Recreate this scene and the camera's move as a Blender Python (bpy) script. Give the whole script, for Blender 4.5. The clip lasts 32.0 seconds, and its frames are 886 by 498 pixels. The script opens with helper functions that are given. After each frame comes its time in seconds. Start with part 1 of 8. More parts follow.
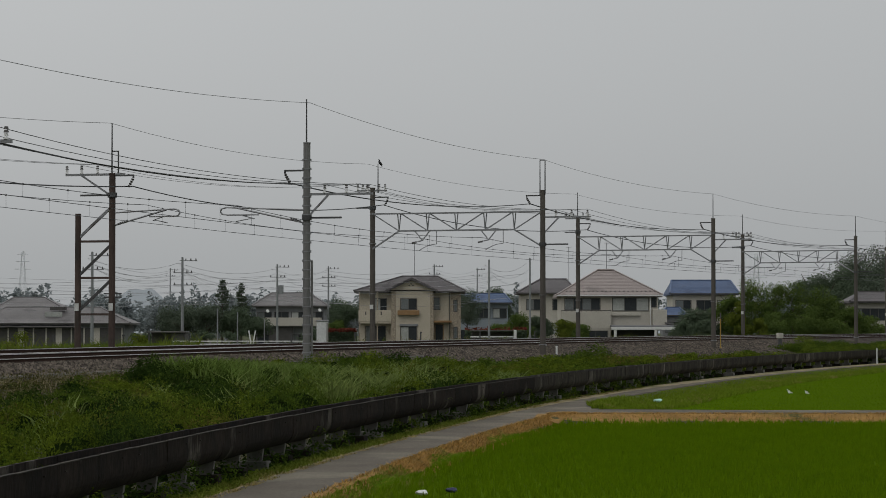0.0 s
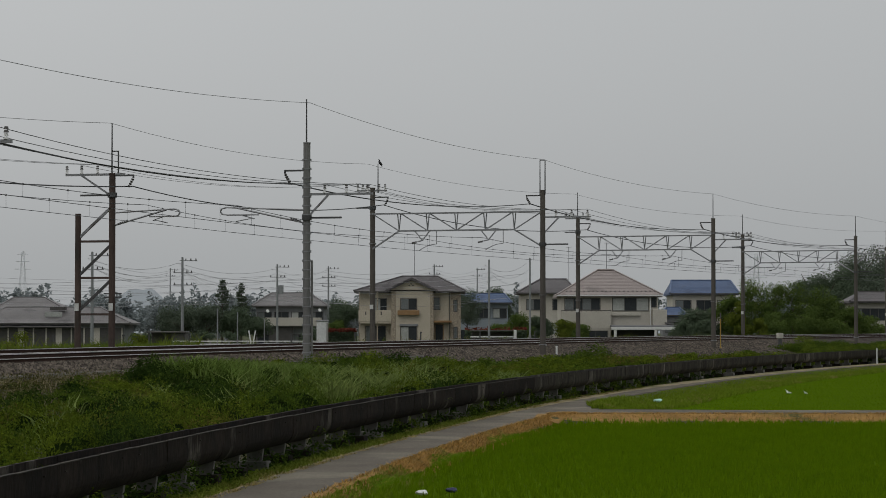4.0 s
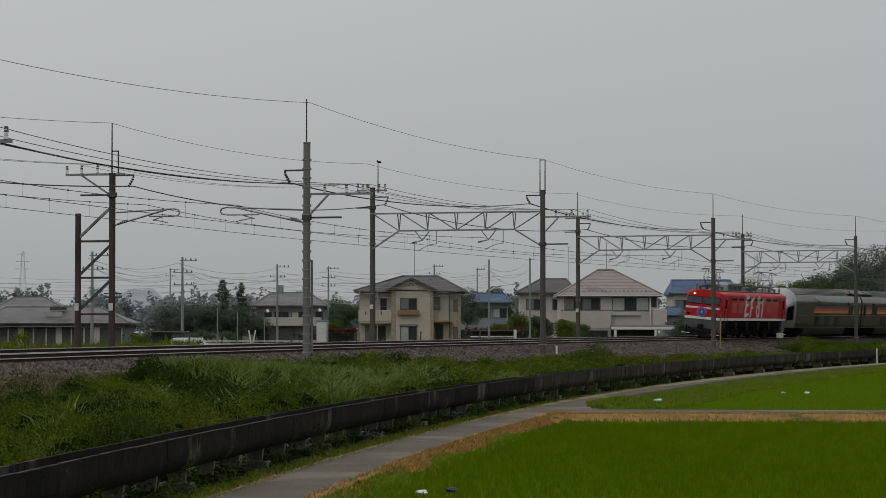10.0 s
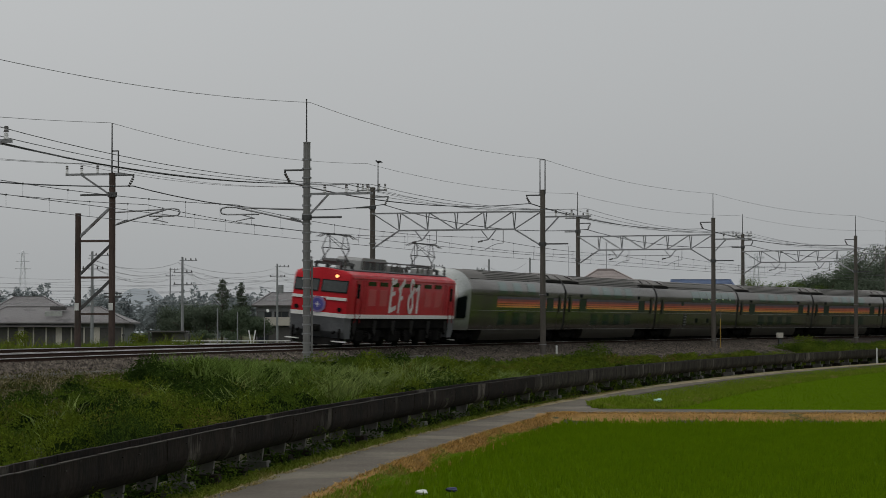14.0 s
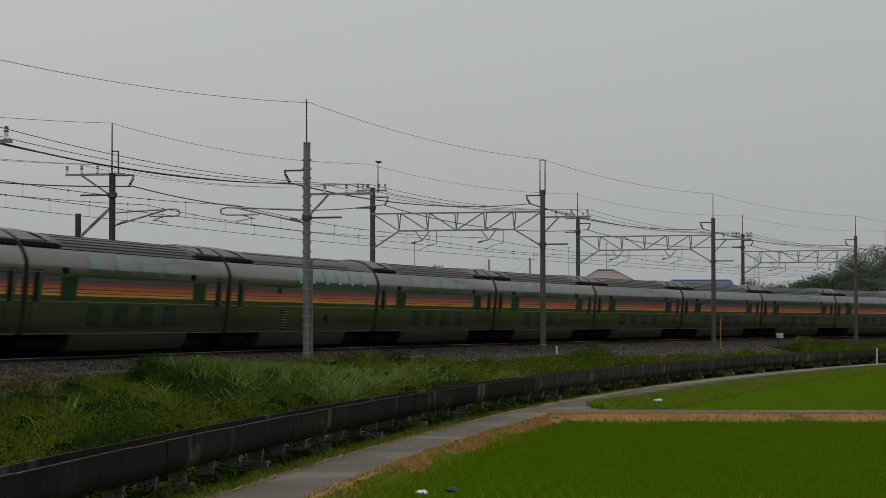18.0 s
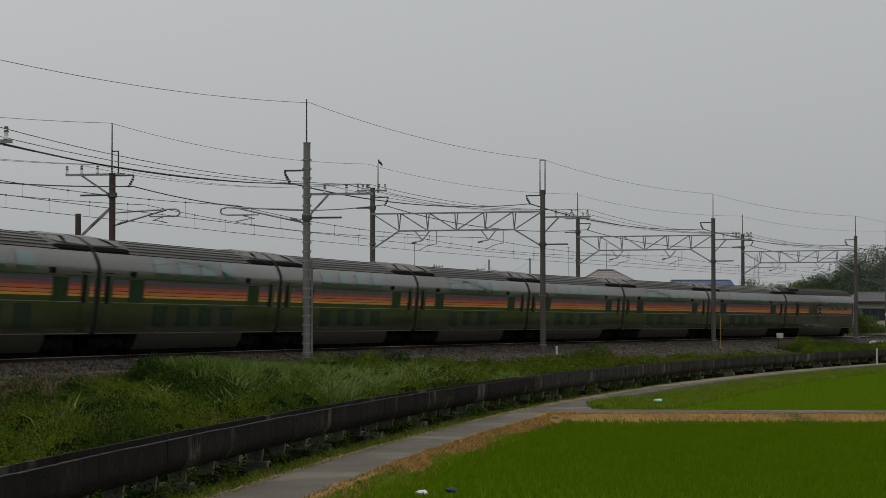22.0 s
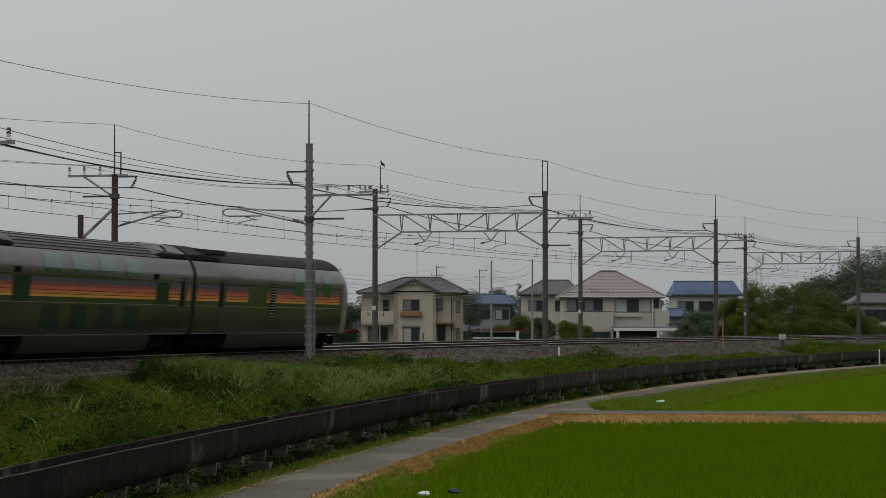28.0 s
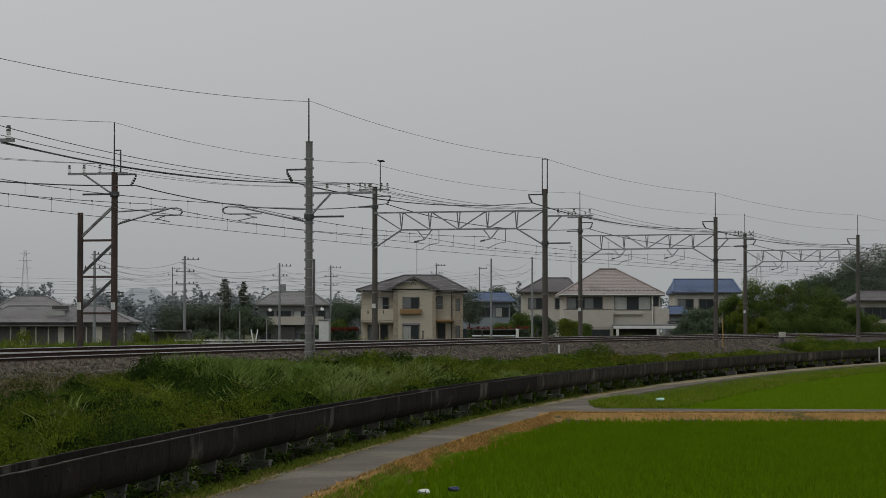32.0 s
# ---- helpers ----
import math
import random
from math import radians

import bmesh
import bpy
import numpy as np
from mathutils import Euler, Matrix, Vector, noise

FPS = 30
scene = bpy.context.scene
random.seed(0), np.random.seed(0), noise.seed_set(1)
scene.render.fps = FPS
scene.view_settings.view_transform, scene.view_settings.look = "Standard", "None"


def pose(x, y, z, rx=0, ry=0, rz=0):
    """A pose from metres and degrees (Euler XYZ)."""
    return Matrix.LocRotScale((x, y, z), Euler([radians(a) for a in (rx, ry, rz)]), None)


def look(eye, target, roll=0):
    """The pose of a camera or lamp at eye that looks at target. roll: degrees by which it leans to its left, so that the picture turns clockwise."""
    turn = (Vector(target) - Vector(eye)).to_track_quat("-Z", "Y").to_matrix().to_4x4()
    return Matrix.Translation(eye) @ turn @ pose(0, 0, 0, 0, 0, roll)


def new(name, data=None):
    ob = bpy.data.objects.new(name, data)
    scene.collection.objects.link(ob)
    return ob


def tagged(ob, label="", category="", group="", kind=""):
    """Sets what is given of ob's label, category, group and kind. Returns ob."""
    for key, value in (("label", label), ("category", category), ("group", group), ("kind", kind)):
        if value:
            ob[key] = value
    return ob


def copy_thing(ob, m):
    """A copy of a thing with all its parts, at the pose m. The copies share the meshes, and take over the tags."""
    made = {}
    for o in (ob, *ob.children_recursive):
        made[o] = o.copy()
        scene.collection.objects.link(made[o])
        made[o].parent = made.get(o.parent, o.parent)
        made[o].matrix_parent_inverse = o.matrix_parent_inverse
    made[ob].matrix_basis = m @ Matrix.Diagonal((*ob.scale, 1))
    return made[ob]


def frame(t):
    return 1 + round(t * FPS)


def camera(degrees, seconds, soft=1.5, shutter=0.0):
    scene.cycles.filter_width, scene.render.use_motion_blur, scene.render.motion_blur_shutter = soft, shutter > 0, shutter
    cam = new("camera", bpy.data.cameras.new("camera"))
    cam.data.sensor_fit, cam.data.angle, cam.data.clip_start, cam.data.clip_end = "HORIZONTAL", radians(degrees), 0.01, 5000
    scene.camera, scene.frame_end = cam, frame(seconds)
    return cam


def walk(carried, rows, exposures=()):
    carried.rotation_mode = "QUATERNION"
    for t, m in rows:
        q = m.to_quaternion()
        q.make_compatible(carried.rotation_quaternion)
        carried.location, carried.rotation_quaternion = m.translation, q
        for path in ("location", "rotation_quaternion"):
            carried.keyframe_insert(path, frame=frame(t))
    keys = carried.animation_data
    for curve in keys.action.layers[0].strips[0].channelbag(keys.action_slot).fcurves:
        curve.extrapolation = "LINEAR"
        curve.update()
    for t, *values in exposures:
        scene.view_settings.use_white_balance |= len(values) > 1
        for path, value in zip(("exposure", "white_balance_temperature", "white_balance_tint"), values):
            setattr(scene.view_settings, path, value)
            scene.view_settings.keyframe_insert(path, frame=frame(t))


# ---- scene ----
cam = camera(20.17, 32.0, soft=0.75, shutter=0.5)
EYE_Z = 3.05
PATH = [(0.0, 0.0, 0.0), (1.0, 0.0, 0.0), (1.8, 0.0, 0.012), (2.6, 0.0, 0.0), (6.0, 0.0, 0.0), (7.0, 0.0, 0.014),
        (8.2, 0.0, 0.008), (9.0, 0.0, 0.0), (14.5, 0.0, -0.008), (17.0, 0.0, 0.0), (21.0, 0.0, -0.01), (22.0, 0.0, 0.0),
        (25.5, 0.0, 0.0), (27.5, 0.056, 0.026), (28.0, 0.056, 0.026), (28.6, 0.055, 0.015), (29.2, 0.054, 0.003),
        (30.0, 0.056, -0.002), (30.5, 0.053, -0.012), (31.5, 0.053, -0.014), (32.0, 0.052, -0.024)]
walk(cam, [(t, pose(0, 0, EYE_Z, 91.727 + tilt, 0, yaw)) for t, yaw, tilt in PATH], exposures=[(0, 0.0), (32, 0.0)])

# world: an overcast sky, and a soft high sun behind the clouds
world = bpy.data.worlds.new("overcast")
scene.world = world
world.use_nodes = True
wt = world.node_tree
bg = wt.nodes["Background"]
sky = wt.nodes.new("ShaderNodeTexSky")
sky.sky_type, sky.sun_disc = "NISHITA", False
sky.sun_elevation, sky.sun_rotation = radians(52), radians(-35)
sky.dust_density, sky.air_density, sky.ozone_density = 6.0, 1.0, 1.0
grey = wt.nodes.new("ShaderNodeHueSaturation")
grey.inputs["Saturation"].default_value = 0.12
cloud = wt.nodes.new("ShaderNodeMix")
cloud.data_type = "RGBA"
cloud.inputs["Factor"].default_value = 0.75
cloud.inputs["B"].default_value = (4.5, 4.68, 4.78, 1)
wt.links.new(sky.outputs["Color"], grey.inputs["Color"])
wt.links.new(grey.outputs["Color"], cloud.inputs["A"])
# an overcast sky is brighter towards the zenith
aim = wt.nodes.new("ShaderNodeTexCoord")
axes = wt.nodes.new("ShaderNodeSeparateXYZ")
rise = wt.nodes.new("ShaderNodeMapRange")
rise.interpolation_type = "SMOOTHSTEP"
rise.inputs["To Min"].default_value, rise.inputs["To Max"].default_value = 1.0, 1.8
lift = wt.nodes.new("ShaderNodeVectorMath")
lift.operation = "SCALE"
wt.links.new(aim.outputs["Generated"], axes.inputs["Vector"])
wt.links.new(axes.outputs["Z"], rise.inputs["Value"])
wt.links.new(cloud.outputs["Result"], lift.inputs[0])
wt.links.new(rise.outputs["Result"], lift.inputs["Scale"])
wt.links.new(lift.outputs["Vector"], bg.inputs["Color"])
bg.inputs["Strength"].default_value = 0.1
sun = new("sun", bpy.data.lights.new("sun", "SUN"))
sun.data.energy, sun.data.angle, sun.data.color = 0.5, radians(25), (1.0, 0.97, 0.92)
sun.matrix_world = look((-30, -45, 65), (0, 0, 0))


# ---- materials ----
def ramp_mix(nt, fac, a, b):
    m = nt.nodes.new("ShaderNodeMix")
    m.data_type = "RGBA"
    nt.links.new(fac, m.inputs["Factor"])
    for key, v in (("A", a), ("B", b)):
        if isinstance(v, tuple):
            m.inputs[key].default_value = (*v, 1)
        else:
            nt.links.new(v, m.inputs[key])
    return m.outputs["Result"]


def surf(name, a, b, scale=3.0, fine=40.0, rough=0.7, metal=0.0, bump=0.2, dist=0.01, c=None, wear=0.0, stretch=(1, 1, 1),
         vary=0.0, island=0.0, spec=None, coat=0.0, grain=0.3):
    """Two tones mixed at a coarse and a fine scale, with relief; c: a third tone in patches; vary: lightness by object; island: by piece."""
    spec = (0.08 if rough >= 0.75 else 0.35) if spec is None else spec
    m = bpy.data.materials.new(name)
    m.use_nodes = True
    nt = m.node_tree
    p = nt.nodes["Principled BSDF"]
    tc = nt.nodes.new("ShaderNodeTexCoord")
    mp = nt.nodes.new("ShaderNodeMapping")
    mp.inputs["Scale"].default_value = stretch
    nt.links.new(tc.outputs["Object"], mp.inputs["Vector"])

    def tex(sc, det, lo, hi):
        n = nt.nodes.new("ShaderNodeTexNoise")
        n.inputs["Scale"].default_value, n.inputs["Detail"].default_value, n.inputs["Roughness"].default_value = sc, det, 0.6
        r = nt.nodes.new("ShaderNodeMapRange")
        r.inputs["From Min"].default_value, r.inputs["From Max"].default_value = lo, hi
        nt.links.new(mp.outputs["Vector"], n.inputs["Vector"])
        nt.links.new(n.outputs["Fac"], r.inputs["Value"])
        return r.outputs["Result"]
    coarse, small = tex(scale, 5, 0.3, 0.7), tex(fine, 3, 0.25, 0.75)
    col = ramp_mix(nt, coarse, a, b)
    if c:
        col = ramp_mix(nt, tex(scale * 0.37, 6, 0.62 - wear, 0.7 - wear), col, c)
    mul = nt.nodes.new("ShaderNodeHueSaturation")
    v = nt.nodes.new("ShaderNodeMath")
    v.operation = "MULTIPLY_ADD"
    v.inputs[1].default_value, v.inputs[2].default_value = grain, 1 - grain / 2
    nt.links.new(small, v.inputs[0])
    val = v.outputs[0]
    for amount, node, socket in ((vary, "ShaderNodeObjectInfo", "Random"), (island, "ShaderNodeNewGeometry", "Random Per Island")):
        if amount:
            o = nt.nodes.new(node)
            q = nt.nodes.new("ShaderNodeMath")
            q.operation = "MULTIPLY_ADD"
            q.inputs[1].default_value, q.inputs[2].default_value = 2 * amount, 1 - amount
            nt.links.new(o.outputs[socket], q.inputs[0])
            w = nt.nodes.new("ShaderNodeMath")
            w.operation = "MULTIPLY"
            nt.links.new(val, w.inputs[0])
            nt.links.new(q.outputs[0], w.inputs[1])
            val = w.outputs[0]
    nt.links.new(val, mul.inputs["Value"])
    nt.links.new(col, mul.inputs["Color"])
    nt.links.new(mul.outputs["Color"], p.inputs["Base Color"])
    rr = nt.nodes.new("ShaderNodeMapRange")
    rr.inputs["To Min"].default_value, rr.inputs["To Max"].default_value = max(0.02, rough - 0.1), min(1, rough + 0.1)
    nt.links.new(coarse, rr.inputs["Value"])
    nt.links.new(rr.outputs["Result"], p.inputs["Roughness"])
    p.inputs["Metallic"].default_value = metal
    p.inputs["Specular IOR Level"].default_value = spec
    p.inputs["Coat Weight"].default_value = coat
    if bump:
        bp = nt.nodes.new("ShaderNodeBump")
        bp.inputs["Strength"].default_value, bp.inputs["Distance"].default_value = bump, dist
        nt.links.new(small, bp.inputs["Height"])
        nt.links.new(bp.outputs["Normal"], p.inputs["Normal"])
    return m


def glow(name, col, strength):
    m = bpy.data.materials.new(name)
    m.use_nodes = True
    p = m.node_tree.nodes["Principled BSDF"]
    p.inputs["Base Color"].default_value = (*col, 1)
    p.inputs["Emission Color"].default_value, p.inputs["Emission Strength"].default_value = (*col, 1), strength
    return m


def glass(name, tint, rough=0.05):
    return surf(name, tint, tuple(v * 1.3 for v in tint), 0.8, 6, rough + 0.05, 0.0, 0.02, 0.002, spec=0.0 if max(tint) < 0.02 else 0.06 if max(tint) < 0.035 else 0.15 if max(tint) < 0.06 else 0.5)


SOIL = surf("soil", (0.035, 0.034, 0.018), (0.06, 0.056, 0.03), 0.5, 8, 0.95, c=(0.07, 0.11, 0.03), wear=0.1)
PADDY = surf("paddy_mud", (0.048, 0.085, 0.004), (0.064, 0.108, 0.006), 0.25, 5, 0.9, grain=0.2, spec=0.0)
PADDYTOP = surf("rice_canopy", (0.046, 0.082, 0.003), (0.06, 0.102, 0.005), 0.3, 6, 0.95, grain=0.3, spec=0.0)
ASPHALT = surf("path_asphalt", (0.074, 0.064, 0.051), (0.126, 0.111, 0.09), 0.5, 18, 0.9, c=(0.15, 0.134, 0.105), wear=0.1, bump=0.5, grain=0.6)
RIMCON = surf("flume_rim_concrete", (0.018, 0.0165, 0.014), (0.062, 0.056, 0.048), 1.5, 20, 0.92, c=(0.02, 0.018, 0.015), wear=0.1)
BALLAST = surf("ballast", (0.024, 0.02, 0.0165), (0.085, 0.071, 0.059), 0.8, 11, 0.95, c=(0.12, 0.1, 0.083), wear=0.0, bump=1.0, dist=0.08, grain=1.1)
STONE = surf("ballast_stone", (0.042, 0.035, 0.028), (0.125, 0.106, 0.087), 1.0, 20, 0.95, island=0.8)
WORNSOIL = surf("worn_bank_soil", (0.05, 0.04, 0.03), (0.115, 0.092, 0.072), 1.6, 14, 0.95, c=(0.035, 0.04, 0.016), wear=0.12, bump=0.8, dist=0.04, grain=0.9)
SAND = surf("sandy_edge", (0.2, 0.165, 0.1), (0.3, 0.25, 0.16), 1.2, 20, 0.95, c=(0.12, 0.12, 0.05), wear=0.1)
DRYSOIL = surf("dry_brown_soil", (0.18, 0.105, 0.035), (0.31, 0.185, 0.062), 1.5, 14, 0.95, c=(0.08, 0.075, 0.025), wear=0.06, grain=0.7)
MINT = surf("mint_plastic", (0.3, 0.5, 0.4), (0.38, 0.58, 0.48), 4, 20, 0.5)
NAVY = surf("navy_plastic", (0.015, 0.018, 0.05), (0.025, 0.03, 0.075), 4, 20, 0.6)
CONCRETE = surf("concrete", (0.3, 0.29, 0.27), (0.38, 0.37, 0.34), 2.0, 30, 0.9, c=(0.2, 0.19, 0.17), wear=0.06)
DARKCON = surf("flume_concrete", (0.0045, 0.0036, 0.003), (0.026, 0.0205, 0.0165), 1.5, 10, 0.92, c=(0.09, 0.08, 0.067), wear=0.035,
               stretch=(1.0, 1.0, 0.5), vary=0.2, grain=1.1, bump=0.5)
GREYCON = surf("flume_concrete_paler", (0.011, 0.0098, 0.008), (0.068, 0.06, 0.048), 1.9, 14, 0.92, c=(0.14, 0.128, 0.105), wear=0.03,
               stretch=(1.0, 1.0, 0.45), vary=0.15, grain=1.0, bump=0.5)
FOOTCON = surf("footing_concrete", (0.1, 0.096, 0.088), (0.17, 0.164, 0.15), 1.6, 20, 0.9, c=(0.08, 0.08, 0.07), wear=0.05, vary=0.15)
PALEPOLE = surf("pole_concrete", (0.13, 0.129, 0.124), (0.21, 0.208, 0.2), 1.2, 20, 0.88, c=(0.11, 0.105, 0.095), wear=0.06, stretch=(1, 1, 0.3))
DARKPOLE = surf("weathered_pole", (0.075, 0.068, 0.06), (0.125, 0.112, 0.098), 1.2, 20, 0.88, c=(0.055, 0.045, 0.04), wear=0.06, stretch=(1, 1, 0.3))
RUSTPOLE = surf("rusty_steel_pole", (0.058, 0.044, 0.039), (0.095, 0.07, 0.06), 2.2, 20, 0.85, c=(0.05, 0.045, 0.04), wear=0.06, stretch=(1, 1, 0.3))
GALV = surf("galvanised_steel", (0.2, 0.205, 0.21), (0.3, 0.3, 0.31), 2.0, 30, 0.55, 0.5, c=(0.13, 0.12, 0.115), wear=0.05)
STEEL = surf("dark_steel", (0.06, 0.06, 0.06), (0.1, 0.1, 0.1), 2.0, 30, 0.6, 0.4)
WIRE = surf("wire", (0.045, 0.047, 0.05), (0.065, 0.067, 0.07), 1.0, 5, 0.6, 0.4, bump=0)
THINWIRE = surf("thin_wire", (0.24, 0.245, 0.25), (0.3, 0.3, 0.31), 1.0, 5, 0.5, 0.3, bump=0)
PORCELAIN = surf("porcelain", (0.05, 0.045, 0.04), (0.08, 0.075, 0.07), 4, 30, 0.25)
WHITEPORC = surf("white_porcelain", (0.5, 0.5, 0.48), (0.6, 0.6, 0.58), 4, 30, 0.25)
RAILSTEEL = surf("rail_side", (0.03, 0.018, 0.014), (0.055, 0.033, 0.025), 3, 30, 0.85)
RAILTOP = surf("rail_head", (0.34, 0.325, 0.31), (0.46, 0.45, 0.43), 3, 30, 0.42, 0.45)
SLEEPER = surf("sleeper", (0.085, 0.07, 0.06), (0.14, 0.12, 0.1), 2, 20, 0.95, vary=0.2)

# ---- plan: the railway is an arc; s runs along the near track away from the eye, o across it (positive towards the fields) ----
RAIL, GAUGE, CANT = 1.973, 1.067, 0.1
ARC_R, ARC_A = 574.52, 0.205806
ARC_X, ARC_Y = -14.043 + ARC_R * math.cos(ARC_A), 77.0 - ARC_R * math.sin(ARC_A)


def at(s, o, z=0.0):
    a = ARC_A + s / ARC_R
    return Vector((ARC_X - (ARC_R - o) * math.cos(a), ARC_Y + (ARC_R - o) * math.sin(a), z))


def turn(s):
    """The turn about z that brings +x to the train's way (towards smaller s); +y then points to the fields' side."""
    a = ARC_A + s / ARC_R
    return math.degrees(math.atan2(-math.cos(a), -math.sin(a)))


def along(x, y):
    dx, dy = x - ARC_X, y - ARC_Y
    return (math.atan2(dy, -dx) - ARC_A) * ARC_R, ARC_R - math.hypot(dx, dy)


# ---- mesh helpers ----
def part(name, bm, material, parent=None, label="", smooth=False):
    me = bpy.data.meshes.new(name)
    bm.to_mesh(me)
    bm.free()
    me.materials.append(material)
    if smooth:
        for f in me.polygons:
            f.use_smooth = True
        me.set_sharp_from_angle(angle=radians(32))
    ob = new(name, me)
    ob.parent = parent
    if label:
        ob["label"] = label
    return ob


def twin(ob, parent, m=None):
    """Another part on the same mesh."""
    o = new(ob.name.split(".")[0], ob.data)
    o.parent = parent
    if m is not None:
        o.matrix_basis = m
    return o


def thing(name, m, label, category, group="", kind=""):
    e = new(name)
    e.empty_display_size = 0.2
    e.matrix_basis = m
    return tagged(e, label, category, group, kind)


def block(bm, x0, x1, y0, y1, z0, z1, m=None, bevel=0.0):
    b = bmesh.new()
    bmesh.ops.create_cube(b, size=1)
    for v in b.verts:
        v.co = Vector(((x0 + x1) / 2 + v.co.x * (x1 - x0), (y0 + y1) / 2 + v.co.y * (y1 - y0), (z0 + z1) / 2 + v.co.z * (z1 - z0)))
    if bevel:
        bmesh.ops.bevel(b, geom=b.edges[:], offset=bevel, segments=1, affect="EDGES")
    return absorb(bm, b, m)


def absorb(bm, b, m=None):
    vs = [bm.verts.new((m @ v.co) if m is not None else v.co) for v in b.verts]
    b.verts.index_update()
    for f in b.faces:
        bm.faces.new([vs[v.index] for v in f.verts])
    b.free()
    return bm


def rod(bm, p, q, r0, r1=None, seg=8):
    """A round bar from p to q, closed at the ends."""
    p, q = Vector(p), Vector(q)
    r1 = r0 if r1 is None else r1
    rot = (q - p).to_track_quat("Z", "Y")
    rings = []
    for c, r in ((p, r0), (q, r1)):
        rings.append([bm.verts.new(c + rot @ Vector((r * math.cos(2 * math.pi * i / seg), r * math.sin(2 * math.pi * i / seg), 0))) for i in range(seg)])
    for i in range(seg):
        j = (i + 1) % seg
        bm.faces.new((rings[0][i], rings[0][j], rings[1][j], rings[1][i]))
    bm.faces.new(rings[0][::-1])
    bm.faces.new(rings[1])
    return bm


def bar(bm, p, q, w, h=None):
    """A square bar from p to q."""
    p, q = Vector(p), Vector(q)
    h = h or w
    d = (q - p)
    rot = d.to_track_quat("X", "Z").to_matrix().to_4x4()
    return block(bm, 0, d.length, -w / 2, w / 2, -h / 2, h / 2, Matrix.Translation(p) @ rot)


def sweep(bm, outline, stations, close=True, caps=True):
    """Loft: outline(i) gives a list of points for each station."""
    rings = [[bm.verts.new(p) for p in outline(st)] for st in stations]
    n = len(rings[0])
    for a, b in zip(rings, rings[1:]):
        for i in range(n if close else n - 1):
            j = (i + 1) % n
            bm.faces.new((a[i], a[j], b[j], b[i]))
    if caps and close:
        bm.faces.new(rings[0][::-1])
        bm.faces.new(rings[-1])
    bmesh.ops.recalc_face_normals(bm, faces=bm.faces[:])
    return bm


def prism(bm, poly, y0, y1, m=None):
    """A polygon in x, z pushed from y0 to y1."""
    b = bmesh.new()
    a = [b.verts.new((x, y0, z)) for x, z in poly]
    c = [b.verts.new((x, y1, z)) for x, z in poly]
    b.faces.new(a)
    b.faces.new(c[::-1])
    for i in range(len(poly)):
        j = (i + 1) % len(poly)
        b.faces.new((a[j], a[i], c[i], c[j]))
    bmesh.ops.recalc_face_normals(b, faces=b.faces[:])
    return absorb(bm, b, m)


def cable(name, points, r, material, label="", category="wire", group="", parent=None):
    cu = bpy.data.curves.new(name, "CURVE")
    cu.dimensions, cu.bevel_depth, cu.bevel_resolution = "3D", r, 0
    sp = cu.splines.new("POLY")
    sp.points.add(len(points) - 1)
    for p, v in zip(sp.points, points):
        p.co = (*v, 1)
    cu.materials.append(material)
    ob = new(name, cu)
    ob.parent = parent
    if parent is None:
        tagged(ob, label, category, group)
    return ob


def hang(p, q, sag, n=14):
    p, q = Vector(p), Vector(q)
    return [p.lerp(q, i / n) - Vector((0, 0, 4 * sag * (i / n) * (1 - i / n))) for i in range(n + 1)]


def raw(name, verts, faces, material, label="", category="", kind="", parent=None, smooth=False):
    me = bpy.data.meshes.new(name)
    verts, faces = np.asarray(verts, np.float32), np.asarray(faces, np.int32)
    k = faces.shape[1]
    me.vertices.add(len(verts))
    me.vertices.foreach_set("co", verts.ravel())
    me.loops.add(faces.size)
    me.loops.foreach_set("vertex_index", faces.ravel())
    me.polygons.add(len(faces))
    me.polygons.foreach_set("loop_start", np.arange(0, faces.size, k, dtype=np.int32))
    me.polygons.foreach_set("loop_total", np.full(len(faces), k, np.int32))
    me.update()
    me.validate()
    if smooth:
        me.polygons.foreach_set("use_smooth", np.ones(len(faces), bool))
    me.materials.append(material)
    ob = new(name, me)
    ob.parent = parent
    return tagged(ob, label, category, "", kind)


# ---- the ground: one sheet ----
FLUME_O, FLUME_K = 14.1, 0.036          # the flume's near rim across the plan


def flume_o(s):
    return FLUME_O - FLUME_K * s


def step(v, a, b):
    u = min(1, max(0, (v - a) / (b - a)))
    return u * u * (3 - 2 * u)


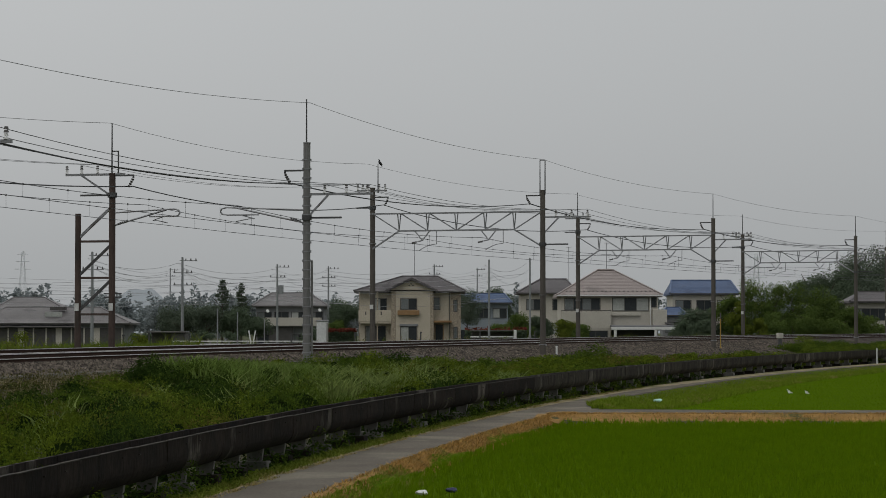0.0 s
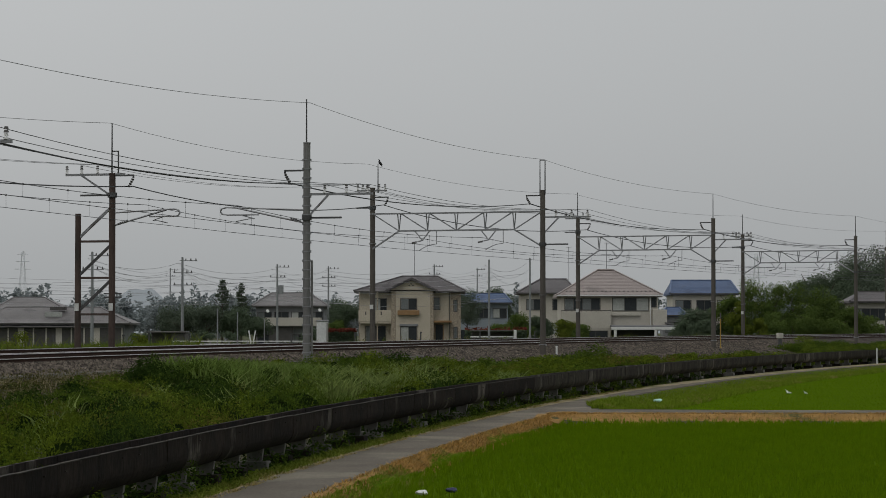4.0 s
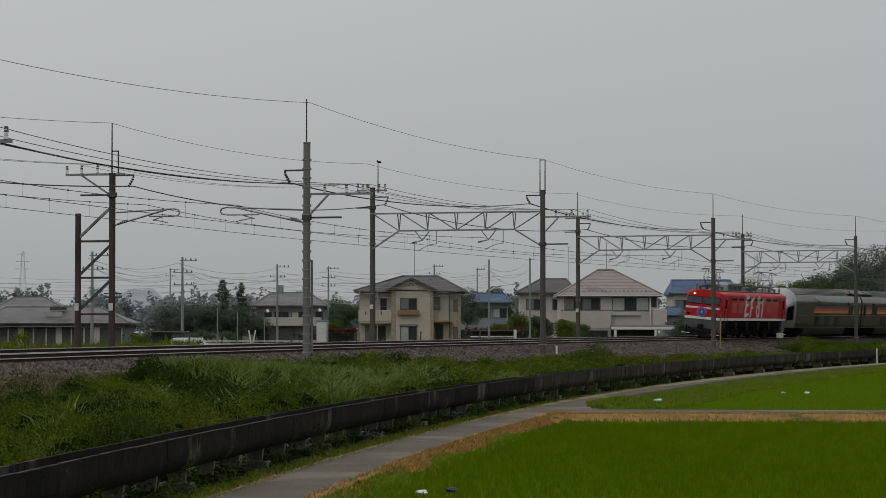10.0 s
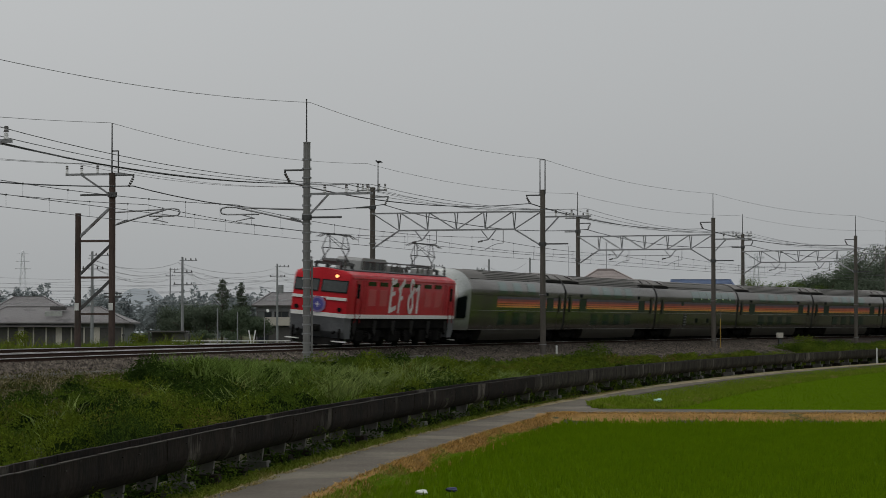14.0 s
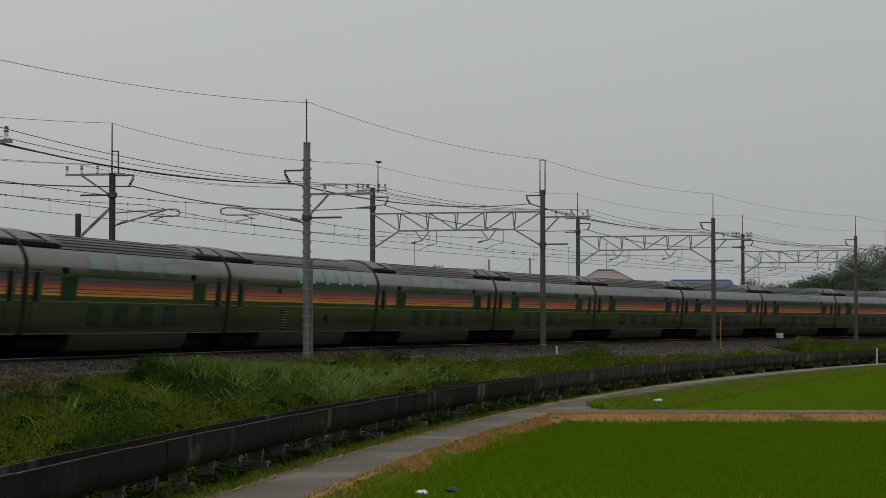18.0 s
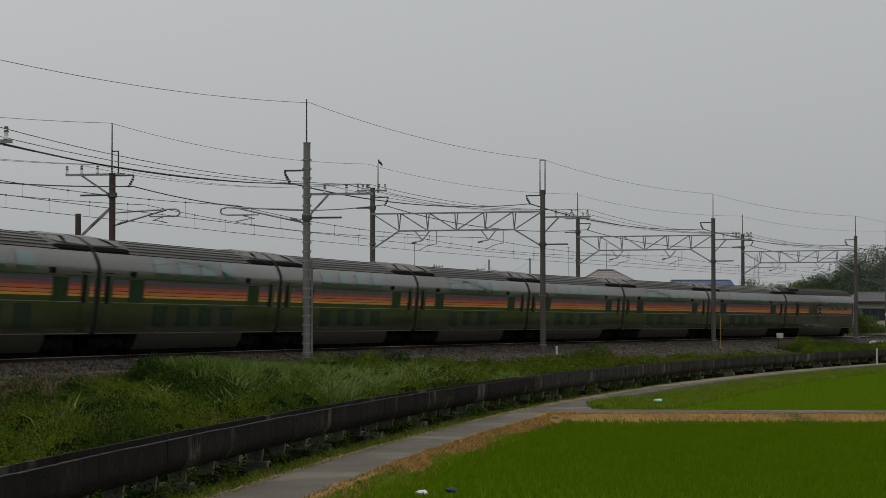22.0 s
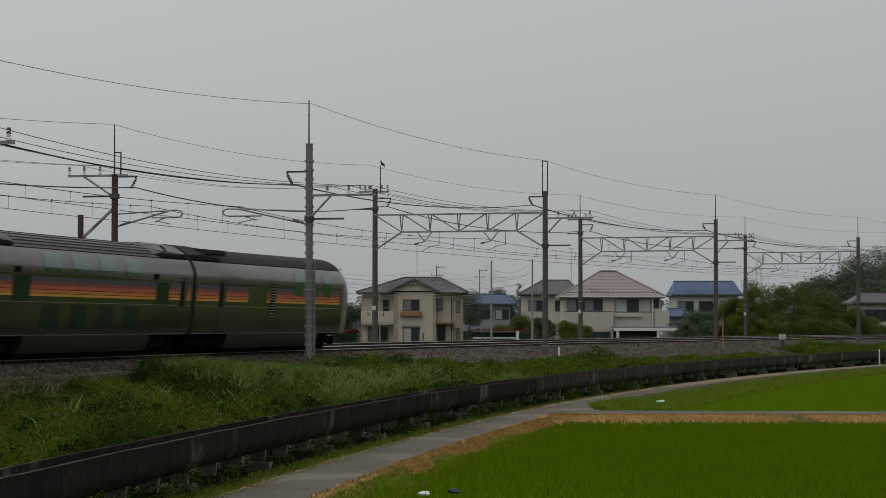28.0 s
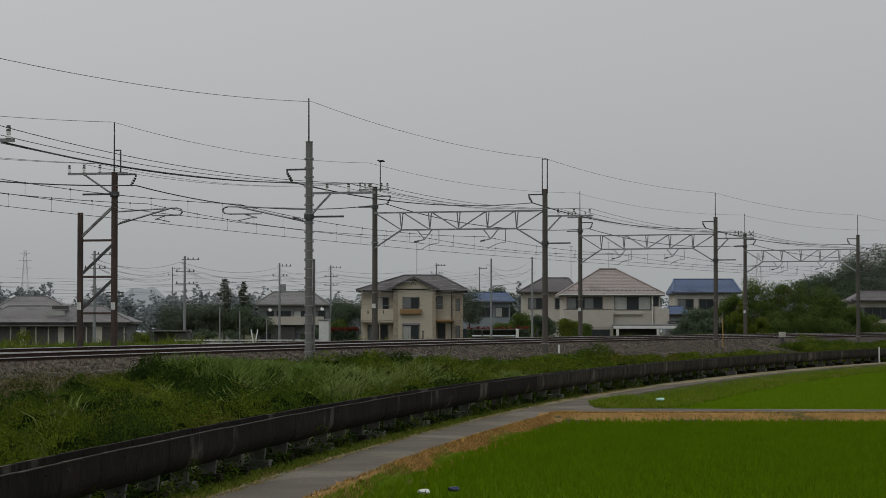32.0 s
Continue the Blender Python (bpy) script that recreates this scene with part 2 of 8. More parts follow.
def height(x, y):
    dx, dy = x - ARC_X, y - ARC_Y
    s = (np.arctan2(dy, -dx) - ARC_A) * ARC_R
    o = ARC_R - np.hypot(dx, dy)
    fo = FLUME_O - FLUME_K * np.clip(s, -120, 200)
    lin = lambda v, a, b: np.clip((v - a) / (b - a), 0, 1)
    far = np.full_like(x, 0.35)
    z = far + (1.90 - far) * lin(o, -9.4, -6.9)                  # far shoulder
    z = z - 0.12 * lin(o, -3.6, 0.0)                              # fall of the bed towards the fields
    near = z - 0.46 * lin(o, 1.25, 2.5) - 0.08 * lin(o, 2.5, 4.2) - (1.24 - 0.12) * lin(o, 4.2, fo - 1.5)   # shoulder, then a grassy bank
    away = z - 1.0 * lin(o, 1.25, 6.0) - (0.78 - 0.12) * lin(o, 6.0, fo - 1.3)                               # one long stony slope
    k = lin(s, 40, 85)
    z = near + (away - near) * k - 0.12 * lin(o, fo - 1.5, fo - 1.1)
    # paddies lie a little below the path
    low = lin(o, fo + 2.2, fo + 2.6) * lin(83.6 - y + (x - 14) * 0.02, 0.0, 0.9)
    up = lin(o, fo + 2.2, fo + 3.0) * lin(y - 88.6 + (x - 14) * 0.15, 0.0, 0.8)
    z = z - 0.3 * low - 0.22 * up
    n = 0.05 * np.sin(x * 1.3 + y * 0.4) * np.sin(y * 0.9 - x * 0.7) * lin(o, 4.6, 5.6) * (1 - lin(o, fo - 1.6, fo - 1.2))
    return z + n


def ground_sheet():
    # rows across the railway: fine near it, coarse towards the horizon
    s_set = np.concatenate([np.linspace(-420, -70, 26)[:-1], np.arange(-70, 150, 1.0), np.arange(150, 300, 3.0), np.linspace(300, 620, 30)])
    o_set = np.concatenate([[-3500, -2000, -1200, -700, -400, -200, -100, -50, -25, -12], np.arange(-9.6, 32, 0.32), np.linspace(32, 120, 40), [200, 330, 430]])
    S, O = np.meshgrid(s_set, o_set, indexing="ij")
    A = ARC_A + S / ARC_R
    X, Y = ARC_X - (ARC_R - O) * np.cos(A), ARC_Y + (ARC_R - O) * np.sin(A)
    Z = height(X, Y)
    ns, no = S.shape
    idx = np.arange(ns * no).reshape(ns, no)
    f = np.stack([idx[:-1, :-1], idx[:-1, 1:], idx[1:, 1:], idx[1:, :-1]], -1).reshape(-1, 4)
    raw("ground", np.stack([X, Y, Z], -1).reshape(-1, 3), f, SOIL, "brown soil and grass ground under fields and houses", "ground", "structure", smooth=True)
    # the far plain
    bm = bmesh.new()
    ring = [bm.verts.new((4500 * math.cos(i * math.pi / 24), 4500 * math.sin(i * math.pi / 24), -0.35)) for i in range(48)]
    bm.faces.new(ring)
    tagged(part("ground_far", bm, SOIL), "flat farmland reaching the hazy horizon", "ground", "", "structure")


ground_sheet()


def strip(name, o0, o1, s0, s1, n, dz, material, label, category, kind="structure", across=5, step_s=1.0, wob=0.0, smooth=True):
    """A sheet laid over the ground between two lines beside the railway; o0 and o1 are functions of s."""
    ss = np.arange(s0, s1 + step_s, step_s)
    V = []
    for i, s in enumerate(ss):
        a, b = o0(s), o1(s)
        for j in range(across + 1):
            o = a + (b - a) * j / across
            if wob and j in (0, across):
                o += wob * noise.noise((s * 0.6, j, 3.1))
            p = at(s, o)
            V.append((p.x, p.y, 0))
    V = np.array(V, float)
    V[:, 2] = height(V[:, 0], V[:, 1]) + dz
    m = across + 1
    idx = np.arange(len(ss) * m).reshape(len(ss), m)
    f = np.stack([idx[:-1, :-1], idx[:-1, 1:], idx[1:, 1:], idx[1:, :-1]], -1).reshape(-1, 4)
    return raw(name, V, f, material, label, category, kind, smooth=smooth)


strip("path", lambda s: flume_o(s) + 0.45 - 0.3 * step(s, 0, 30), lambda s: flume_o(s) + 2.15 - 0.43 * step(s, 14, 30), -75, 135, 1, 0.012, ASPHALT, "worn grey asphalt farm path beside the flume", "path", wob=0.12)
strip("ballast_bed", lambda s: -7.0, lambda s: 2.6 + 1.3 * step(s, 20, 60) + 2.4 * step(s, 55, 95), -110, 420, 1, 0.03, BALLAST, "brown-grey stone ballast under two tracks", "ballast", across=22)


def sheet(name, corners, material, dz, label, category, n=40):
    a, b, c, d = [Vector(v) for v in corners]
    V = []
    for i in range(n + 1):
        for j in range(n + 1):
            p = (a.lerp(b, i / n)).lerp(d.lerp(c, i / n), j / n)
            V.append((p.x, p.y, 0))
    V = np.array(V, float)
    V[:, 2] = height(V[:, 0], V[:, 1]) + dz
    idx = np.arange((n + 1) ** 2).reshape(n + 1, n + 1)
    f = np.stack([idx[:-1, :-1], idx[1:, :-1], idx[1:, 1:], idx[:-1, 1:]], -1).reshape(-1, 4)
    return raw(name, V, f, material, label, category, "structure", smooth=True)


sheet("paddy_lower", [(-8, 34), (30, 34), (30, 82.2), (2.6, 82.6)], PADDY, 0.004, "green water and mud under the lower rice", "paddy", 60)
sheet("paddy_upper", [(6.5, 92.4), (75, 88.8), (75, 230), (42, 214)], PADDYTOP, 0.01, "dense low rice of the upper paddy", "paddy", 60)
sheet("side_path", [(3.4, 84.25), (60, 82.8), (60, 85.4), (3.6, 88.4)], ASPHALT, 0.02, "pale narrow farm lane between two paddies", "path")

sheet("path_fork", [(1.7, 80.2), (4.9, 84.5), (5.8, 91.0), (3.7, 96.5)], ASPHALT, 0.017, "worn asphalt where path and lane meet", "path", 16)
strip("path_edge", lambda s: flume_o(s) + 0.3 - 0.28 * step(s, 0, 30), lambda s: flume_o(s) + 0.5 + 0.2 * step(s, 10, 30) + 0.5 * step(s, 40, 70), -60, 135, 1, 0.02, SAND, "pale sandy dust along the path's edge", "path", wob=0.1, step_s=0.5)
strip("paddy_bank", lambda s: flume_o(s) + 2.12, lambda s: flume_o(s) + 2.72, -70, 13, 1, 0.014, DRYSOIL, "brown dry earth edge between path and paddy", "ground", wob=0.15, step_s=0.5)
sheet("paddy_bank_lane", [(3.0, 81.5), (60, 81.4), (60, 82.75), (3.2, 84.2)], DRYSOIL, 0.03, "brown dry earth edge between lane and paddy", "ground", 120)

strip("worn_bank", lambda s: 2.4, lambda s: 5.4 + 0.5 * math.sin(s * 0.8), -22, 1, 1, 0.02, WORNSOIL, "bare pinkish-brown soil on the upper bank", "ground", wob=0.4, step_s=0.4)

# ---- tracks ----
TRACKS = {"near": (0.0, RAIL + 0.0), "far": (-3.9, RAIL + 0.05)}   # centre line across the plan, height of the rail nearer the fields


def track_height(o, base, centre):
    return base + CANT * (centre + GAUGE / 2 - o) / GAUGE


RAIL_OUT = [(-0.065, -0.15), (0.065, -0.15), (0.06, -0.135), (0.012, -0.12), (0.012, -0.045), (0.033, -0.03), (0.033, 0.0), (-0.033, 0.0), (-0.033, -0.03),
            (-0.012, -0.045), (-0.012, -0.12), (-0.06, -0.135)]


def build_tracks():
    lean = math.atan(CANT / GAUGE)
    for name, (c, base) in TRACKS.items():
        tr = thing("railway_track", Matrix(), "narrow-gauge track with rust-brown rails on concrete sleepers", "railway track", "tracks", "structure")
        for side in (0.5, -0.5):
            o = c + side * (GAUGE + 0.06)
            zc = track_height(o, base, c)
            bm = bmesh.new()
            sweep(bm, lambda s: [at(s, o + a, zc + b) for a, b in RAIL_OUT], list(np.arange(-110, 300, 5.0)) + [330, 360, 400])
            rail = part("rail", bm, RAILSTEEL, tr, "rust-brown steel rail")
            bm = bmesh.new()
            sweep(bm, lambda s: [at(s, o + a, zc + b) for a, b in ((-0.036, -0.016), (0.036, -0.016), (0.036, -0.004), (0.026, 0.006), (-0.026, 0.006), (-0.036, -0.004))], list(np.arange(-110, 300, 5.0)) + [330, 360, 400])
            part("running_surface", bm, RAILTOP, rail, "polished bright rail head")
        # sleepers: ones in view are single pieces
        b = bmesh.new()
        block(b, -0.12, 0.12, -1.0, 1.0, -0.17, 0.0, bevel=0.015)
        first = None
        n = 0
        for s in np.arange(-20, 150, 0.75):
            zc = track_height(c, base, c) - 0.15
            m = Matrix.Translation(at(s, c, zc)) @ Euler((-lean, 0, radians(turn(s)))).to_matrix().to_4x4()
            if first is None:
                first = part("sleeper", b, SLEEPER, tr)
                first.matrix_basis = m
            else:
                twin(first, tr, m)


def ballast_stones():
    rng = np.random.default_rng(5)
    n = 70000
    s = -15 + 150 * rng.random(n) ** 1.3
    kind = rng.random(n)
    o = np.where(kind < 0.75, 1.15 + (1.7 + 3.4 * np.clip((s - 25) / 50, 0, 1)) * rng.random(n), -2.6 + 3.6 * rng.random(n))
    A = ARC_A + s / ARC_R
    x, y = ARC_X - (ARC_R - o) * np.cos(A), ARC_Y + (ARC_R - o) * np.sin(A)
    z = height(x, y) + 0.03
    r = 0.028 + 0.05 * rng.random(n) ** 1.5
    base = np.array([(1, 0, -0.2), (-0.5, 0.87, 0), (-0.5, -0.87, 0.1), (0.15, 0.1, 0.9)])
    ang = rng.random(n) * 6.28
    c, sn = np.cos(ang), np.sin(ang)
    V = np.empty((n, 4, 3))
    for i in range(4):
        bx, by, bz = base[i]
        V[:, i, 0] = x + r * (bx * c - by * sn)
        V[:, i, 1] = y + r * (bx * sn + by * c)
        V[:, i, 2] = z + r * (bz + 0.3 * rng.random(n))
    k = np.arange(n)[:, None, None] * 4
    F = (np.array([[0, 1, 3], [1, 2, 3], [2, 0, 3]])[None] + k).reshape(-1, 3)
    raw("ballast_stones", V.reshape(-1, 3), F, STONE, "loose brown and grey crushed ballast stones", "gravel", "stuff")


build_tracks()
ballast_stones()


# ---- the concrete irrigation flume on feet ----
def flume():
    fl = thing("irrigation_flume", Matrix(), "dark stained concrete irrigation flume on short concrete feet", "flume")
    joints = [-54.55 + 2.43 * i for i in range(25)]
    while joints[-1] < 150:
        joints.append(joints[-1] + 3.3)
    h, w, t = 0.64, 0.36, 0.06

    def outline(grow=0.0):
        out, inn = [], []
        for i in range(13):
            a = math.pi * i / 12
            d = math.sin(a)
            out.append(((w + grow) * math.cos(a), -0.3 - (h - 0.3 + grow) * d))
            inn.append(((w - t) * math.cos(a), -0.3 - (h - 0.3 - t) * d))
        return [(w + grow, 0.0)] + out + [(-w - grow, 0.0), (-w + t, 0.0)] + inn[::-1] + [(w - t, 0.0)]
    seg_out, rib_out = outline(), outline(0.003)
    for i, (a, b) in enumerate(zip(joints, joints[1:])):
        if b < -48:
            continue
        rim = 1.05 + 0.005 * math.sin(i * 2.1)
        jit = 0.006 * math.sin(i * 3.7)
        bm = bmesh.new()
        sweep(bm, lambda s: [at(s, flume_o(s) - w + jit + u, rim + v) for u, v in seg_out], [a + 0.006, b - 0.006])
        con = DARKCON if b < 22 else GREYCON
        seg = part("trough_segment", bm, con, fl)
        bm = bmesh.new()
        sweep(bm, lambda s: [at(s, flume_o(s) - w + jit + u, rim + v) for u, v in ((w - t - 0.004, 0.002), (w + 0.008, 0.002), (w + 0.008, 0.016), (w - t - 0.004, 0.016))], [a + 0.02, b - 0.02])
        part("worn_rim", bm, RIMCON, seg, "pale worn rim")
        bm = bmesh.new()
        sweep(bm, lambda s: [at(s, flume_o(s) - w + jit + u, rim + v) for u, v in rib_out], [b - 0.05, b + 0.04])
        part("joint_collar", bm, con, fl)
        for q in (0.12 + 0.5 * (i % 2),):
            sm = a + (b - a) * q
            bm = bmesh.new()
            block(bm, -0.03, 0.03, -0.02, 0.03, rim - 0.12, rim - 0.1, Matrix.Translation(at(sm, flume_o(sm) + jit)) @ pose(0, 0, 0, 0, 0, turn(sm)))
            part("rim_stub", bm, RIMCON, seg, "small metal stub under the rim")
        # foot: a saddle on a block
        mid = at(b, flume_o(b) - w)
        m = Matrix.Translation(mid) @ pose(0, 0, 0, 0, 0, turn(b))
        bm = bmesh.new()
        prism(bm, [(-0.15, 0.2), (0.15, 0.2), (0.19, 0.5), (0.3, 0.72), (0.24, 0.58), (0.0, 0.44), (-0.24, 0.58), (-0.3, 0.72), (-0.19, 0.5)], -0.055 - 0.035 * (b > 5), 0.055 + 0.035 * (b > 5), m @ pose(0, 0, 0, 0, 0, 90))
        part("saddle", bm, FOOTCON, fl, "pale concrete saddle")
        bm = bmesh.new()
        block(bm, -0.2, 0.2, -0.3, 0.3, -0.1, 0.2, m, 0.02)
        part("footing", bm, DARKCON if i % 3 else FOOTCON, fl)


flume()


# ---- electric line: poles, portals, brackets, wires ----
NEAR_O, FAR_O, SPAN, S1 = 3.3, -7.0, 39.2, 24.4
POLES = [S1 + SPAN * i for i in range(-2, 8)]


def insulator(parent, p, h=0.34):
    body = None
    for name, ks, material in (("insulator", (0, 1), WHITEPORC), ("insulator_cap", (2, 3), PORCELAIN)):
        bm = bmesh.new()
        for k in ks:
            rod(bm, (p[0], p[1], p[2] + h * k / 4), (p[0], p[1], p[2] + h * (k + 0.75) / 4), 0.075 - 0.01 * (k % 2), 0.05, 8)
        body = part(name, bm, material, body or parent, "white ribbed insulator" if body is None else "dark insulator cap")
    return body


def line_pole(s, o, ztop, material, label, r0=0.19, r1=0.15, zbase=0.6, bands=0, spike=1.75, rod_y=0.0):
    m = Matrix.Translation(at(s, o, 0)) @ pose(0, 0, 0, 0, 0, turn(s))
    e = thing("catenary_pole", m, label, "pole", "catenary poles")
    bm = bmesh.new()
    rod(bm, (0, 0, zbase), (0, 0, ztop), r0, r1, 16)
    mast = part("mast", bm, material, e, smooth=False)
    for i in range(bands):
        z = 1.9 + i * (ztop - 2.2) / bands
        bm = bmesh.new()
        rod(bm, (0, 0, z), (0, 0, z + 0.035), r0 * 1.06, seg=14)
        for a in (-1, 1):
            block(bm, -0.05, 0.05, a * r0 - 0.03, a * r0 + 0.03, z - 0.03, z + 0.06)
        part("clamp_band", bm, GALV, e)
    bm = bmesh.new()
    rod(bm, (0, 0, ztop), (0, 0, ztop + 0.05), r1 * 1.08, seg=14)
    part("cap", bm, material, e)
    if spike:
        bm = bmesh.new()
        rod(bm, (0.05, rod_y, ztop - 0.25), (0.05, rod_y, ztop + spike), 0.035, 0.025, 6)
        part("earth_wire_rod", bm, STEEL, e)
    return e


def feeder_bracket(e, z, sign):
    """A short arm along y with a strain of insulators that drops from its tip."""
    bm = bmesh.new()
    bar(bm, (0, 0, z), (0, sign * 0.95, z), 0.07)
    bar(bm, (0, sign * 0.92, z), (0, sign * 0.92, z - 0.12), 0.06)
    part("feeder_arm", bm, STEEL, e)
    bm = bmesh.new()
    for k in range(4):
        q = Vector((0, sign * (0.9 - 0.05 * k), z - 0.14 - 0.09 * k))
        rod(bm, q, q - Vector((0, sign * 0.03, 0.07)), 0.07, 0.05, 8)
    part("insulator_string", bm, PORCELAIN, e)


def cross_arm(e, z, y0, y1, pins, brace=0.0):
    bm = bmesh.new()
    bar(bm, (0, y0, z), (0, y1, z), 0.09)
    part("cross_arm", bm, GALV, e)
    if brace:
        bm = bmesh.new()
        bar(bm, (0, 0.1 if y1 > 0 else -0.1, z - 0.85), (0, brace, z - 0.03), 0.07)
        part("arm_brace", bm, GALV, e)
    for y in pins:
        insulator(e, (0, y, z + 0.05))


def stub(e, z, y0, y1):
    bm = bmesh.new()
    bar(bm, (0, y0, z), (0, y1, z), 0.075)
    part("standoff_bar", bm, STEEL, e)
    bm = bmesh.new()
    rod(bm, (0, 0, z - 0.1), (0, 0, z + 0.1), 0.2, seg=14)
    part("clamp_band", bm, STEEL, e)


def portal(s, zt=9.28, zb=8.3):
    """A lattice beam between a pair of poles."""
    m = Matrix.Translation(at(s, 0)) @ pose(0, 0, 0, 0, 0, turn(s))
    e = thing("portal_beam", m, "grey steel lattice beam across both tracks between two poles", "catenary beam", "portal beams")
    y0, y1 = FAR_O + 0.18, NEAR_O - 0.16
    w = y1 - y0

    def tri(name, *bars, th=0.08):
        bm = bmesh.new()
        for p, q in bars:
            bar(bm, p, q, th)
        return part(name, bm, GALV, e)
    for dx in (0.12, -0.12):
        tri("top_chord", ((dx, y0, zt), (dx, y1, zt)), th=0.075)
    tri("bottom_chord", ((0, y0 + w * 0.16, zb), (0, y1 - w * 0.16, zb)), th=0.09)
    nodes = [y0 + w * (0.16 + 0.68 * i / 4) for i in range(5)]
    for y in nodes:
        tri("post", ((0.1, y - 0.06, zt), (0, y, zb)), ((-0.1, y + 0.06, zt), (0, y, zb)), th=0.045)
    for a, b in ((y0, nodes[0]), (nodes[0] + 0.1, nodes[1]), (nodes[1] + 0.1, nodes[2])):
        tri("diagonal", ((0.0, a, zt), (0, b, zb)), th=0.06)
    for a, b in ((y1, nodes[4]), (nodes[4] - 0.1, nodes[3]), (nodes[3] - 0.1, nodes[2])):
        tri("diagonal", ((0.0, a, zt), (0, b, zb)), th=0.06)
    tri("knee_brace", ((0, nodes[0], zb), (0, y0, zb - 1.0)), th=0.08)
    tri("knee_brace", ((0, nodes[4], zb), (0, y1, zb - 0.95)), th=0.08)
    for c, _ in TRACKS.values():
        # hanger and steady arm for each track
        bm = bmesh.new()
        bar(bm, (0, c + 0.5, zb), (0, c + 0.05, zb - 0.55), 0.05)
        bar(bm, (0, c - 0.4, zb), (0, c + 0.05, zb - 0.55), 0.05)
        bar(bm, (0, c + 0.05, zb - 0.55), (0, c - 0.25, zb - 0.62), 0.06)
        part("hanger", bm, GALV, e)
        bm = bmesh.new()
        for k in range(4):
            rod(bm, (0, c - 0.3 - 0.07 * k, zb - 0.63 - 0.015 * k), (0, c - 0.35 - 0.07 * k, zb - 0.64 - 0.015 * k), 0.06, 0.04, 8)
        part("insulator_string", bm, PORCELAIN, e)
        bm = bmesh.new()
        pts = [Vector((0, c + 0.9 - 0.15 * i, CONTACT + 0.42 - 0.03 * i * i * 0.25)) for i in range(8)]
        for p, q in zip(pts, pts[1:]):
            rod(bm, p, q, 0.02, seg=5)
        bar(bm, (0, c + 0.9, CONTACT + 0.42), (0, c + 0.9, zb), 0.035)
        part("steady_arm", bm, GALV, e)
    return e


CONTACT = 7.12


def cantilever(e, zz, reach, sign):
    """The looped tube bracket that holds the wires over one track."""
    bm = bmesh.new()
    pts = [(0, 0.12, zz), (0, reach - 0.25, zz + 0.13), (0, reach - 0.06, zz + 0.08), (0, reach, zz - 0.03), (0, reach - 0.08, zz - 0.14), (0, reach - 0.3, zz - 0.17), (0, reach * 0.55, zz - 0.17)]
    for p, q in zip(pts, pts[1:]):
        p, q = Vector((0, sign * p[1], p[2])), Vector((0, sign * q[1], q[2]))
        rod(bm, p, q, 0.035, seg=6)
    part("bracket_loop", bm, GALV, e)
    bm = bmesh.new()
    rod(bm, (0, sign * 0.1, zz - 0.52), (0, sign * reach * 0.8, zz + 0.1), 0.04, seg=6)
    part("bracket_stay", bm, GALV, e)
    bm = bmesh.new()
    for k in range(5):
        y = sign * (0.25 + 0.09 * k)
        rod(bm, (0, y, zz - 0.47 + 0.03 * k), (0, y + sign * 0.06, zz - 0.45 + 0.03 * k), 0.05, 0.04, 8)
    part("insulator_string", bm, STEEL, e)
    bm = bmesh.new()
    q = [Vector((0, sign * reach * (0.62, 0.74, 0.6, 0.66, 0.82)[i], zz - (0.17, 0.2, 0.33, 0.33, 0.44)[i])) for i in range(5)]
    for a, b in zip(q, q[1:]):
        rod(bm, a, b, 0.022, seg=5)
    part("steady_arm", bm, GALV, e)


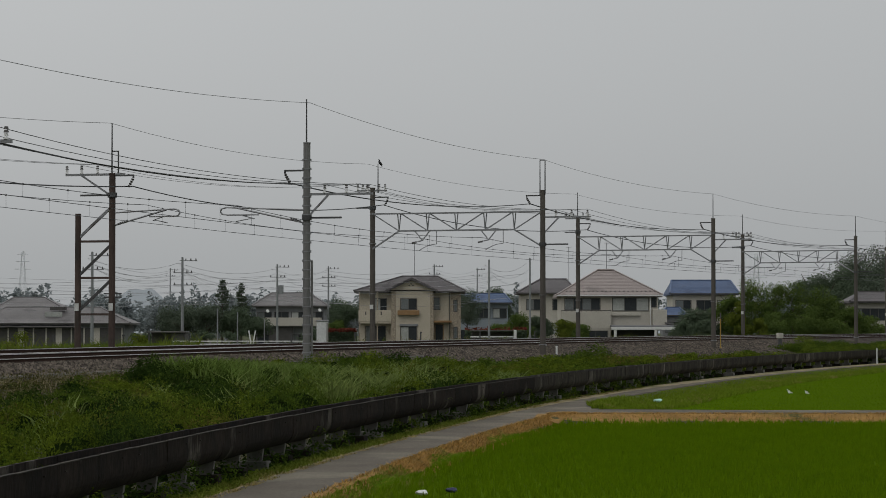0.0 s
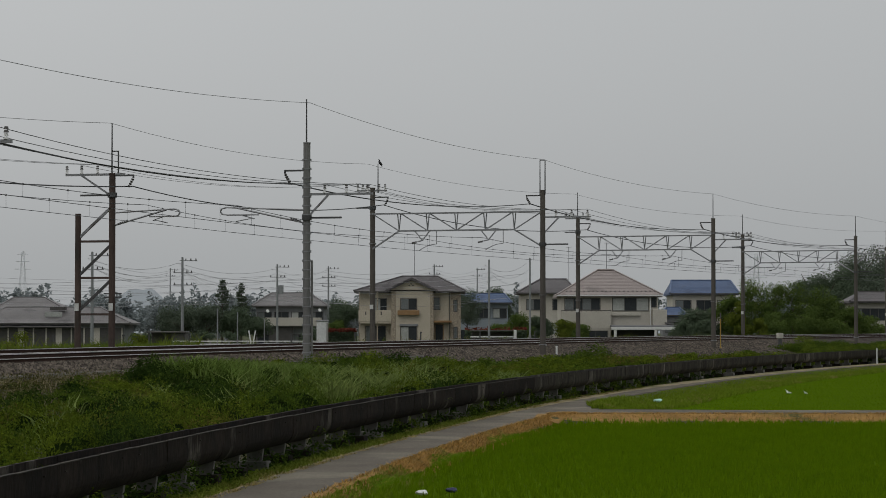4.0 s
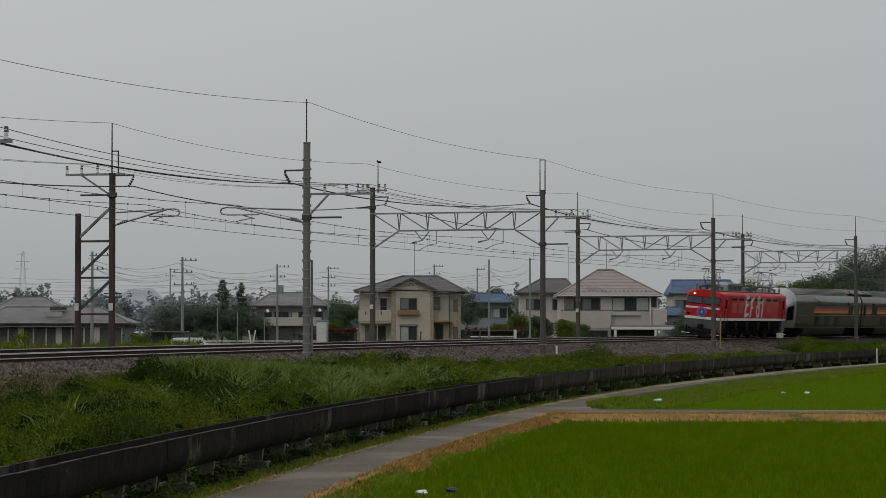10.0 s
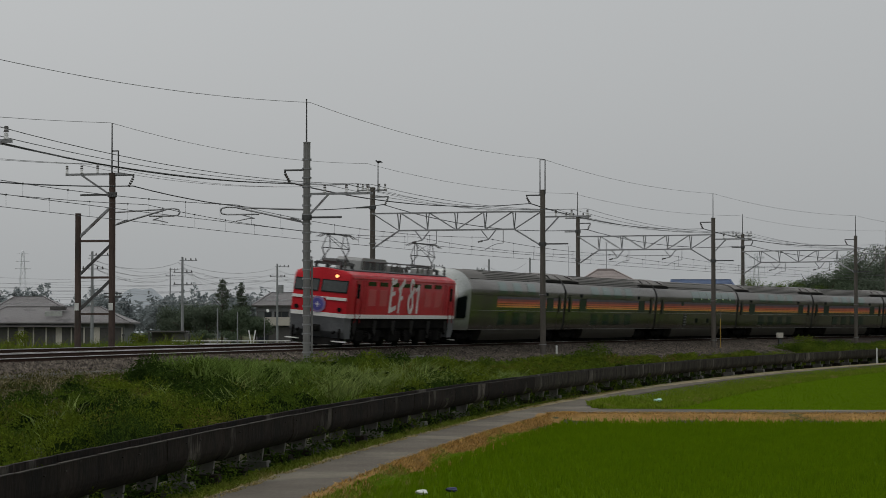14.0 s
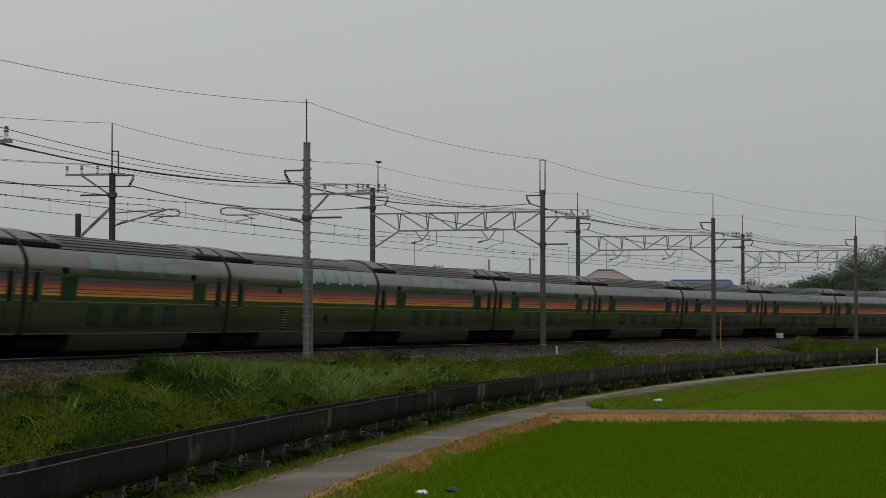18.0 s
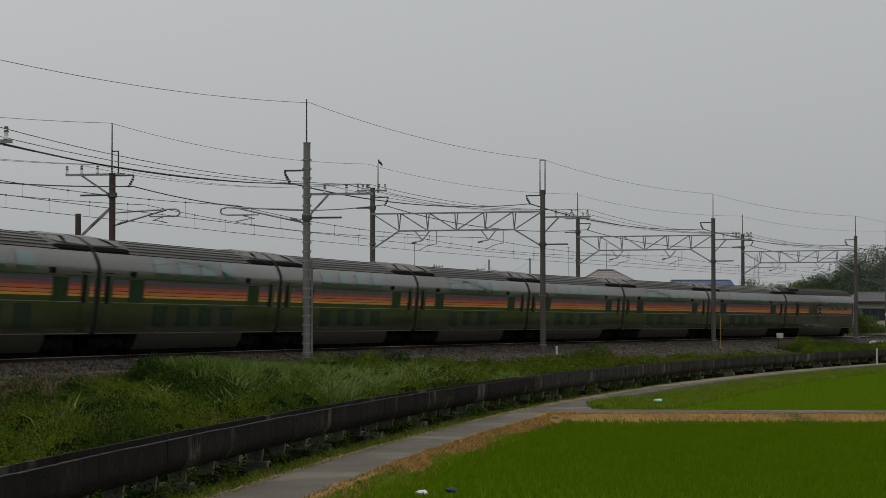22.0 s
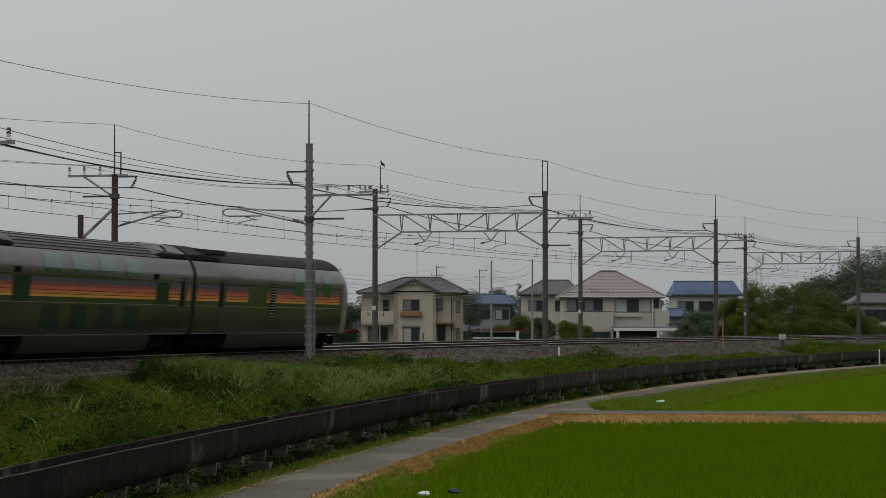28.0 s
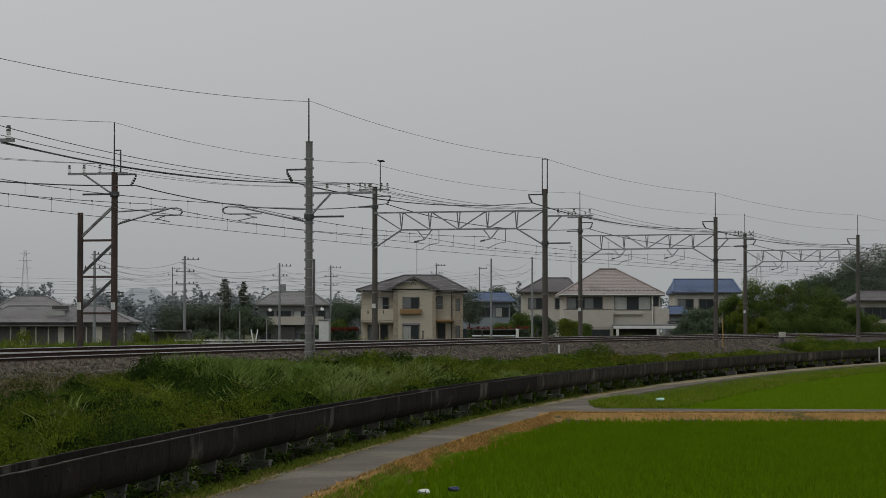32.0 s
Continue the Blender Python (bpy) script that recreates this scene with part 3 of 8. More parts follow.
def electric_line():
    for i, s in enumerate(POLES):
        first = i == 2
        # pole on the fields' side
        low = i < 2
        e = line_pole(s - (0.4 if first else 0), NEAR_O, 9.3 if low else 10.27 if first else 10.4, PALEPOLE if first else DARKPOLE,
                      "pale concrete catenary pole with many clamp bands" if first else "brown weathered concrete catenary pole with steel arms",
                      0.15 if first else 0.165, 0.14, bands=22 if first else 3, spike=1.78 if first else 1.75, zbase=0.9, rod_y=-0.14 if i == 3 else 0.0)
        if i in (3,):
            bm = bmesh.new()
            rod(bm, (0.05, 0.15, 10.2), (0.05, 0.15, 12.1), 0.035, 0.03, 6)
            bar(bm, (0.05, -0.15, 12.1), (0.05, 0.16, 12.1), 0.05)
            part("earth_wire_rod", bm, STEEL, e)
        feeder_bracket(e, 9.2 if first or low else 10.15, -1)
        cross_arm(e, 7.56 if low else 8.24 if first else 8.95, 0.0, 3.05 if low else 2.75, (0.75, 1.8, 2.9) if low else (0.75, 1.65, 2.55), 0.9)
        stub(e, 7.3 if first or low else 7.45, 0.1, 1.45)
        # pole on the houses' side
        z = 9.2 if first or low else 10.75
        fo = FAR_O + (1.75 if first else 0)
        g = line_pole(s + (0.2 if first else 0.9), fo, z, RUSTPOLE if first else DARKPOLE,
                      "rust-brown steel catenary pole with a braced companion" if first else "brown weathered concrete catenary pole with steel arms",
                      0.14 if first else 0.17, 0.13 if first else 0.14, zbase=0.3, bands=0 if first else 3, spike=2.1 if first else 1.4 if i == 3 else 1.75, rod_y=0.34 if i == 3 else 0.0)
        if first:
            cross_arm(g, z - 0.0, 0.55, -2.05, (-0.65, -1.35, -2.0), -1.35)
            feeder_bracket(g, z - 0.05, 1)
            stub(g, z - 0.85, -1.4, -0.1)
            cantilever(g, 7.62, 2.95, 1)
            cantilever(e, 7.62, 3.65, -1)
            bm = bmesh.new()
            rod(bm, (-0.05, 0.2, 1.0), (-0.05, 0.2, 5.6), 0.05, 0.05, 8)
            part("conduit", bm, PALEPOLE, e, "thin grey conduit strapped to the pole")
            # companion pole and its lattice
            bm = bmesh.new()
            rod(bm, (0.0, -1.5, 0.3), (0, -1.5, 7.6), 0.14, 0.12, 14)
            part("companion_mast", bm, RUSTPOLE, g)
            for zz in (3.45, 4.95, 6.45):
                bm = bmesh.new()
                bar(bm, (0, -1.5, zz), (0, 0, zz), 0.09)
                part("lattice_bar", bm, RUSTPOLE, g)
            for zz in (3.6, 5.05, 6.6):
                bm = bmesh.new()
                bar(bm, (0, -1.45, zz), (0, -0.05, zz + 1.25), 0.1)
                part("lattice_diagonal", bm, GALV if zz > 6 else STEEL, g)
            for y in (-1.5, 0):
                bm = bmesh.new()
                block(bm, 0.12, 0.15, y - 0.09, y + 0.09, 3.6, 3.9)
                part("small_plate", bm, WHITEPORC, g, "small white plate")
            for zz in (4.15, 4.3):
                bm = bmesh.new()
                bar(bm, (0, -0.35, zz), (0, 0.42, zz), 0.06)
                part("spacer_bar", bm, STEEL, g)
            bm = bmesh.new()
            rod(bm, (0, 0.26, z), (0, 0.26, z + 0.95), 0.03, seg=6)
            bar(bm, (0, 0.0, z + 0.95), (0, 0.28, z + 0.95), 0.05)
            part("side_frame", bm, STEEL, g)
        else:
            cross_arm(g, z - 0.12, -0.95, 0.85, (-0.9, -0.6, -0.35, 0.4, 0.75))
            feeder_bracket(g, z - 0.5, 1)
            stub(g, z - 1.1, -1.0, -0.1)
            bm = bmesh.new()
            block(bm, 0.15, 0.19, -0.1, 0.1, 3.9, 4.15)
            part("pole_plate", bm, WHITEPORC, g, "small white plate")
        if not first and i > 2:
            portal(s + 0.4)
    # wires, span by span
    for i, (a, b) in enumerate(zip(POLES, POLES[1:])):
        for c, _ in TRACKS.values():
            z0 = CONTACT + (0.06 if c else 0)
            stag = 0.2 * (-1) ** i
            cw = cable("contact_wire", [at(a + (b - a) * t, c + stag * (1 - 2 * t), z0) for t in (0, 0.25, 0.5, 0.75, 1)], 0.011, WIRE,
                       "dark copper contact wire over a track", "wire", "overhead wires")
            pts = [at(a + (b - a) * k / 20, c + stag * (1 - k / 10), z0 + 0.74 - 4 * 0.32 * (k / 20) * (1 - k / 20)) for k in range(21)]
            mw = cable("messenger_wire", pts, 0.012, WIRE, "dark messenger wire with droppers", "wire", "overhead wires")
            for k in range(1, 20, 2):
                p = pts[k]
                cable("dropper", [p, (p.x, p.y, z0)], 0.005, WIRE, parent=mw)
                bm = bmesh.new()
                block(bm, p.x - 0.025, p.x + 0.025, p.y - 0.025, p.y + 0.025, p.z - 0.03, p.z + 0.03)
                part("dropper_clip", bm, STEEL, mw)

        def sp(o_a, z_a, o_b, z_b, sag, r, mat, name, label, ds=0.0):
            pts = [at(a + ds + (b - a) * k / 16, o_a + (o_b - o_a) * k / 16, z_a + (z_b - z_a) * k / 16 - 4 * sag * (k / 16) * (1 - k / 16)) for k in range(17)]
            cable(name, pts, r, mat, label, "wire", "overhead wires")
        f0, f1 = i == 2, i + 1 == 2
        # earth wires on the rods
        t_a, t_b = (10.25 if i < 2 else 11.95 if f0 else 12.15), (10.25 if i + 1 < 2 else 11.95 if f1 else 12.15)
        sp(NEAR_O, t_a, NEAR_O, t_b, 0.3, 0.0105, THINWIRE, "earth_wire", "thin earth wire between pole tops")
        g_a, g_b = (10.2 if i < 2 else 11.3 if f0 else 12.1 if i == 3 else 12.35), (10.2 if i + 1 < 2 else 11.3 if f1 else 12.1 if i + 1 == 3 else 12.35)
        go_a, go_b = FAR_O + (1.75 if f0 else 0), FAR_O + (1.75 if f1 else 0)
        sp(go_a, g_a, go_b, g_b, 0.38, 0.0105, THINWIRE, "earth_wire", "thin earth wire between pole tops")
        # feeders under the short arms
        n_a, n_b = (8.5 if i < 2 else 8.7 if f0 else 9.7), (8.5 if i + 1 < 2 else 8.7 if f1 else 9.7)
        for d in (0.0, 0.06):
            sp(NEAR_O - 0.75 + d, n_a, NEAR_O - 0.75 + d, n_b, 0.46, 0.02, WIRE, "feeder_cable", "thick dark feeder cable")
        h_a, h_b = (8.72 if i <= 2 else 9.8), (8.72 if i + 1 <= 2 else 9.8)
        sp(go_a + 0.75, h_a, go_b + 0.75, h_b, 0.6, 0.024, WIRE, "feeder_cable", "thick dark feeder cable", 0.6)
        # three lines on the long arms
        p_a, p_b = (7.96 if i < 2 else 8.62 if f0 else 9.36), (7.96 if i + 1 < 2 else 8.62 if f1 else 9.36)
        for dy in (0.75, 1.65, 2.55):
            sp(NEAR_O + dy, p_a, NEAR_O + dy, p_b, 0.35, 0.01, WIRE, "line_wire", "thin dark line wire on insulators")
        q_a, q_b = (9.6 if i <= 2 else 11.0), (9.6 if i + 1 <= 2 else 11.0)
        for dy in (-0.65, -1.35):
            sp(go_a + dy, q_a, go_b + dy * 0.6, q_b, 0.5, 0.01, THINWIRE, "line_wire", "thin dark line wire on insulators")


electric_line()


TROUGH_O, TROUGH_Z = 2.15, 1.53


def cable_trough():
    """A run of concrete trough covers on the shoulder."""
    tr = thing("cable_trough", Matrix(), "low pale concrete cable trough along the ballast shoulder", "cable trough")
    b = bmesh.new()
    block(b, -0.47, 0.47, -0.16, 0.16, -0.3, 0.0, None, 0.012)
    first = None
    for i in range(62):
        s = -14 + i * 0.96
        m = Matrix.Translation(at(s, TROUGH_O, TROUGH_Z + 0.012 * math.sin(i * 2.3))) @ pose(0, 0, 0, 0, 0, turn(s) + 0.8 * math.sin(i * 1.7))
        if first is None:
            first = part("trough_cover", b, FOOTCON, tr)
            first.matrix_basis = m
        else:
            twin(first, tr, m)


cable_trough()

# ---- the train: a red locomotive and twelve sleeping cars ----
RED = surf("red_paint", (0.36, 0.008, 0.014), (0.43, 0.01, 0.018), 0.7, 12, 0.4, c=(0.38, 0.012, 0.018), wear=0.03, bump=0.02, spec=0.15)
FADEDRED = surf("faded_red_paint", (0.42, 0.075, 0.075), (0.5, 0.115, 0.11), 2.0, 12, 0.6, bump=0.05, spec=0.1)
WHITEPAINT = surf("white_paint", (0.62, 0.61, 0.59), (0.7, 0.69, 0.67), 1, 12, 0.5, bump=0.02)
UPPERGLASS = glass("loco_upper_glass", (0.018, 0.023, 0.013), 0.08)
DEEPRED = surf("red_joint", (0.16, 0.006, 0.009), (0.2, 0.008, 0.012), 2, 12, 0.6, bump=0.0, spec=0.05)
LETTERWHITE = surf("letter_paint", (0.5, 0.48, 0.47), (0.62, 0.6, 0.58), 1.4, 14, 0.6, c=(0.5, 0.36, 0.35), wear=0.05, bump=0.02)
HOODGREY = surf("pale_hood_paint", (0.2, 0.2, 0.195), (0.27, 0.27, 0.26), 1.2, 12, 0.6, c=(0.13, 0.12, 0.11), wear=0.08)
GEARGREY = surf("greasy_gear", (0.009, 0.0085, 0.008), (0.018, 0.017, 0.0155), 3, 20, 0.75, spec=0.1)
LOCOGREY = surf("grey_loco_paint", (0.06, 0.062, 0.067), (0.1, 0.103, 0.107), 1.5, 12, 0.6, c=(0.04, 0.038, 0.036), wear=0.06)
GRIME = surf("running_gear", (0.008, 0.008, 0.008), (0.018, 0.017, 0.016), 2, 15, 0.85, spec=0.0)
ROOFGREY = surf("roof_grey", (0.105, 0.1, 0.094), (0.145, 0.139, 0.13), 0.6, 10, 0.75, stretch=(0.3, 6, 3), vary=0.06)
ROOFRIB = surf("roof_rib_grey", (0.055, 0.052, 0.049), (0.08, 0.077, 0.072), 0.6, 10, 0.75)
ROOFDARK = surf("roof_dark", (0.026, 0.023, 0.021), (0.045, 0.04, 0.036), 0.8, 10, 0.7, spec=0.05)
SILVER = surf("silver_cantrail", (0.22, 0.22, 0.213), (0.29, 0.29, 0.28), 0.5, 8, 0.42, 0.4, bump=0.02, stretch=(0.4, 1, 1))
OLIVE = surf("dark_metallic_side", (0.1, 0.091, 0.079), (0.135, 0.124, 0.109), 0.35, 6, 0.22, 0.8, bump=0.01, stretch=(0.25, 1, 2), vary=0.05, spec=0.3)
SKIRT = surf("dark_skirt", (0.008, 0.008, 0.007), (0.014, 0.014, 0.012), 0.5, 8, 0.6, 0.1, bump=0.03, spec=0.05)
# Side metal again, darkened: the skirt's shade is put into its colour.
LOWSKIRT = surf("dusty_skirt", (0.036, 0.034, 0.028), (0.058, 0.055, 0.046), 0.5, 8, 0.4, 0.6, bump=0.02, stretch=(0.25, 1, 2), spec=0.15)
FAIRING = surf("worn_roof_fairing", (0.1, 0.09, 0.08), (0.17, 0.16, 0.148), 1.1, 10, 0.6, 0.2, c=(0.06, 0.05, 0.042), wear=0.08, stretch=(0.5, 3, 1))
CARGLASS = glass("green_car_glass", (0.018, 0.031, 0.024), 0.04)
CURVEGLASS = surf("curved_green_glass", (0.013, 0.045, 0.031), (0.021, 0.064, 0.046), 0.6, 5, 0.1, 0.0, bump=0.0, spec=1.0)
CURVEGLASS.node_tree.nodes["Principled BSDF"].inputs["Specular Tint"].default_value = (0.62, 1.0, 0.9, 1)
BLACKGLASS = glass("black_glass", (0.008, 0.012, 0.011), 0.03)
SCREEN = glass("windscreen", (0.05, 0.055, 0.055), 0.05)
RUBBER = surf("gangway_rubber", (0.012, 0.012, 0.012), (0.02, 0.02, 0.02), 3, 20, 0.9)
STRIPES = [("band_violet", (0.055, 0.045, 0.07)), ("band_brown", (0.21, 0.045, 0.03)), ("band_red", (0.46, 0.085, 0.035)), ("band_orange", (0.55, 0.15, 0.03)), ("band_yellow", (0.6, 0.27, 0.03))]
STRIPE_M = [surf(n, c, tuple(v * 1.12 for v in c), 0.6, 8, 0.45, 0.1, bump=0.0) for n, c in STRIPES]
CABINLAMP = glow("lit_cabin_lamp", (0.75, 0.85, 0.5), 0.22)
LAMP_ON = glow("lit_headlamp", (1.0, 0.52, 0.2), 1.6)
EMBLEM = surf("emblem_blue", (0.05, 0.05, 0.22), (0.09, 0.08, 0.3), 6, 20, 0.4)
EMBLEM_RIM = surf("emblem_violet", (0.19, 0.14, 0.27), (0.24, 0.18, 0.32), 6, 20, 0.4)
PALE = surf("silver_end", (0.26, 0.27, 0.255), (0.32, 0.33, 0.315), 0.8, 8, 0.34, 0.75, bump=0.015)

PROFILE = [(1.36, 0.82), (1.40, 0.93), (1.43, 1.08), (1.447, 1.3), (1.452, 1.6), (1.452, 2.3), (1.452, 2.6), (1.451, 2.8), (1.447, 2.98)]
CANTRAIL = [(1.447, 2.98), (1.44, 3.04), (1.422, 3.1), (1.393, 3.18), (1.349, 3.28), (1.294, 3.38), (1.234, 3.47), (1.19, 3.53)]
ROOF = [(1.19, 3.53), (1.12, 3.6), (1.03, 3.68), (0.92, 3.77), (0.76, 3.845), (0.6, 3.9), (0.43, 3.94), (0.25, 3.96), (0, 3.97)]


def side_y(z):
    """Half width of a car at a height over the rail."""
    pts = PROFILE + CANTRAIL[1:] + ROOF[1:]
    for (y0, z0), (y1, z1) in zip(pts, pts[1:]):
        if z0 <= z <= z1:
            return y0 + (y1 - y0) * (z - z0) / (z1 - z0)
    return pts[0][0]


def shell(bm, half, x0, x1, lid=None):
    """A band of the section on both sides, from x0 to x1, closed across."""
    pts = [(y, z) for y, z in half] + [(-y, z) for y, z in reversed(half) if y > 0]
    sweep(bm, lambda x: [Vector((x, y, z)) for y, z in pts], [x0, x1])
    return bm


def patch(bm, xc, w, z0, z1, out=0.006, n=3, rounding=0.0, side=1):
    """A thin plate lying on the car's side."""
    zs = [z0 + (z1 - z0) * i / n for i in range(n + 1)]
    ring = [[bm.verts.new((x, side * (side_y(z) + d), z)) for d in (out, -0.02) for x in (xc - w / 2, xc + w / 2)] for z in zs]
    for a, b in zip(ring, ring[1:]):
        bm.faces.new((a[0], a[1], b[1], b[0]))
        bm.faces.new((a[2], b[2], b[3], a[3]))
        bm.faces.new((a[0], b[0], b[2], a[2]))
        bm.faces.new((a[1], a[3], b[3], b[1]))
    bm.faces.new((ring[0][0], ring[0][2], ring[0][3], ring[0][1]))
    bm.faces.new((ring[-1][0], ring[-1][1], ring[-1][3], ring[-1][2]))
    bmesh.ops.recalc_face_normals(bm, faces=bm.faces[:])
    return bm


def bogie(parent, x, loco=False):
    r = 0.56 if loco else 0.43
    wb = 2.5 if loco else 2.1
    bm = bmesh.new()
    for sy in (1, -1):
        block(bm, x - wb / 2 - 0.5, x + wb / 2 + 0.5, sy * 0.95 - 0.08, sy * 0.95 + 0.08, 0.42, 0.66, None, 0.03)
        for a in (-1, 1):
            block(bm, x + a * wb / 2 - 0.17, x + a * wb / 2 + 0.17, sy * 1.0 - 0.1, sy * 1.0 + 0.12, 0.28, 0.58, None, 0.03)
        rod(bm, (x - 0.22, sy * 0.98, 0.35), (x - 0.22, sy * 0.98, 0.8), 0.16, seg=10)
        rod(bm, (x + 0.22, sy * 0.98, 0.35), (x + 0.22, sy * 0.98, 0.8), 0.16, seg=10)
    block(bm, x - 0.3, x + 0.3, -0.95, 0.95, 0.4, 0.7)
    bg_ = part("bogie", bm, GRIME, parent, "black bogie")
    for a in (-1, 1):
        bm = bmesh.new()
        for sy in (1, -1):
            rod(bm, (x + a * wb / 2, sy * 0.53, r), (x + a * wb / 2, sy * 0.66, r), r, r * 0.97, 20)
        rod(bm, (x + a * wb / 2, -0.6, r), (x + a * wb / 2, 0.6, r), 0.08)
        part("wheelset", bm, GRIME, bg_)
        bm = bmesh.new()
        block(bm, x + a * wb / 2 - 0.12, x + a * wb / 2 + 0.12, 1.12, 1.15, 0.36, 0.5)
        part("axle_cover", bm, GRIME, bg_)
    return bg_


def coach(kind):
    """A double-deck sleeping car. kind: 'sleeper', 'dining', 'first' (behind the engine) or 'last'."""
    labels = {"sleeper": "double-deck sleeping car, dark metallic side with orange bands", "dining": "dining car, dark metallic side, row of upper windows",
              "first": "end sleeping car with big end window, orange bands", "last": "rounded lounge car with tall curved end windows"}
    e = thing("sleeping_car", Matrix(), labels[kind], "train car", "train cars")
    h = 9.98
    xa, xb = -h, h
    if kind == "first":
        xb = h - 1.6
    if kind == "last":
        xa = -h + 1.1
    bm = bmesh.new()
    shell(bm, PROFILE + CANTRAIL[1:], xa, xb)
    body = part("body", bm, OLIVE, e, "dark metallic green-grey side that shines towards the roof", True)
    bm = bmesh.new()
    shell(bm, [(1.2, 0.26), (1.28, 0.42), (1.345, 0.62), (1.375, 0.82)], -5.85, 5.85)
    part("skirt", bm, LOWSKIRT, e, "dark lower skirt between the bogies, shade put into its colour")
    # Black boxes added to block the view through, so the gap stays dark.
    bm = bmesh.new()
    for x0, x1 in ((-5.5, -2.6), (-2.45, 1.1), (1.25, 3.3), (3.45, 5.5)):
        block(bm, x0, x1, -1.05, 1.05, 0.13, 0.8)
    block(bm, -9.6, 9.6, -0.45, 0.45, 0.08, 0.8)
    part("underframe", bm, GRIME, e, "black boxes added under the floor to darken the gap")
    bm = bmesh.new()
    for sy in (1, -1):
        block(bm, xa + 0.3, xb - 0.3, sy * 1.187 - 0.012, sy * 1.187 + 0.012, 3.525, 3.55)
    part("rain_strip", bm, GRIME, e, "thin dark strip at the roof's edge")
    bm = bmesh.new()
    shell(bm, ROOF, xa, xb)
    roof = part("roof", bm, ROOFDARK if kind == "last" else ROOFGREY, e, "dark roof" if kind == "last" else "ribbed grey roof", True)
    if kind != "last":
        for yy in (0.6, 1.08) if kind == "dining" else (0.3, 0.6, 0.82, 0.96, 1.08):
            for sy in (1, -1):
                bm = bmesh.new()
                z = [zz for zz in np.linspace(3.53, 3.97, 90) if side_y(zz) <= yy][0]
                block(bm, xa + 3.6, xb - 3.6, sy * yy - 0.022, sy * yy + 0.022, z - 0.01, z + 0.02)
                part("roof_rib", bm, ROOFRIB, roof)
    # raised fairings at the ends of the roof
    for end in (1, -1):
        if (kind == "first" and end == 1) or (kind == "last" and end == -1):
            continue
        # the dining car's rear end is plain
        for sy in () if kind == "dining" and end == -1 else (1, -1):
            zr = lambda yy: 3.97 if yy < 0.02 else [zz for zz in np.linspace(3.53, 3.97, 90) if side_y(zz) <= yy + 0.001][0]
            for y0, y1, long, up, fm in ((1.187, 1.06, 3.45, 0.05, GRIME), (1.04, 0.6, 3.0, 0.07, FAIRING), (0.58, 0.06, 2.6, 0.07, FAIRING)):
                fm = ROOFDARK if kind == "last" and fm is FAIRING else fm
                bm = bmesh.new()
                ring = []
                for x, u, cut in ((end * (h - long), 0.012, 0.5), (end * (h - long + 0.45), up, 0.12), (end * (h - 0.02), up, 0.0)):
                    a0 = y0 - (y0 - y1) * cut
                    ring.append([bm.verts.new((x, sy * a0, zr(a0) - 0.02)), bm.verts.new((x, sy * a0, zr(a0) + u)), bm.verts.new((x, sy * y1, zr(y1) + u)), bm.verts.new((x, sy * y1, zr(y1) - 0.03))])
                for a, b in zip(ring, ring[1:]):
                    for k in range(4):
                        bm.faces.new((a[k], a[(k + 1) % 4], b[(k + 1) % 4], b[k]))
                bm.faces.new(ring[0])
                bm.faces.new(ring[-1])
                bmesh.ops.recalc_face_normals(bm, faces=bm.faces[:])
                fair = part("roof_fairing", bm, fm, roof)
            # a dark slanting slot across each fairing
            bm = bmesh.new()
            for x0 in (2.3,):
                xs = end * (h - x0)
                for ya, yb in ((1.03, 0.85), (0.85, 0.63)):
                    p, q = Vector((xs + end * (1.12 - ya) * 1.3, sy * ya, zr(ya) + 0.078)), Vector((xs + end * (1.12 - yb) * 1.3, sy * yb, zr(yb) + 0.078))
                    bar(bm, p, q, 0.12, 0.02)
            part("fairing_slot", bm, GRIME, roof, "dark slot in the fairing")
        # rubber gangway between cars
        bm = bmesh.new()
        pts = [(y * 0.985, z) for y, z in PROFILE + CANTRAIL[1:] + ROOF[1:]]
        full = pts + [(-y, z) for y, z in reversed(pts) if y > 0]
        sweep(bm, lambda x: [Vector((x, y, z)) for y, z in full], [end * h, end * (h + 0.22)])
        part("gangway", bm, RUBBER, e, "black rubber gangway")

    def pane(xc, w, z0, z1, material=CARGLASS, name="window", label="", frame_w=0.035):
        for side in (1, -1):
            bm = bmesh.new()
            patch(bm, xc, w, z0, z1, 0.012, 12, side=side)
            win = part(name, bm, material, e, label, True)
            bm = bmesh.new()
            patch(bm, xc, w + 2 * frame_w, z0 - frame_w, z1 + frame_w, 0.007, 12, side=side)
            part("window_frame", bm, OLIVE if material is CURVEGLASS else SKIRT, win, "", True)
        return None

    # bands: between windows and doors
    gaps = []
    if kind == "sleeper":
        mids, doors = [6.5, -6.65], [9.15, -9.0]
        ups, lows = [4.0 - 2.5 * i for i in range(4)], [3.95 - 2.5 * i for i in range(4)]
    elif kind == "dining":
        mids, doors = [], [8.7]
        ups, lows = [0.87 - 1.86 * i for i in range(6)], []
    elif kind == "first":
        mids, doors = [-6.95], [-9.0]
        ups, lows = [2.6, -0.2, -3.0], [2.6, -0.2, -3.0]
    else:
        mids, doors = [], [7.0]
        ups, lows = [-2.4, -4.5, -6.4], []
    for x in mids:
        pane(x, 1.38, 1.9, 2.64)
        gaps.append((x - 0.72, x + 0.72))
        pane(x + 0.4 * (1 if x > 0 else 2), 0.5, 2.8, 2.93, BLACKGLASS)
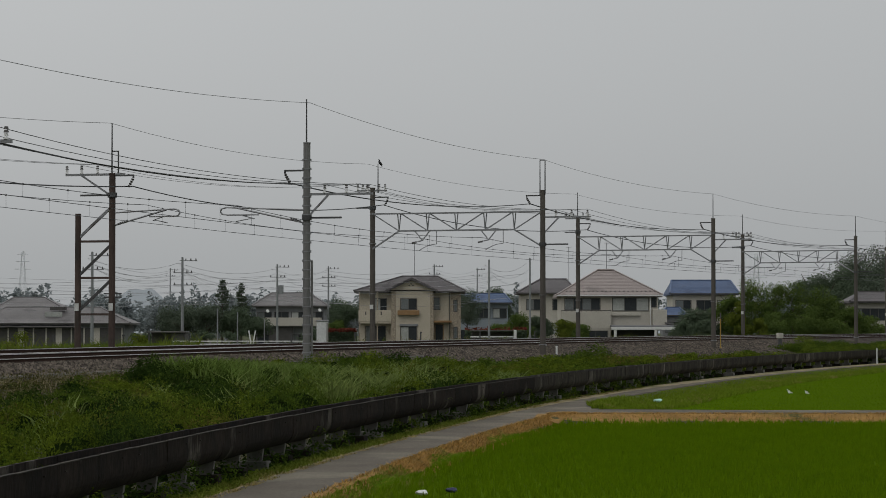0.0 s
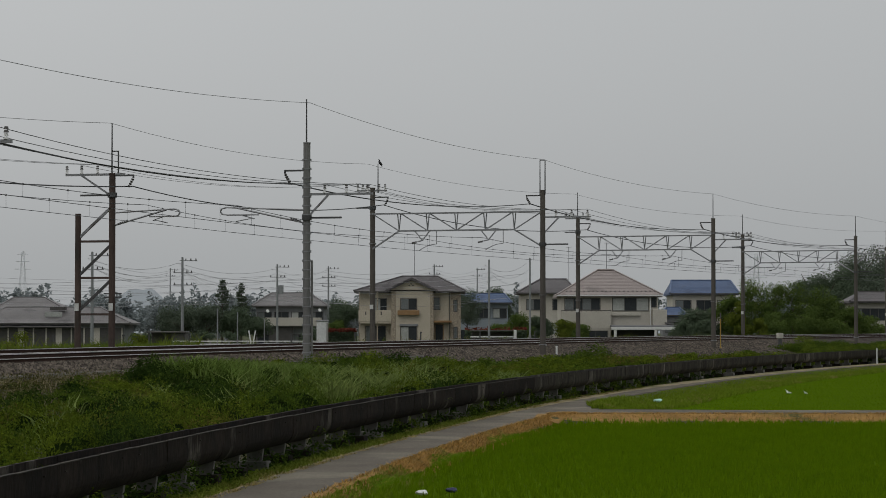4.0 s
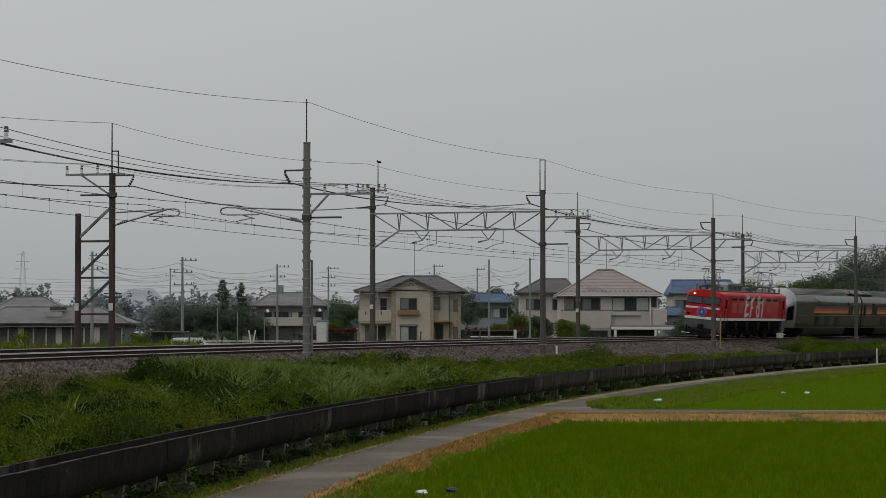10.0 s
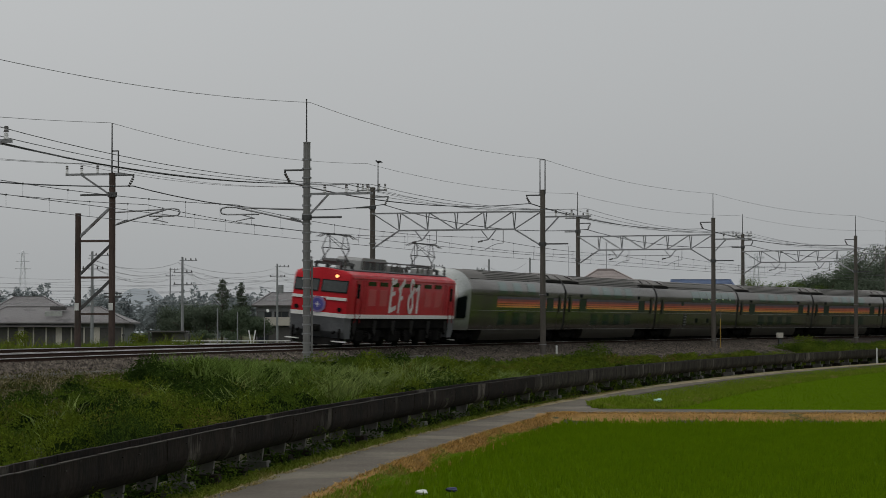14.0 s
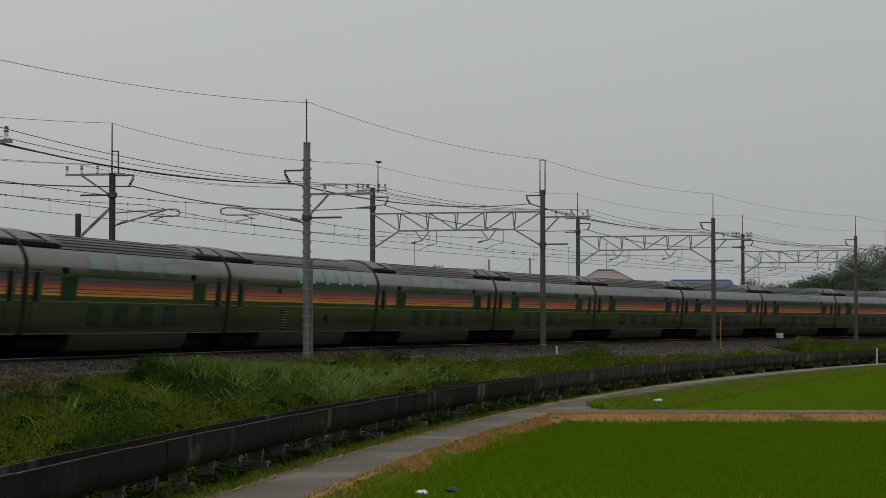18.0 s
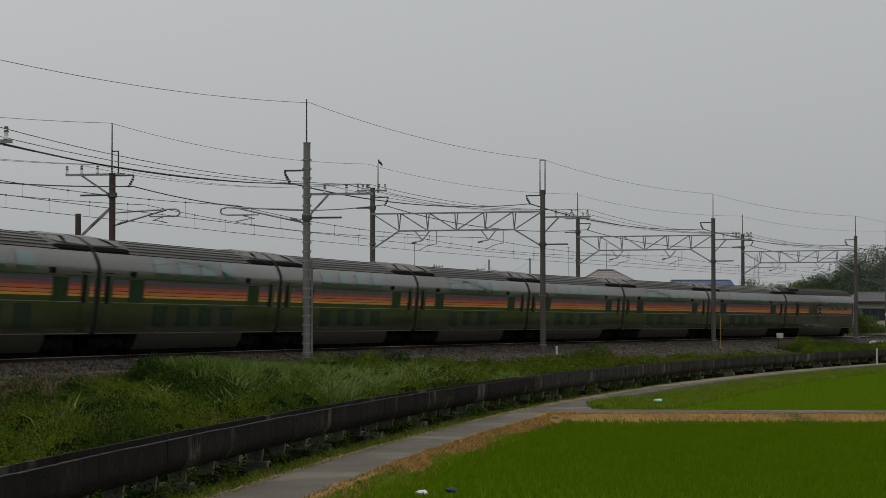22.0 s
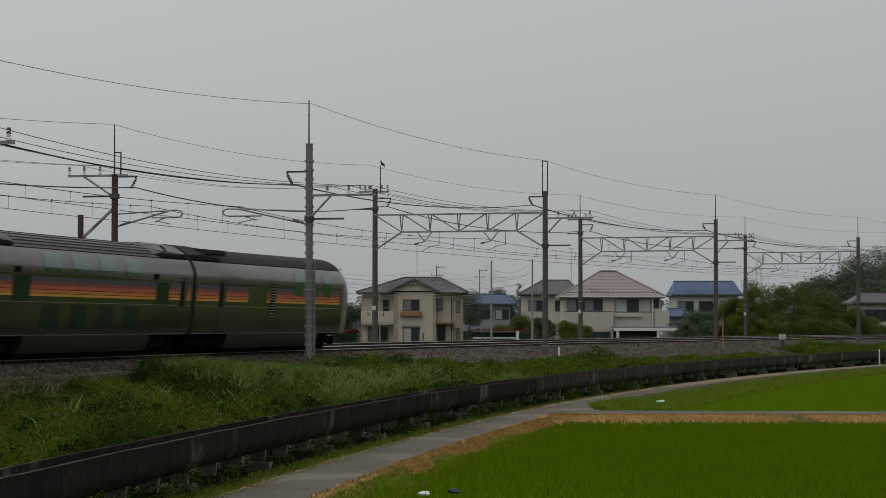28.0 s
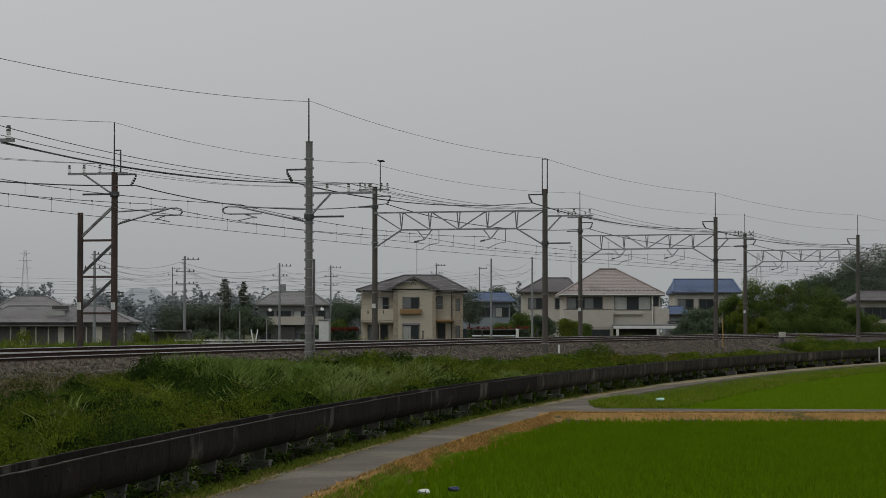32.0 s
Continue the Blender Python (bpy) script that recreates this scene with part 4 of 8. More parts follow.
    for x in doors:
        pane(x, 0.72, 0.95, 2.84, OLIVE, "door", "flush sliding door")
        for side in (1, -1):
            bm = bmesh.new()
            patch(bm, x + 0.12, 0.3, 1.85, 2.78, 0.018, 2, side=side)
            part("door_window", bm, BLACKGLASS, e)
        gaps.append((x - 0.4, x + 0.4))
    for x in ups:
        w = 1.5 if kind in ("sleeper", "first") else 1.66
        if kind == "last":
            pane(x, 1.15, 2.42, 3.36, CURVEGLASS, "window", "tall curved green-tinted window", 0.05)
        else:
            pane(x, w, 2.7 if kind == "dining" else 2.82, 3.42, CURVEGLASS, "window", "curved green-tinted upper window")
        if kind == "dining":
            for side in (1, -1):
                bm = bmesh.new()
                patch(bm, x + 0.5, 0.16, 2.9, 2.95, 0.02, 1, side=side)
                part("table_lamp", bm, CABINLAMP, e, "small lit lamp inside the window")
    for x in lows:
        pane(x, 1.3, 1.12, 1.76, CARGLASS)
    if kind == "dining":
        pane(4.0, 0.5, 2.45, 2.72, CARGLASS)
        for x in (0.35, -2.5):
            pane(x, 0.5, 1.28, 1.52, BLACKGLASS)
    if kind == "dining" or kind == "last":
        lx = 3.2 if kind == "dining" else 0.9
        for side in (1, -1):
            bm = bmesh.new()
            patch(bm, lx, 0.7, 0.97 if kind == "dining" else 1.49, 1.84 if kind == "dining" else 2.82, 0.012, 2, side=side)
            part("louvre_back", bm, RUBBER, e, "black opening behind the slats")
        for k in range(8 if kind == "dining" else 12):
            z = (1.0 if kind == "dining" else 1.52) + k * 0.11
            for side in (1, -1):
                bm = bmesh.new()
                patch(bm, lx, 0.6, z, z + 0.035, 0.022, 1, side=side)
                part("louvre_slat", bm, SILVER, e)
    lo, hi = xa + 0.15, xb - 0.15
    if kind == "last":
        gaps.append((1.6, 4.0))
    if kind == "first":
        hi = 3.6
    if kind == "last":
        lo = -h + 1.6
    cuts = sorted(gaps, reverse=True)
    runs, cur = [], hi
    for g0, g1 in cuts:
        if g1 < cur:
            runs.append((max(g1, lo), cur))
        cur = min(cur, g0)
    runs.append((lo, cur))
    zs = [2.66, 2.52, 2.4, 2.27, 2.15, 2.05]
    for i in range(5):
        for side in (1, -1):
            for a, b in runs:
                if b - a > 0.05:
                    bm = bmesh.new()
                    patch(bm, (a + b) / 2, b - a, zs[i + 1] + (0.02 if i > 1 else 0), zs[i], 0.005, 1, side=side)
                    part("side_band", bm, STRIPE_M[i], e, ("violet", "brown-red", "red", "orange", "yellow")[i] + " band along the side")
    # thin pressed lines along the side
    for z in (1.88, 2.72, 0.84):
        for side in (1, -1):
            bm = bmesh.new()
            patch(bm, (xa + xb) / 2, xb - xa - 0.4, z, z + 0.018, 0.01, 1, side=side)
            part("side_seam", bm, SKIRT if z > 2 else SILVER, e)
    # ends
    if kind == "first":
        prof = PROFILE + CANTRAIL[1:] + ROOF[1:]
        full = [(y, z) for y, z in prof] + [(-y, z) for y, z in reversed(prof) if y > 0]

        def nose(x):
            u = (x - xb) / 1.75
            return [Vector((x - max(0, z - 2.4) * 0.5 * u, y * (1 - 0.16 * u * u), 0.62 * u * 0 + z - max(0, z - 2.2) * 0.42 * u * u)) for y, z in full]
        bm = bmesh.new()
        sweep(bm, nose, [xb, xb + 0.5, xb + 1.0, xb + 1.4, xb + 1.75])
        part("rounded_end", bm, PALE, e, "pale silver rounded end", True)
        for side in (1, -1):
            for name, x0, x1, z0, z1, out, mat, text in (("end_window_frame", 0.5, 1.7, 1.36, 2.74, 0.012, PALE, "pale window surround"), ("end_window", 0.62, 1.7, 1.45, 2.66, 0.022, BLACKGLASS, "large dark wrap-round window")):
                bm = bmesh.new()
                grid = []
                for i in range(8):
                    x = x0 + (x1 - x0) * i / 7
                    u = x / 1.75
                    trim_ = 0.1 if i == 0 else 0.0
                    col = []
                    for j in range(7):
                        z = z0 + trim_ + (z1 - z0 - 2 * trim_) * j / 6
                        col.append(bm.verts.new((xb + x - max(0, z - 2.4) * 0.5 * u, side * (side_y(z) * (1 - 0.16 * u * u) + out), z - max(0, z - 2.2) * 0.42 * u * u)))
                    grid.append(col)
                for a, b in zip(grid, grid[1:]):
                    for j in range(6):
                        bm.faces.new((a[j], b[j], b[j + 1], a[j + 1]))
                solid = bmesh.ops.solidify(bm, geom=bm.faces[:], thickness=0.02 * side)
                bmesh.ops.recalc_face_normals(bm, faces=bm.faces[:])
                part(name, bm, mat, e, text, True)
        bm = bmesh.new()
        block(bm, xb + 1.74, xb + 1.78, -1.05, 1.05, 1.42, 2.5, None, 0.02)
        part("end_window", bm, BLACKGLASS, e, "large dark end window")
    if kind == "last":
        prof = PROFILE + CANTRAIL[1:] + ROOF[1:]
        full = [(y, z) for y, z in prof] + [(-y, z) for y, z in reversed(prof) if y > 0]

        def stern(x):
            u = (xa - x) / 1.2
            return [Vector((x + max(0, z - 2.6) * 0.5 * u, y * (1 - 0.1 * u * u), z - max(0, z - 2.4) * 0.3 * u * u)) for y, z in full]
        bm = bmesh.new()
        sweep(bm, stern, [xa, xa - 0.35, xa - 0.7, xa - 1.0, xa - 1.2])
        part("rounded_end", bm, PALE, e, "pale silver rounded end", True)
        bm = bmesh.new()
        block(bm, xa - 1.23, xa - 1.19, -1.0, 1.0, 1.5, 2.9, None, 0.02)
        part("end_window", bm, BLACKGLASS, e, "large dark end window")
        for sy in (1, -1):
            bm = bmesh.new()
            block(bm, xa - 1.22, xa - 1.18, sy * 0.85 - 0.1, sy * 0.85 + 0.1, 1.15, 1.3)
            part("tail_lamp", bm, glow("red_tail_lamp", (0.8, 0.03, 0.02), 0.6), e, "small red tail lamp")
        for k in range(5):
            bm = bmesh.new()
            block(bm, 7.9 - k * 0.55, 8.15 - k * 0.55, -1.0, 1.0, 3.8, 3.99, None, 0.03)
            part("roof_rib", bm, ROOFDARK, roof)
    for x in (7.85, -7.85):
        bogie(e, x)
    bm = bmesh.new()
    block(bm, -h, h, -0.9, 0.9, 0.7, 0.9)
    part("underframe", bm, GRIME, e)
    return e


def locomotive():
    e = thing("electric_locomotive", Matrix(), "red electric locomotive with white band and big white lettering", "locomotive")
    L, w = 8.75, 1.4
    plan_x = [(-L, 1.28), (-L + 0.35, w), (L - 0.35, w), (L, 1.28)]
    sec = [(1.0, 1.56), (1.0, 2.55), (0.985, 3.2), (0.93, 3.36), (0.7, 3.5), (0.0, 3.58)]
    full = [(a, z) for a, z in sec] + [(-a, z) for a, z in reversed(sec) if a > 0]

    def ring(st):
        x, hw = st
        out = []
        for a, z in full:
            slope = 0.0
            if abs(x) > L - 0.05 and z > 2.3:
                slope = (z - 2.3) * 0.28
            out.append(Vector((x - math.copysign(slope, x), a * hw, z)))
        return out
    bm = bmesh.new()
    sweep(bm, ring, [(-L - 0.12, 0.9), (-L, 1.3), (-L + 0.4, w), (L - 0.4, w), (L, 1.3), (L + 0.12, 0.9)])
    body = part("body", bm, RED, e, "glossy red bodywork", True)
    bm = bmesh.new()
    sweep(bm, lambda st: [Vector((st[0], a * (st[1] + 0.012), z)) for a, z in ((1, 1.4), (1, 1.58), (-1, 1.58), (-1, 1.4))], [(-L - 0.14, 0.9), (-L, 1.3), (-L + 0.4, w), (L - 0.4, w), (L, 1.3), (L + 0.14, 0.9)])
    part("white_band", bm, WHITEPAINT, e, "white band along the sill")
    bm = bmesh.new()
    sweep(bm, lambda st: [Vector((st[0], a * (st[1] - 0.03), z)) for a, z in ((1, 0.95), (1, 1.4), (-1, 1.4), (-1, 0.95))], [(-L, 1.0), (-L + 0.4, w - 0.1), (L - 0.4, w - 0.1), (L, 1.0)])
    part("sill", bm, GRIME, e)
    for d in (1, -1):
        # front: apron, coupler, plough, windscreens, band, lamps
        bm = bmesh.new()
        prism(bm, [(d * (L - 0.9), 1.4), (d * (L + 0.1), 1.4), (d * (L + 0.05), 0.75), (d * (L - 0.2), 0.45), (d * (L - 0.9), 0.45)], -1.28, 1.28)
        part("apron", bm, LOCOGREY, e, "grey front apron")
        bm = bmesh.new()
        prism(bm, [(d * (L - 0.3), 0.5), (d * (L + 0.1), 0.42), (d * (L + 0.18), 0.16), (d * (L - 0.3), 0.16)], -1.1, 1.1)
        part("plough", bm, GRIME, e)
        bm = bmesh.new()
        block(bm, d * L - 0.1, d * L + 0.1, -0.22, 0.22, 0.7, 1.02, pose(0.25 * d, 0, 0), 0.04)
        block(bm, d * L - 0.1, d * L + 0.1, -0.13, 0.13, 0.75, 0.98, pose(0.42 * d, 0, 0), 0.03)
        part("coupler", bm, GRIME, e)
        for sy in (1, -1):
            # the face is bent: each half leans back to its side
            face = lambda y, z: d * (L + 0.125 - 0.12 * max(0, abs(y) - 0.9) / 0.4 - (0.28 * (z - 2.3) if z > 2.3 else 0))

            def plate(y0, y1, z0, z1, out):
                bm_ = bmesh.new()
                ys = [y0, 0.9, y1] if y0 < 0.9 < y1 else [y0, y1]
                zs_ = [z0, 2.3, z1] if z0 < 2.3 < z1 else [z0, z1]
                c = [(y, z0) for y in ys] + [(y1, z) for z in zs_[1:]] + [(y, z1) for y in ys[::-1][1:]] + [(y0, z) for z in zs_[::-1][1:-1]]
                va = [bm_.verts.new((face(y, z) + d * out, sy * y, z)) for y, z in c]
                vb = [bm_.verts.new((face(y, z) - d * 0.08, sy * y, z)) for y, z in c]
                n_ = len(c)
                for vv in (va, vb):
                    if len(ys) == 3:
                        # two flat halves that meet at the bend
                        top_i = 2 + len(zs_) - 1 + 1
                        bm_.faces.new([vv[0], vv[1]] + vv[top_i:])
                        bm_.faces.new(vv[1:top_i + 1])
                    else:
                        bm_.faces.new(vv)
                for k in range(n_):
                    bm_.faces.new((va[k], va[(k + 1) % n_], vb[(k + 1) % n_], vb[k]))
                bmesh.ops.recalc_face_normals(bm_, faces=bm_.faces[:])
                return bm_
            part("windscreen_frame", plate(0.05, 1.27, 2.5, 3.06, 0.02), RUBBER, e)
            part("windscreen", plate(0.1, 1.22, 2.55, 3.01, 0.03), SCREEN, e, "pale reflecting windscreen")
            part("front_band", plate(0.35, 1.28, 2.16, 2.29, 0.02), WHITEPAINT, e, "white band under the windscreen")
            part("front_band", plate(0.0, 0.34, 2.24, 2.28, 0.02), WHITEPAINT, e, "thin white line")
            bm = bmesh.new()
            rod(bm, (d * (L - 0.5), sy * 0.72, 3.24), (d * (L - 0.1), sy * 0.72, 3.24), 0.17, 0.15, 14)
            lamp = part("headlamp", bm, RED, e)
            bm = bmesh.new()
            rod(bm, (d * (L - 0.1), sy * 0.72, 3.24), (d * (L - 0.06), sy * 0.72, 3.24), 0.075, 0.07, 14)
            part("lamp_glass", bm, LAMP_ON if d == 1 else SCREEN, lamp, "lit yellow headlamp" if d == 1 else "dark lamp")
            bm = bmesh.new()
            rod(bm, (d * (L + 0.1), sy * 1.02, 1.75), (d * (L + 0.17), sy * 1.02, 1.75), 0.1, seg=12)
            part("tail_lamp", bm, GRIME, e)
            bm = bmesh.new()
            rod(bm, (d * (L + 0.05), sy * 0.85, 0.75), (d * (L + 0.25), sy * 0.85, 0.7), 0.06, seg=8)
            block(bm, d * (L + 0.1) - 0.05, d * (L + 0.1) + 0.05, sy * 1.1 - 0.04, sy * 1.1 + 0.04, 0.35, 0.9)
            part("hose", bm, GRIME, e)
            bm = bmesh.new()
            block(bm, d * (L + 0.05) - 0.15, d * (L + 0.05) + 0.15, sy * 1.1 - 0.3, sy * 1.1 + 0.3, 0.3, 0.35)
            part("footstep", bm, WHITEPAINT, e, "white footstep")
            # cab doors on the sides
            bm = bmesh.new()
            block(bm, d * 7.55 - 0.3, d * 7.55 + 0.3, sy * 1.4 - 0.01, sy * 1.4 + 0.02, 1.6, 3.1, None, 0.004)
            door = part("cab_door", bm, RED, e)
            bm = bmesh.new()
            block(bm, d * 7.55 - 0.2, d * 7.55 + 0.2, sy * 1.42 - 0.01, sy * 1.42 + 0.012, 2.3, 2.95)
            part("door_window", bm, BLACKGLASS, door)
            for x in (7.2, 7.9):
                bm = bmesh.new()
                rod(bm, (d * x, sy * 1.46, 1.2), (d * x, sy * 1.46, 2.4), 0.018, seg=6)
                part("handrail", bm, DEEPRED, e, "dark red handrail")
    # emblem on the front that leads
    bm = bmesh.new()
    rod(bm, (L + 0.13, 0, 1.92), (L + 0.2, 0, 1.92), 0.36, 0.36, 28)
    em = part("head_mark", bm, EMBLEM_RIM, e, "round violet and blue head mark")
    bm = bmesh.new()
    rod(bm, (L + 0.19, 0, 1.92), (L + 0.215, 0, 1.92), 0.27, 0.27, 28)
    part("disc", bm, EMBLEM, em)
    bm = bmesh.new()
    for k in range(4):
        a = math.pi * k / 4
        ln = 0.13 if k % 2 == 0 else 0.08
        bar(bm, (L + 0.222, -ln * math.cos(a), 1.92 - ln * math.sin(a)), (L + 0.222, ln * math.cos(a), 1.92 + ln * math.sin(a)), 0.02)
    part("star", bm, WHITEPAINT, em, "small white star")
    # side: upper windows, louvre panels, lettering
    for sy in (1, -1):
        for x in (5.5, 3.75, 2.0, 0.25, -1.5, -3.4, -5.2):
            bm = bmesh.new()
            block(bm, x - 0.6, x + 0.6, sy * 1.4 - 0.01, sy * 1.4 + 0.012, 2.9, 3.09)
            part("upper_window", bm, UPPERGLASS, e, "narrow dark green upper window")
        for x in (5.43, 3.72, -3.5, -5.28):
            bm = bmesh.new()
            block(bm, x - 0.56, x + 0.56, sy * 1.4 - 0.01, sy * 1.4 + 0.008, 1.98, 2.74, None, 0.004)
            lv = part("louvre_panel", bm, FADEDRED, e, "faded red filter panel")
            for k in range(9):
                bm = bmesh.new()
                block(bm, x - 0.5, x + 0.5, sy * 1.4 + sy * 0.006, sy * 1.4 + sy * 0.022, 2.02 + k * 0.079, 2.06 + k * 0.079)
                part("louvre_slat", bm, FADEDRED, lv)
        # joints of the side panels, and a lower rib
        for x in (6.75, 6.4, -6.4, -6.75):
            bm = bmesh.new()
            block(bm, x - 0.025, x + 0.025, sy * 1.4 - 0.01, sy * 1.4 + 0.007, 1.6, 3.12)
            part("panel_joint", bm, DEEPRED, e)
        bm = bmesh.new()
        block(bm, -8.3, 8.3, sy * 1.36 - 0.03, sy * 1.36 + 0.05, 3.18, 3.23)
        part("rain_gutter", bm, RED, e)
        bm = bmesh.new()
        for i in range(6):
            x = -6.2 + 2.48 * i
            block(bm, x - 0.5, x + 0.5, sy * 1.1 - 0.12, sy * 1.1 + 0.12, 0.3, 0.85, None, 0.04)
        part("underframe_box", bm, GRIME, e)
        # tall white brush-like letters: strokes of (from, to, width), u running the way one reads
        circle = lambda cu_, cz, ru, rz: [((cu_ + ru * math.cos(k * 0.5236), cz + rz * math.sin(k * 0.5236)), (cu_ + ru * math.cos(k * 0.5236 + 0.56), cz + rz * math.sin(k * 0.5236 + 0.56)), 0.2) for k in range(12)]
        glyphs = ((2.85, [((0.4, 3.32), (0.19, 1.66), 0.3), ((0.36, 3.05), (1.05, 3.2), 0.17), ((0.3, 2.52), (0.92, 2.62), 0.18), ((0.18, 1.77), (1.16, 1.93), 0.22)]),
                  (1.45, [((0.4, 2.9), (0.17, 1.66), 0.26), ((0.08, 2.72), (0.98, 3.2), 0.23), ((0.34, 2.32), (0.74, 2.42), 0.17)]),
                  (-0.12, circle(0.63, 2.93, 0.27, 0.31) + circle(0.47, 2.13, 0.36, 0.42)),
                  (-1.3, [((0.03, 2.72), (0.5, 3.0), 0.15), ((0.55, 3.04), (0.44, 1.66), 0.27)]))
        for x_l, strokes in glyphs:
            bm = bmesh.new()
            for k, ((ua, za), (ub, zb), wd) in enumerate(strokes):
                dz_, dx_ = zb - za, ub - ua
                ln_ = math.hypot(dx_, dz_)
                nx_, nz_ = -dz_ / ln_ * wd / 2, dx_ / ln_ * wd / 2
                poly = [(x_l - u_ if sy == 1 else -x_l + u_, z_) for u_, z_ in ((ua + nx_, za + nz_), (ub + nx_, zb + nz_), (ub - nx_, zb - nz_), (ua - nx_, za - nz_))]
                prism(bm, poly, sy * 1.39, sy * (1.412 + 0.0015 * k))
            part("letter", bm, LETTERWHITE, e, "large white hand-drawn letter")
    # roof: hoods, ducts, pantographs
    bm = bmesh.new()
    prism(bm, [(-2.05, 3.52), (-1.95, 4.0), (-1.75, 4.14), (1.75, 4.14), (1.95, 4.0), (2.05, 3.52)], -0.6, 0.6, pose(3.1, 0, 0))
    hood = part("roof_hood", bm, HOODGREY, e, "pale grey roof hood")
    for x in (2.0, 3.1, 4.2):
        bm = bmesh.new()
        block(bm, x - 0.42, x + 0.42, -0.63, 0.63, 3.62, 4.0, None, 0.02)
        part("roof_vent", bm, LOCOGREY, hood, "dark vent opening")
    bm = bmesh.new()
    prism(bm, [(-1.1, 3.52), (-0.95, 3.84), (0.95, 3.84), (1.1, 3.52)], -0.62, 0.62, pose(-0.6, 0, 0))
    part("roof_hood", bm, ROOFGREY, e, "grey roof hood")
    for x0, x1 in ((-6.3, -5.0), (-4.7, -3.9)):
        bm = bmesh.new()
        prism(bm, [(x0, 3.5), (x0 + 0.15, 3.86), (x1 - 0.05, 3.8), (x1, 3.5)], 0.25, 0.75)
        part("roof_case", bm, HOODGREY, e, "pale grey roof equipment case")
    bm = bmesh.new()
    block(bm, -8.0, 8.0, -0.95, 0.95, 3.5, 3.58, None, 0.03)
    part("roof_deck", bm, LOCOGREY, e, "grey roof walkway")
    for sy in (0.82, -0.82):
        for x in (-8.0, -5.1, -3.3, -1.5, -0.3, 1.0, 2.3, 3.6, 5.4, 8.0):
            bm = bmesh.new()
            for k in range(3):
                rod(bm, (x, sy, 3.5 + 0.13 * k), (x, sy, 3.6 + 0.13 * k), 0.09, 0.055, 8)
            rod(bm, (x, sy, 3.5), (x, sy, 4.0), 0.035, seg=6)
            part("roof_insulator", bm, PORCELAIN, e)
        for x0, x1 in ((-8.0, -7.6), (-5.1, 5.4), (7.9, 8.05)):
            bm = bmesh.new()
            rod(bm, (x0, sy, 3.98), (x1, sy, 3.98), 0.035, seg=6)
            part("busbar", bm, STEEL, e)
    for px_ in (7.1, -6.65):
        bm = bmesh.new()
        for sy in (0.6, -0.6):
            block(bm, px_ - 0.95, px_ + 0.95, sy - 0.06, sy + 0.06, 3.72, 3.82)
        for sx in (-0.6, 0.6):
            block(bm, px_ + sx - 0.07, px_ + sx + 0.07, -0.65, 0.65, 3.72, 3.86)
            rod(bm, (px_ + sx, -0.35, 3.9), (px_ + sx, 0.35, 3.9), 0.11, seg=8)
        for sx in (-0.75, 0.75):
            for sy in (0.6, -0.6):
                rod(bm, (px_ + sx, sy, 3.48), (px_ + sx, sy, 3.76), 0.08, seg=8)
        part("pantograph_base", bm, STEEL, e)
        top = CONTACT - RAIL - 0.05
        knee = 3.85 + 0.5 * (top - 3.85)
        bm = bmesh.new()
        for sy in (0.55, -0.55):
            for sx in (-1, 1):
                # the lower arms cross, the upper ones close again
                rod(bm, (px_ + sx * 0.42, sy, 3.85), (px_ - sx * 0.56, sy * 0.85, knee), 0.028, seg=6)
                rod(bm, (px_ - sx * 0.56, sy * 0.85, knee), (px_ - sx * 0.2, sy * 0.72, top - 0.06), 0.022, seg=6)
        for sx in (-1, 1):
            rod(bm, (px_ + sx * 0.56, -0.47, knee), (px_ + sx * 0.56, 0.47, knee), 0.026, seg=6)
            rod(bm, (px_ + sx * 0.56, 0.47, knee), (px_ + sx * 0.2, -0.4, top - 0.06), 0.016, seg=6)
        part("pantograph_arms", bm, STEEL, e)
        bm = bmesh.new()
        for sx in (-0.22, 0.22):
            bar(bm, (px_ + sx, -0.6, top), (px_ + sx, 0.6, top), 0.055)
            for sy in (1, -1):
                bar(bm, (px_ + sx, sy * 0.6, top), (px_ + sx, sy * 0.9, top - 0.16), 0.035)
        for sy in (0.42, -0.42):
            bar(bm, (px_ - 0.22, sy, top - 0.04), (px_ + 0.22, sy, top - 0.04), 0.04)
        part("pantograph_head", bm, STEEL, e)
    # sand boxes, springs and brake gear along the underframe
    for sy in (1, -1):
        for x in (7.35, 4.35, 1.5, -1.5, -4.35, -7.35):
            bm = bmesh.new()
            prism(bm, [(x - 0.3, 1.3), (x + 0.3, 1.3), (x + 0.2, 0.75), (x - 0.1, 0.6)], sy * 1.05, sy * 1.3)
            part("sand_box", bm, GEARGREY, e)
        for x in (5.9, 0, -5.9):
            for a in (-1.25, 1.25):
                bm = bmesh.new()
                for k in range(5):
                    rod(bm, (x + a * 0.55, sy * 1.12, 0.55 + 0.1 * k), (x + a * 0.55, sy * 1.12, 0.6 + 0.1 * k), 0.12, seg=8)
                part("coil_spring", bm, GEARGREY, e)
                bm = bmesh.new()
                block(bm, x + a - 0.17, x + a + 0.17, sy * 1.12 - 0.06, sy * 1.12 + 0.08, 0.42, 0.72, None, 0.03)
                part("axle_box", bm, GEARGREY, e)
        bm = bmesh.new()
        rod(bm, (-7.6, sy * 1.2, 1.28), (7.6, sy * 1.2, 1.28), 0.035, seg=6)
        part("air_pipe", bm, GEARGREY, e)
    for x in (5.9, 0, -5.9):
        bogie(e, x, True)
    bm = bmesh.new()
    block(bm, -8.2, 8.2, -1.0, 1.0, 0.5, 1.4)
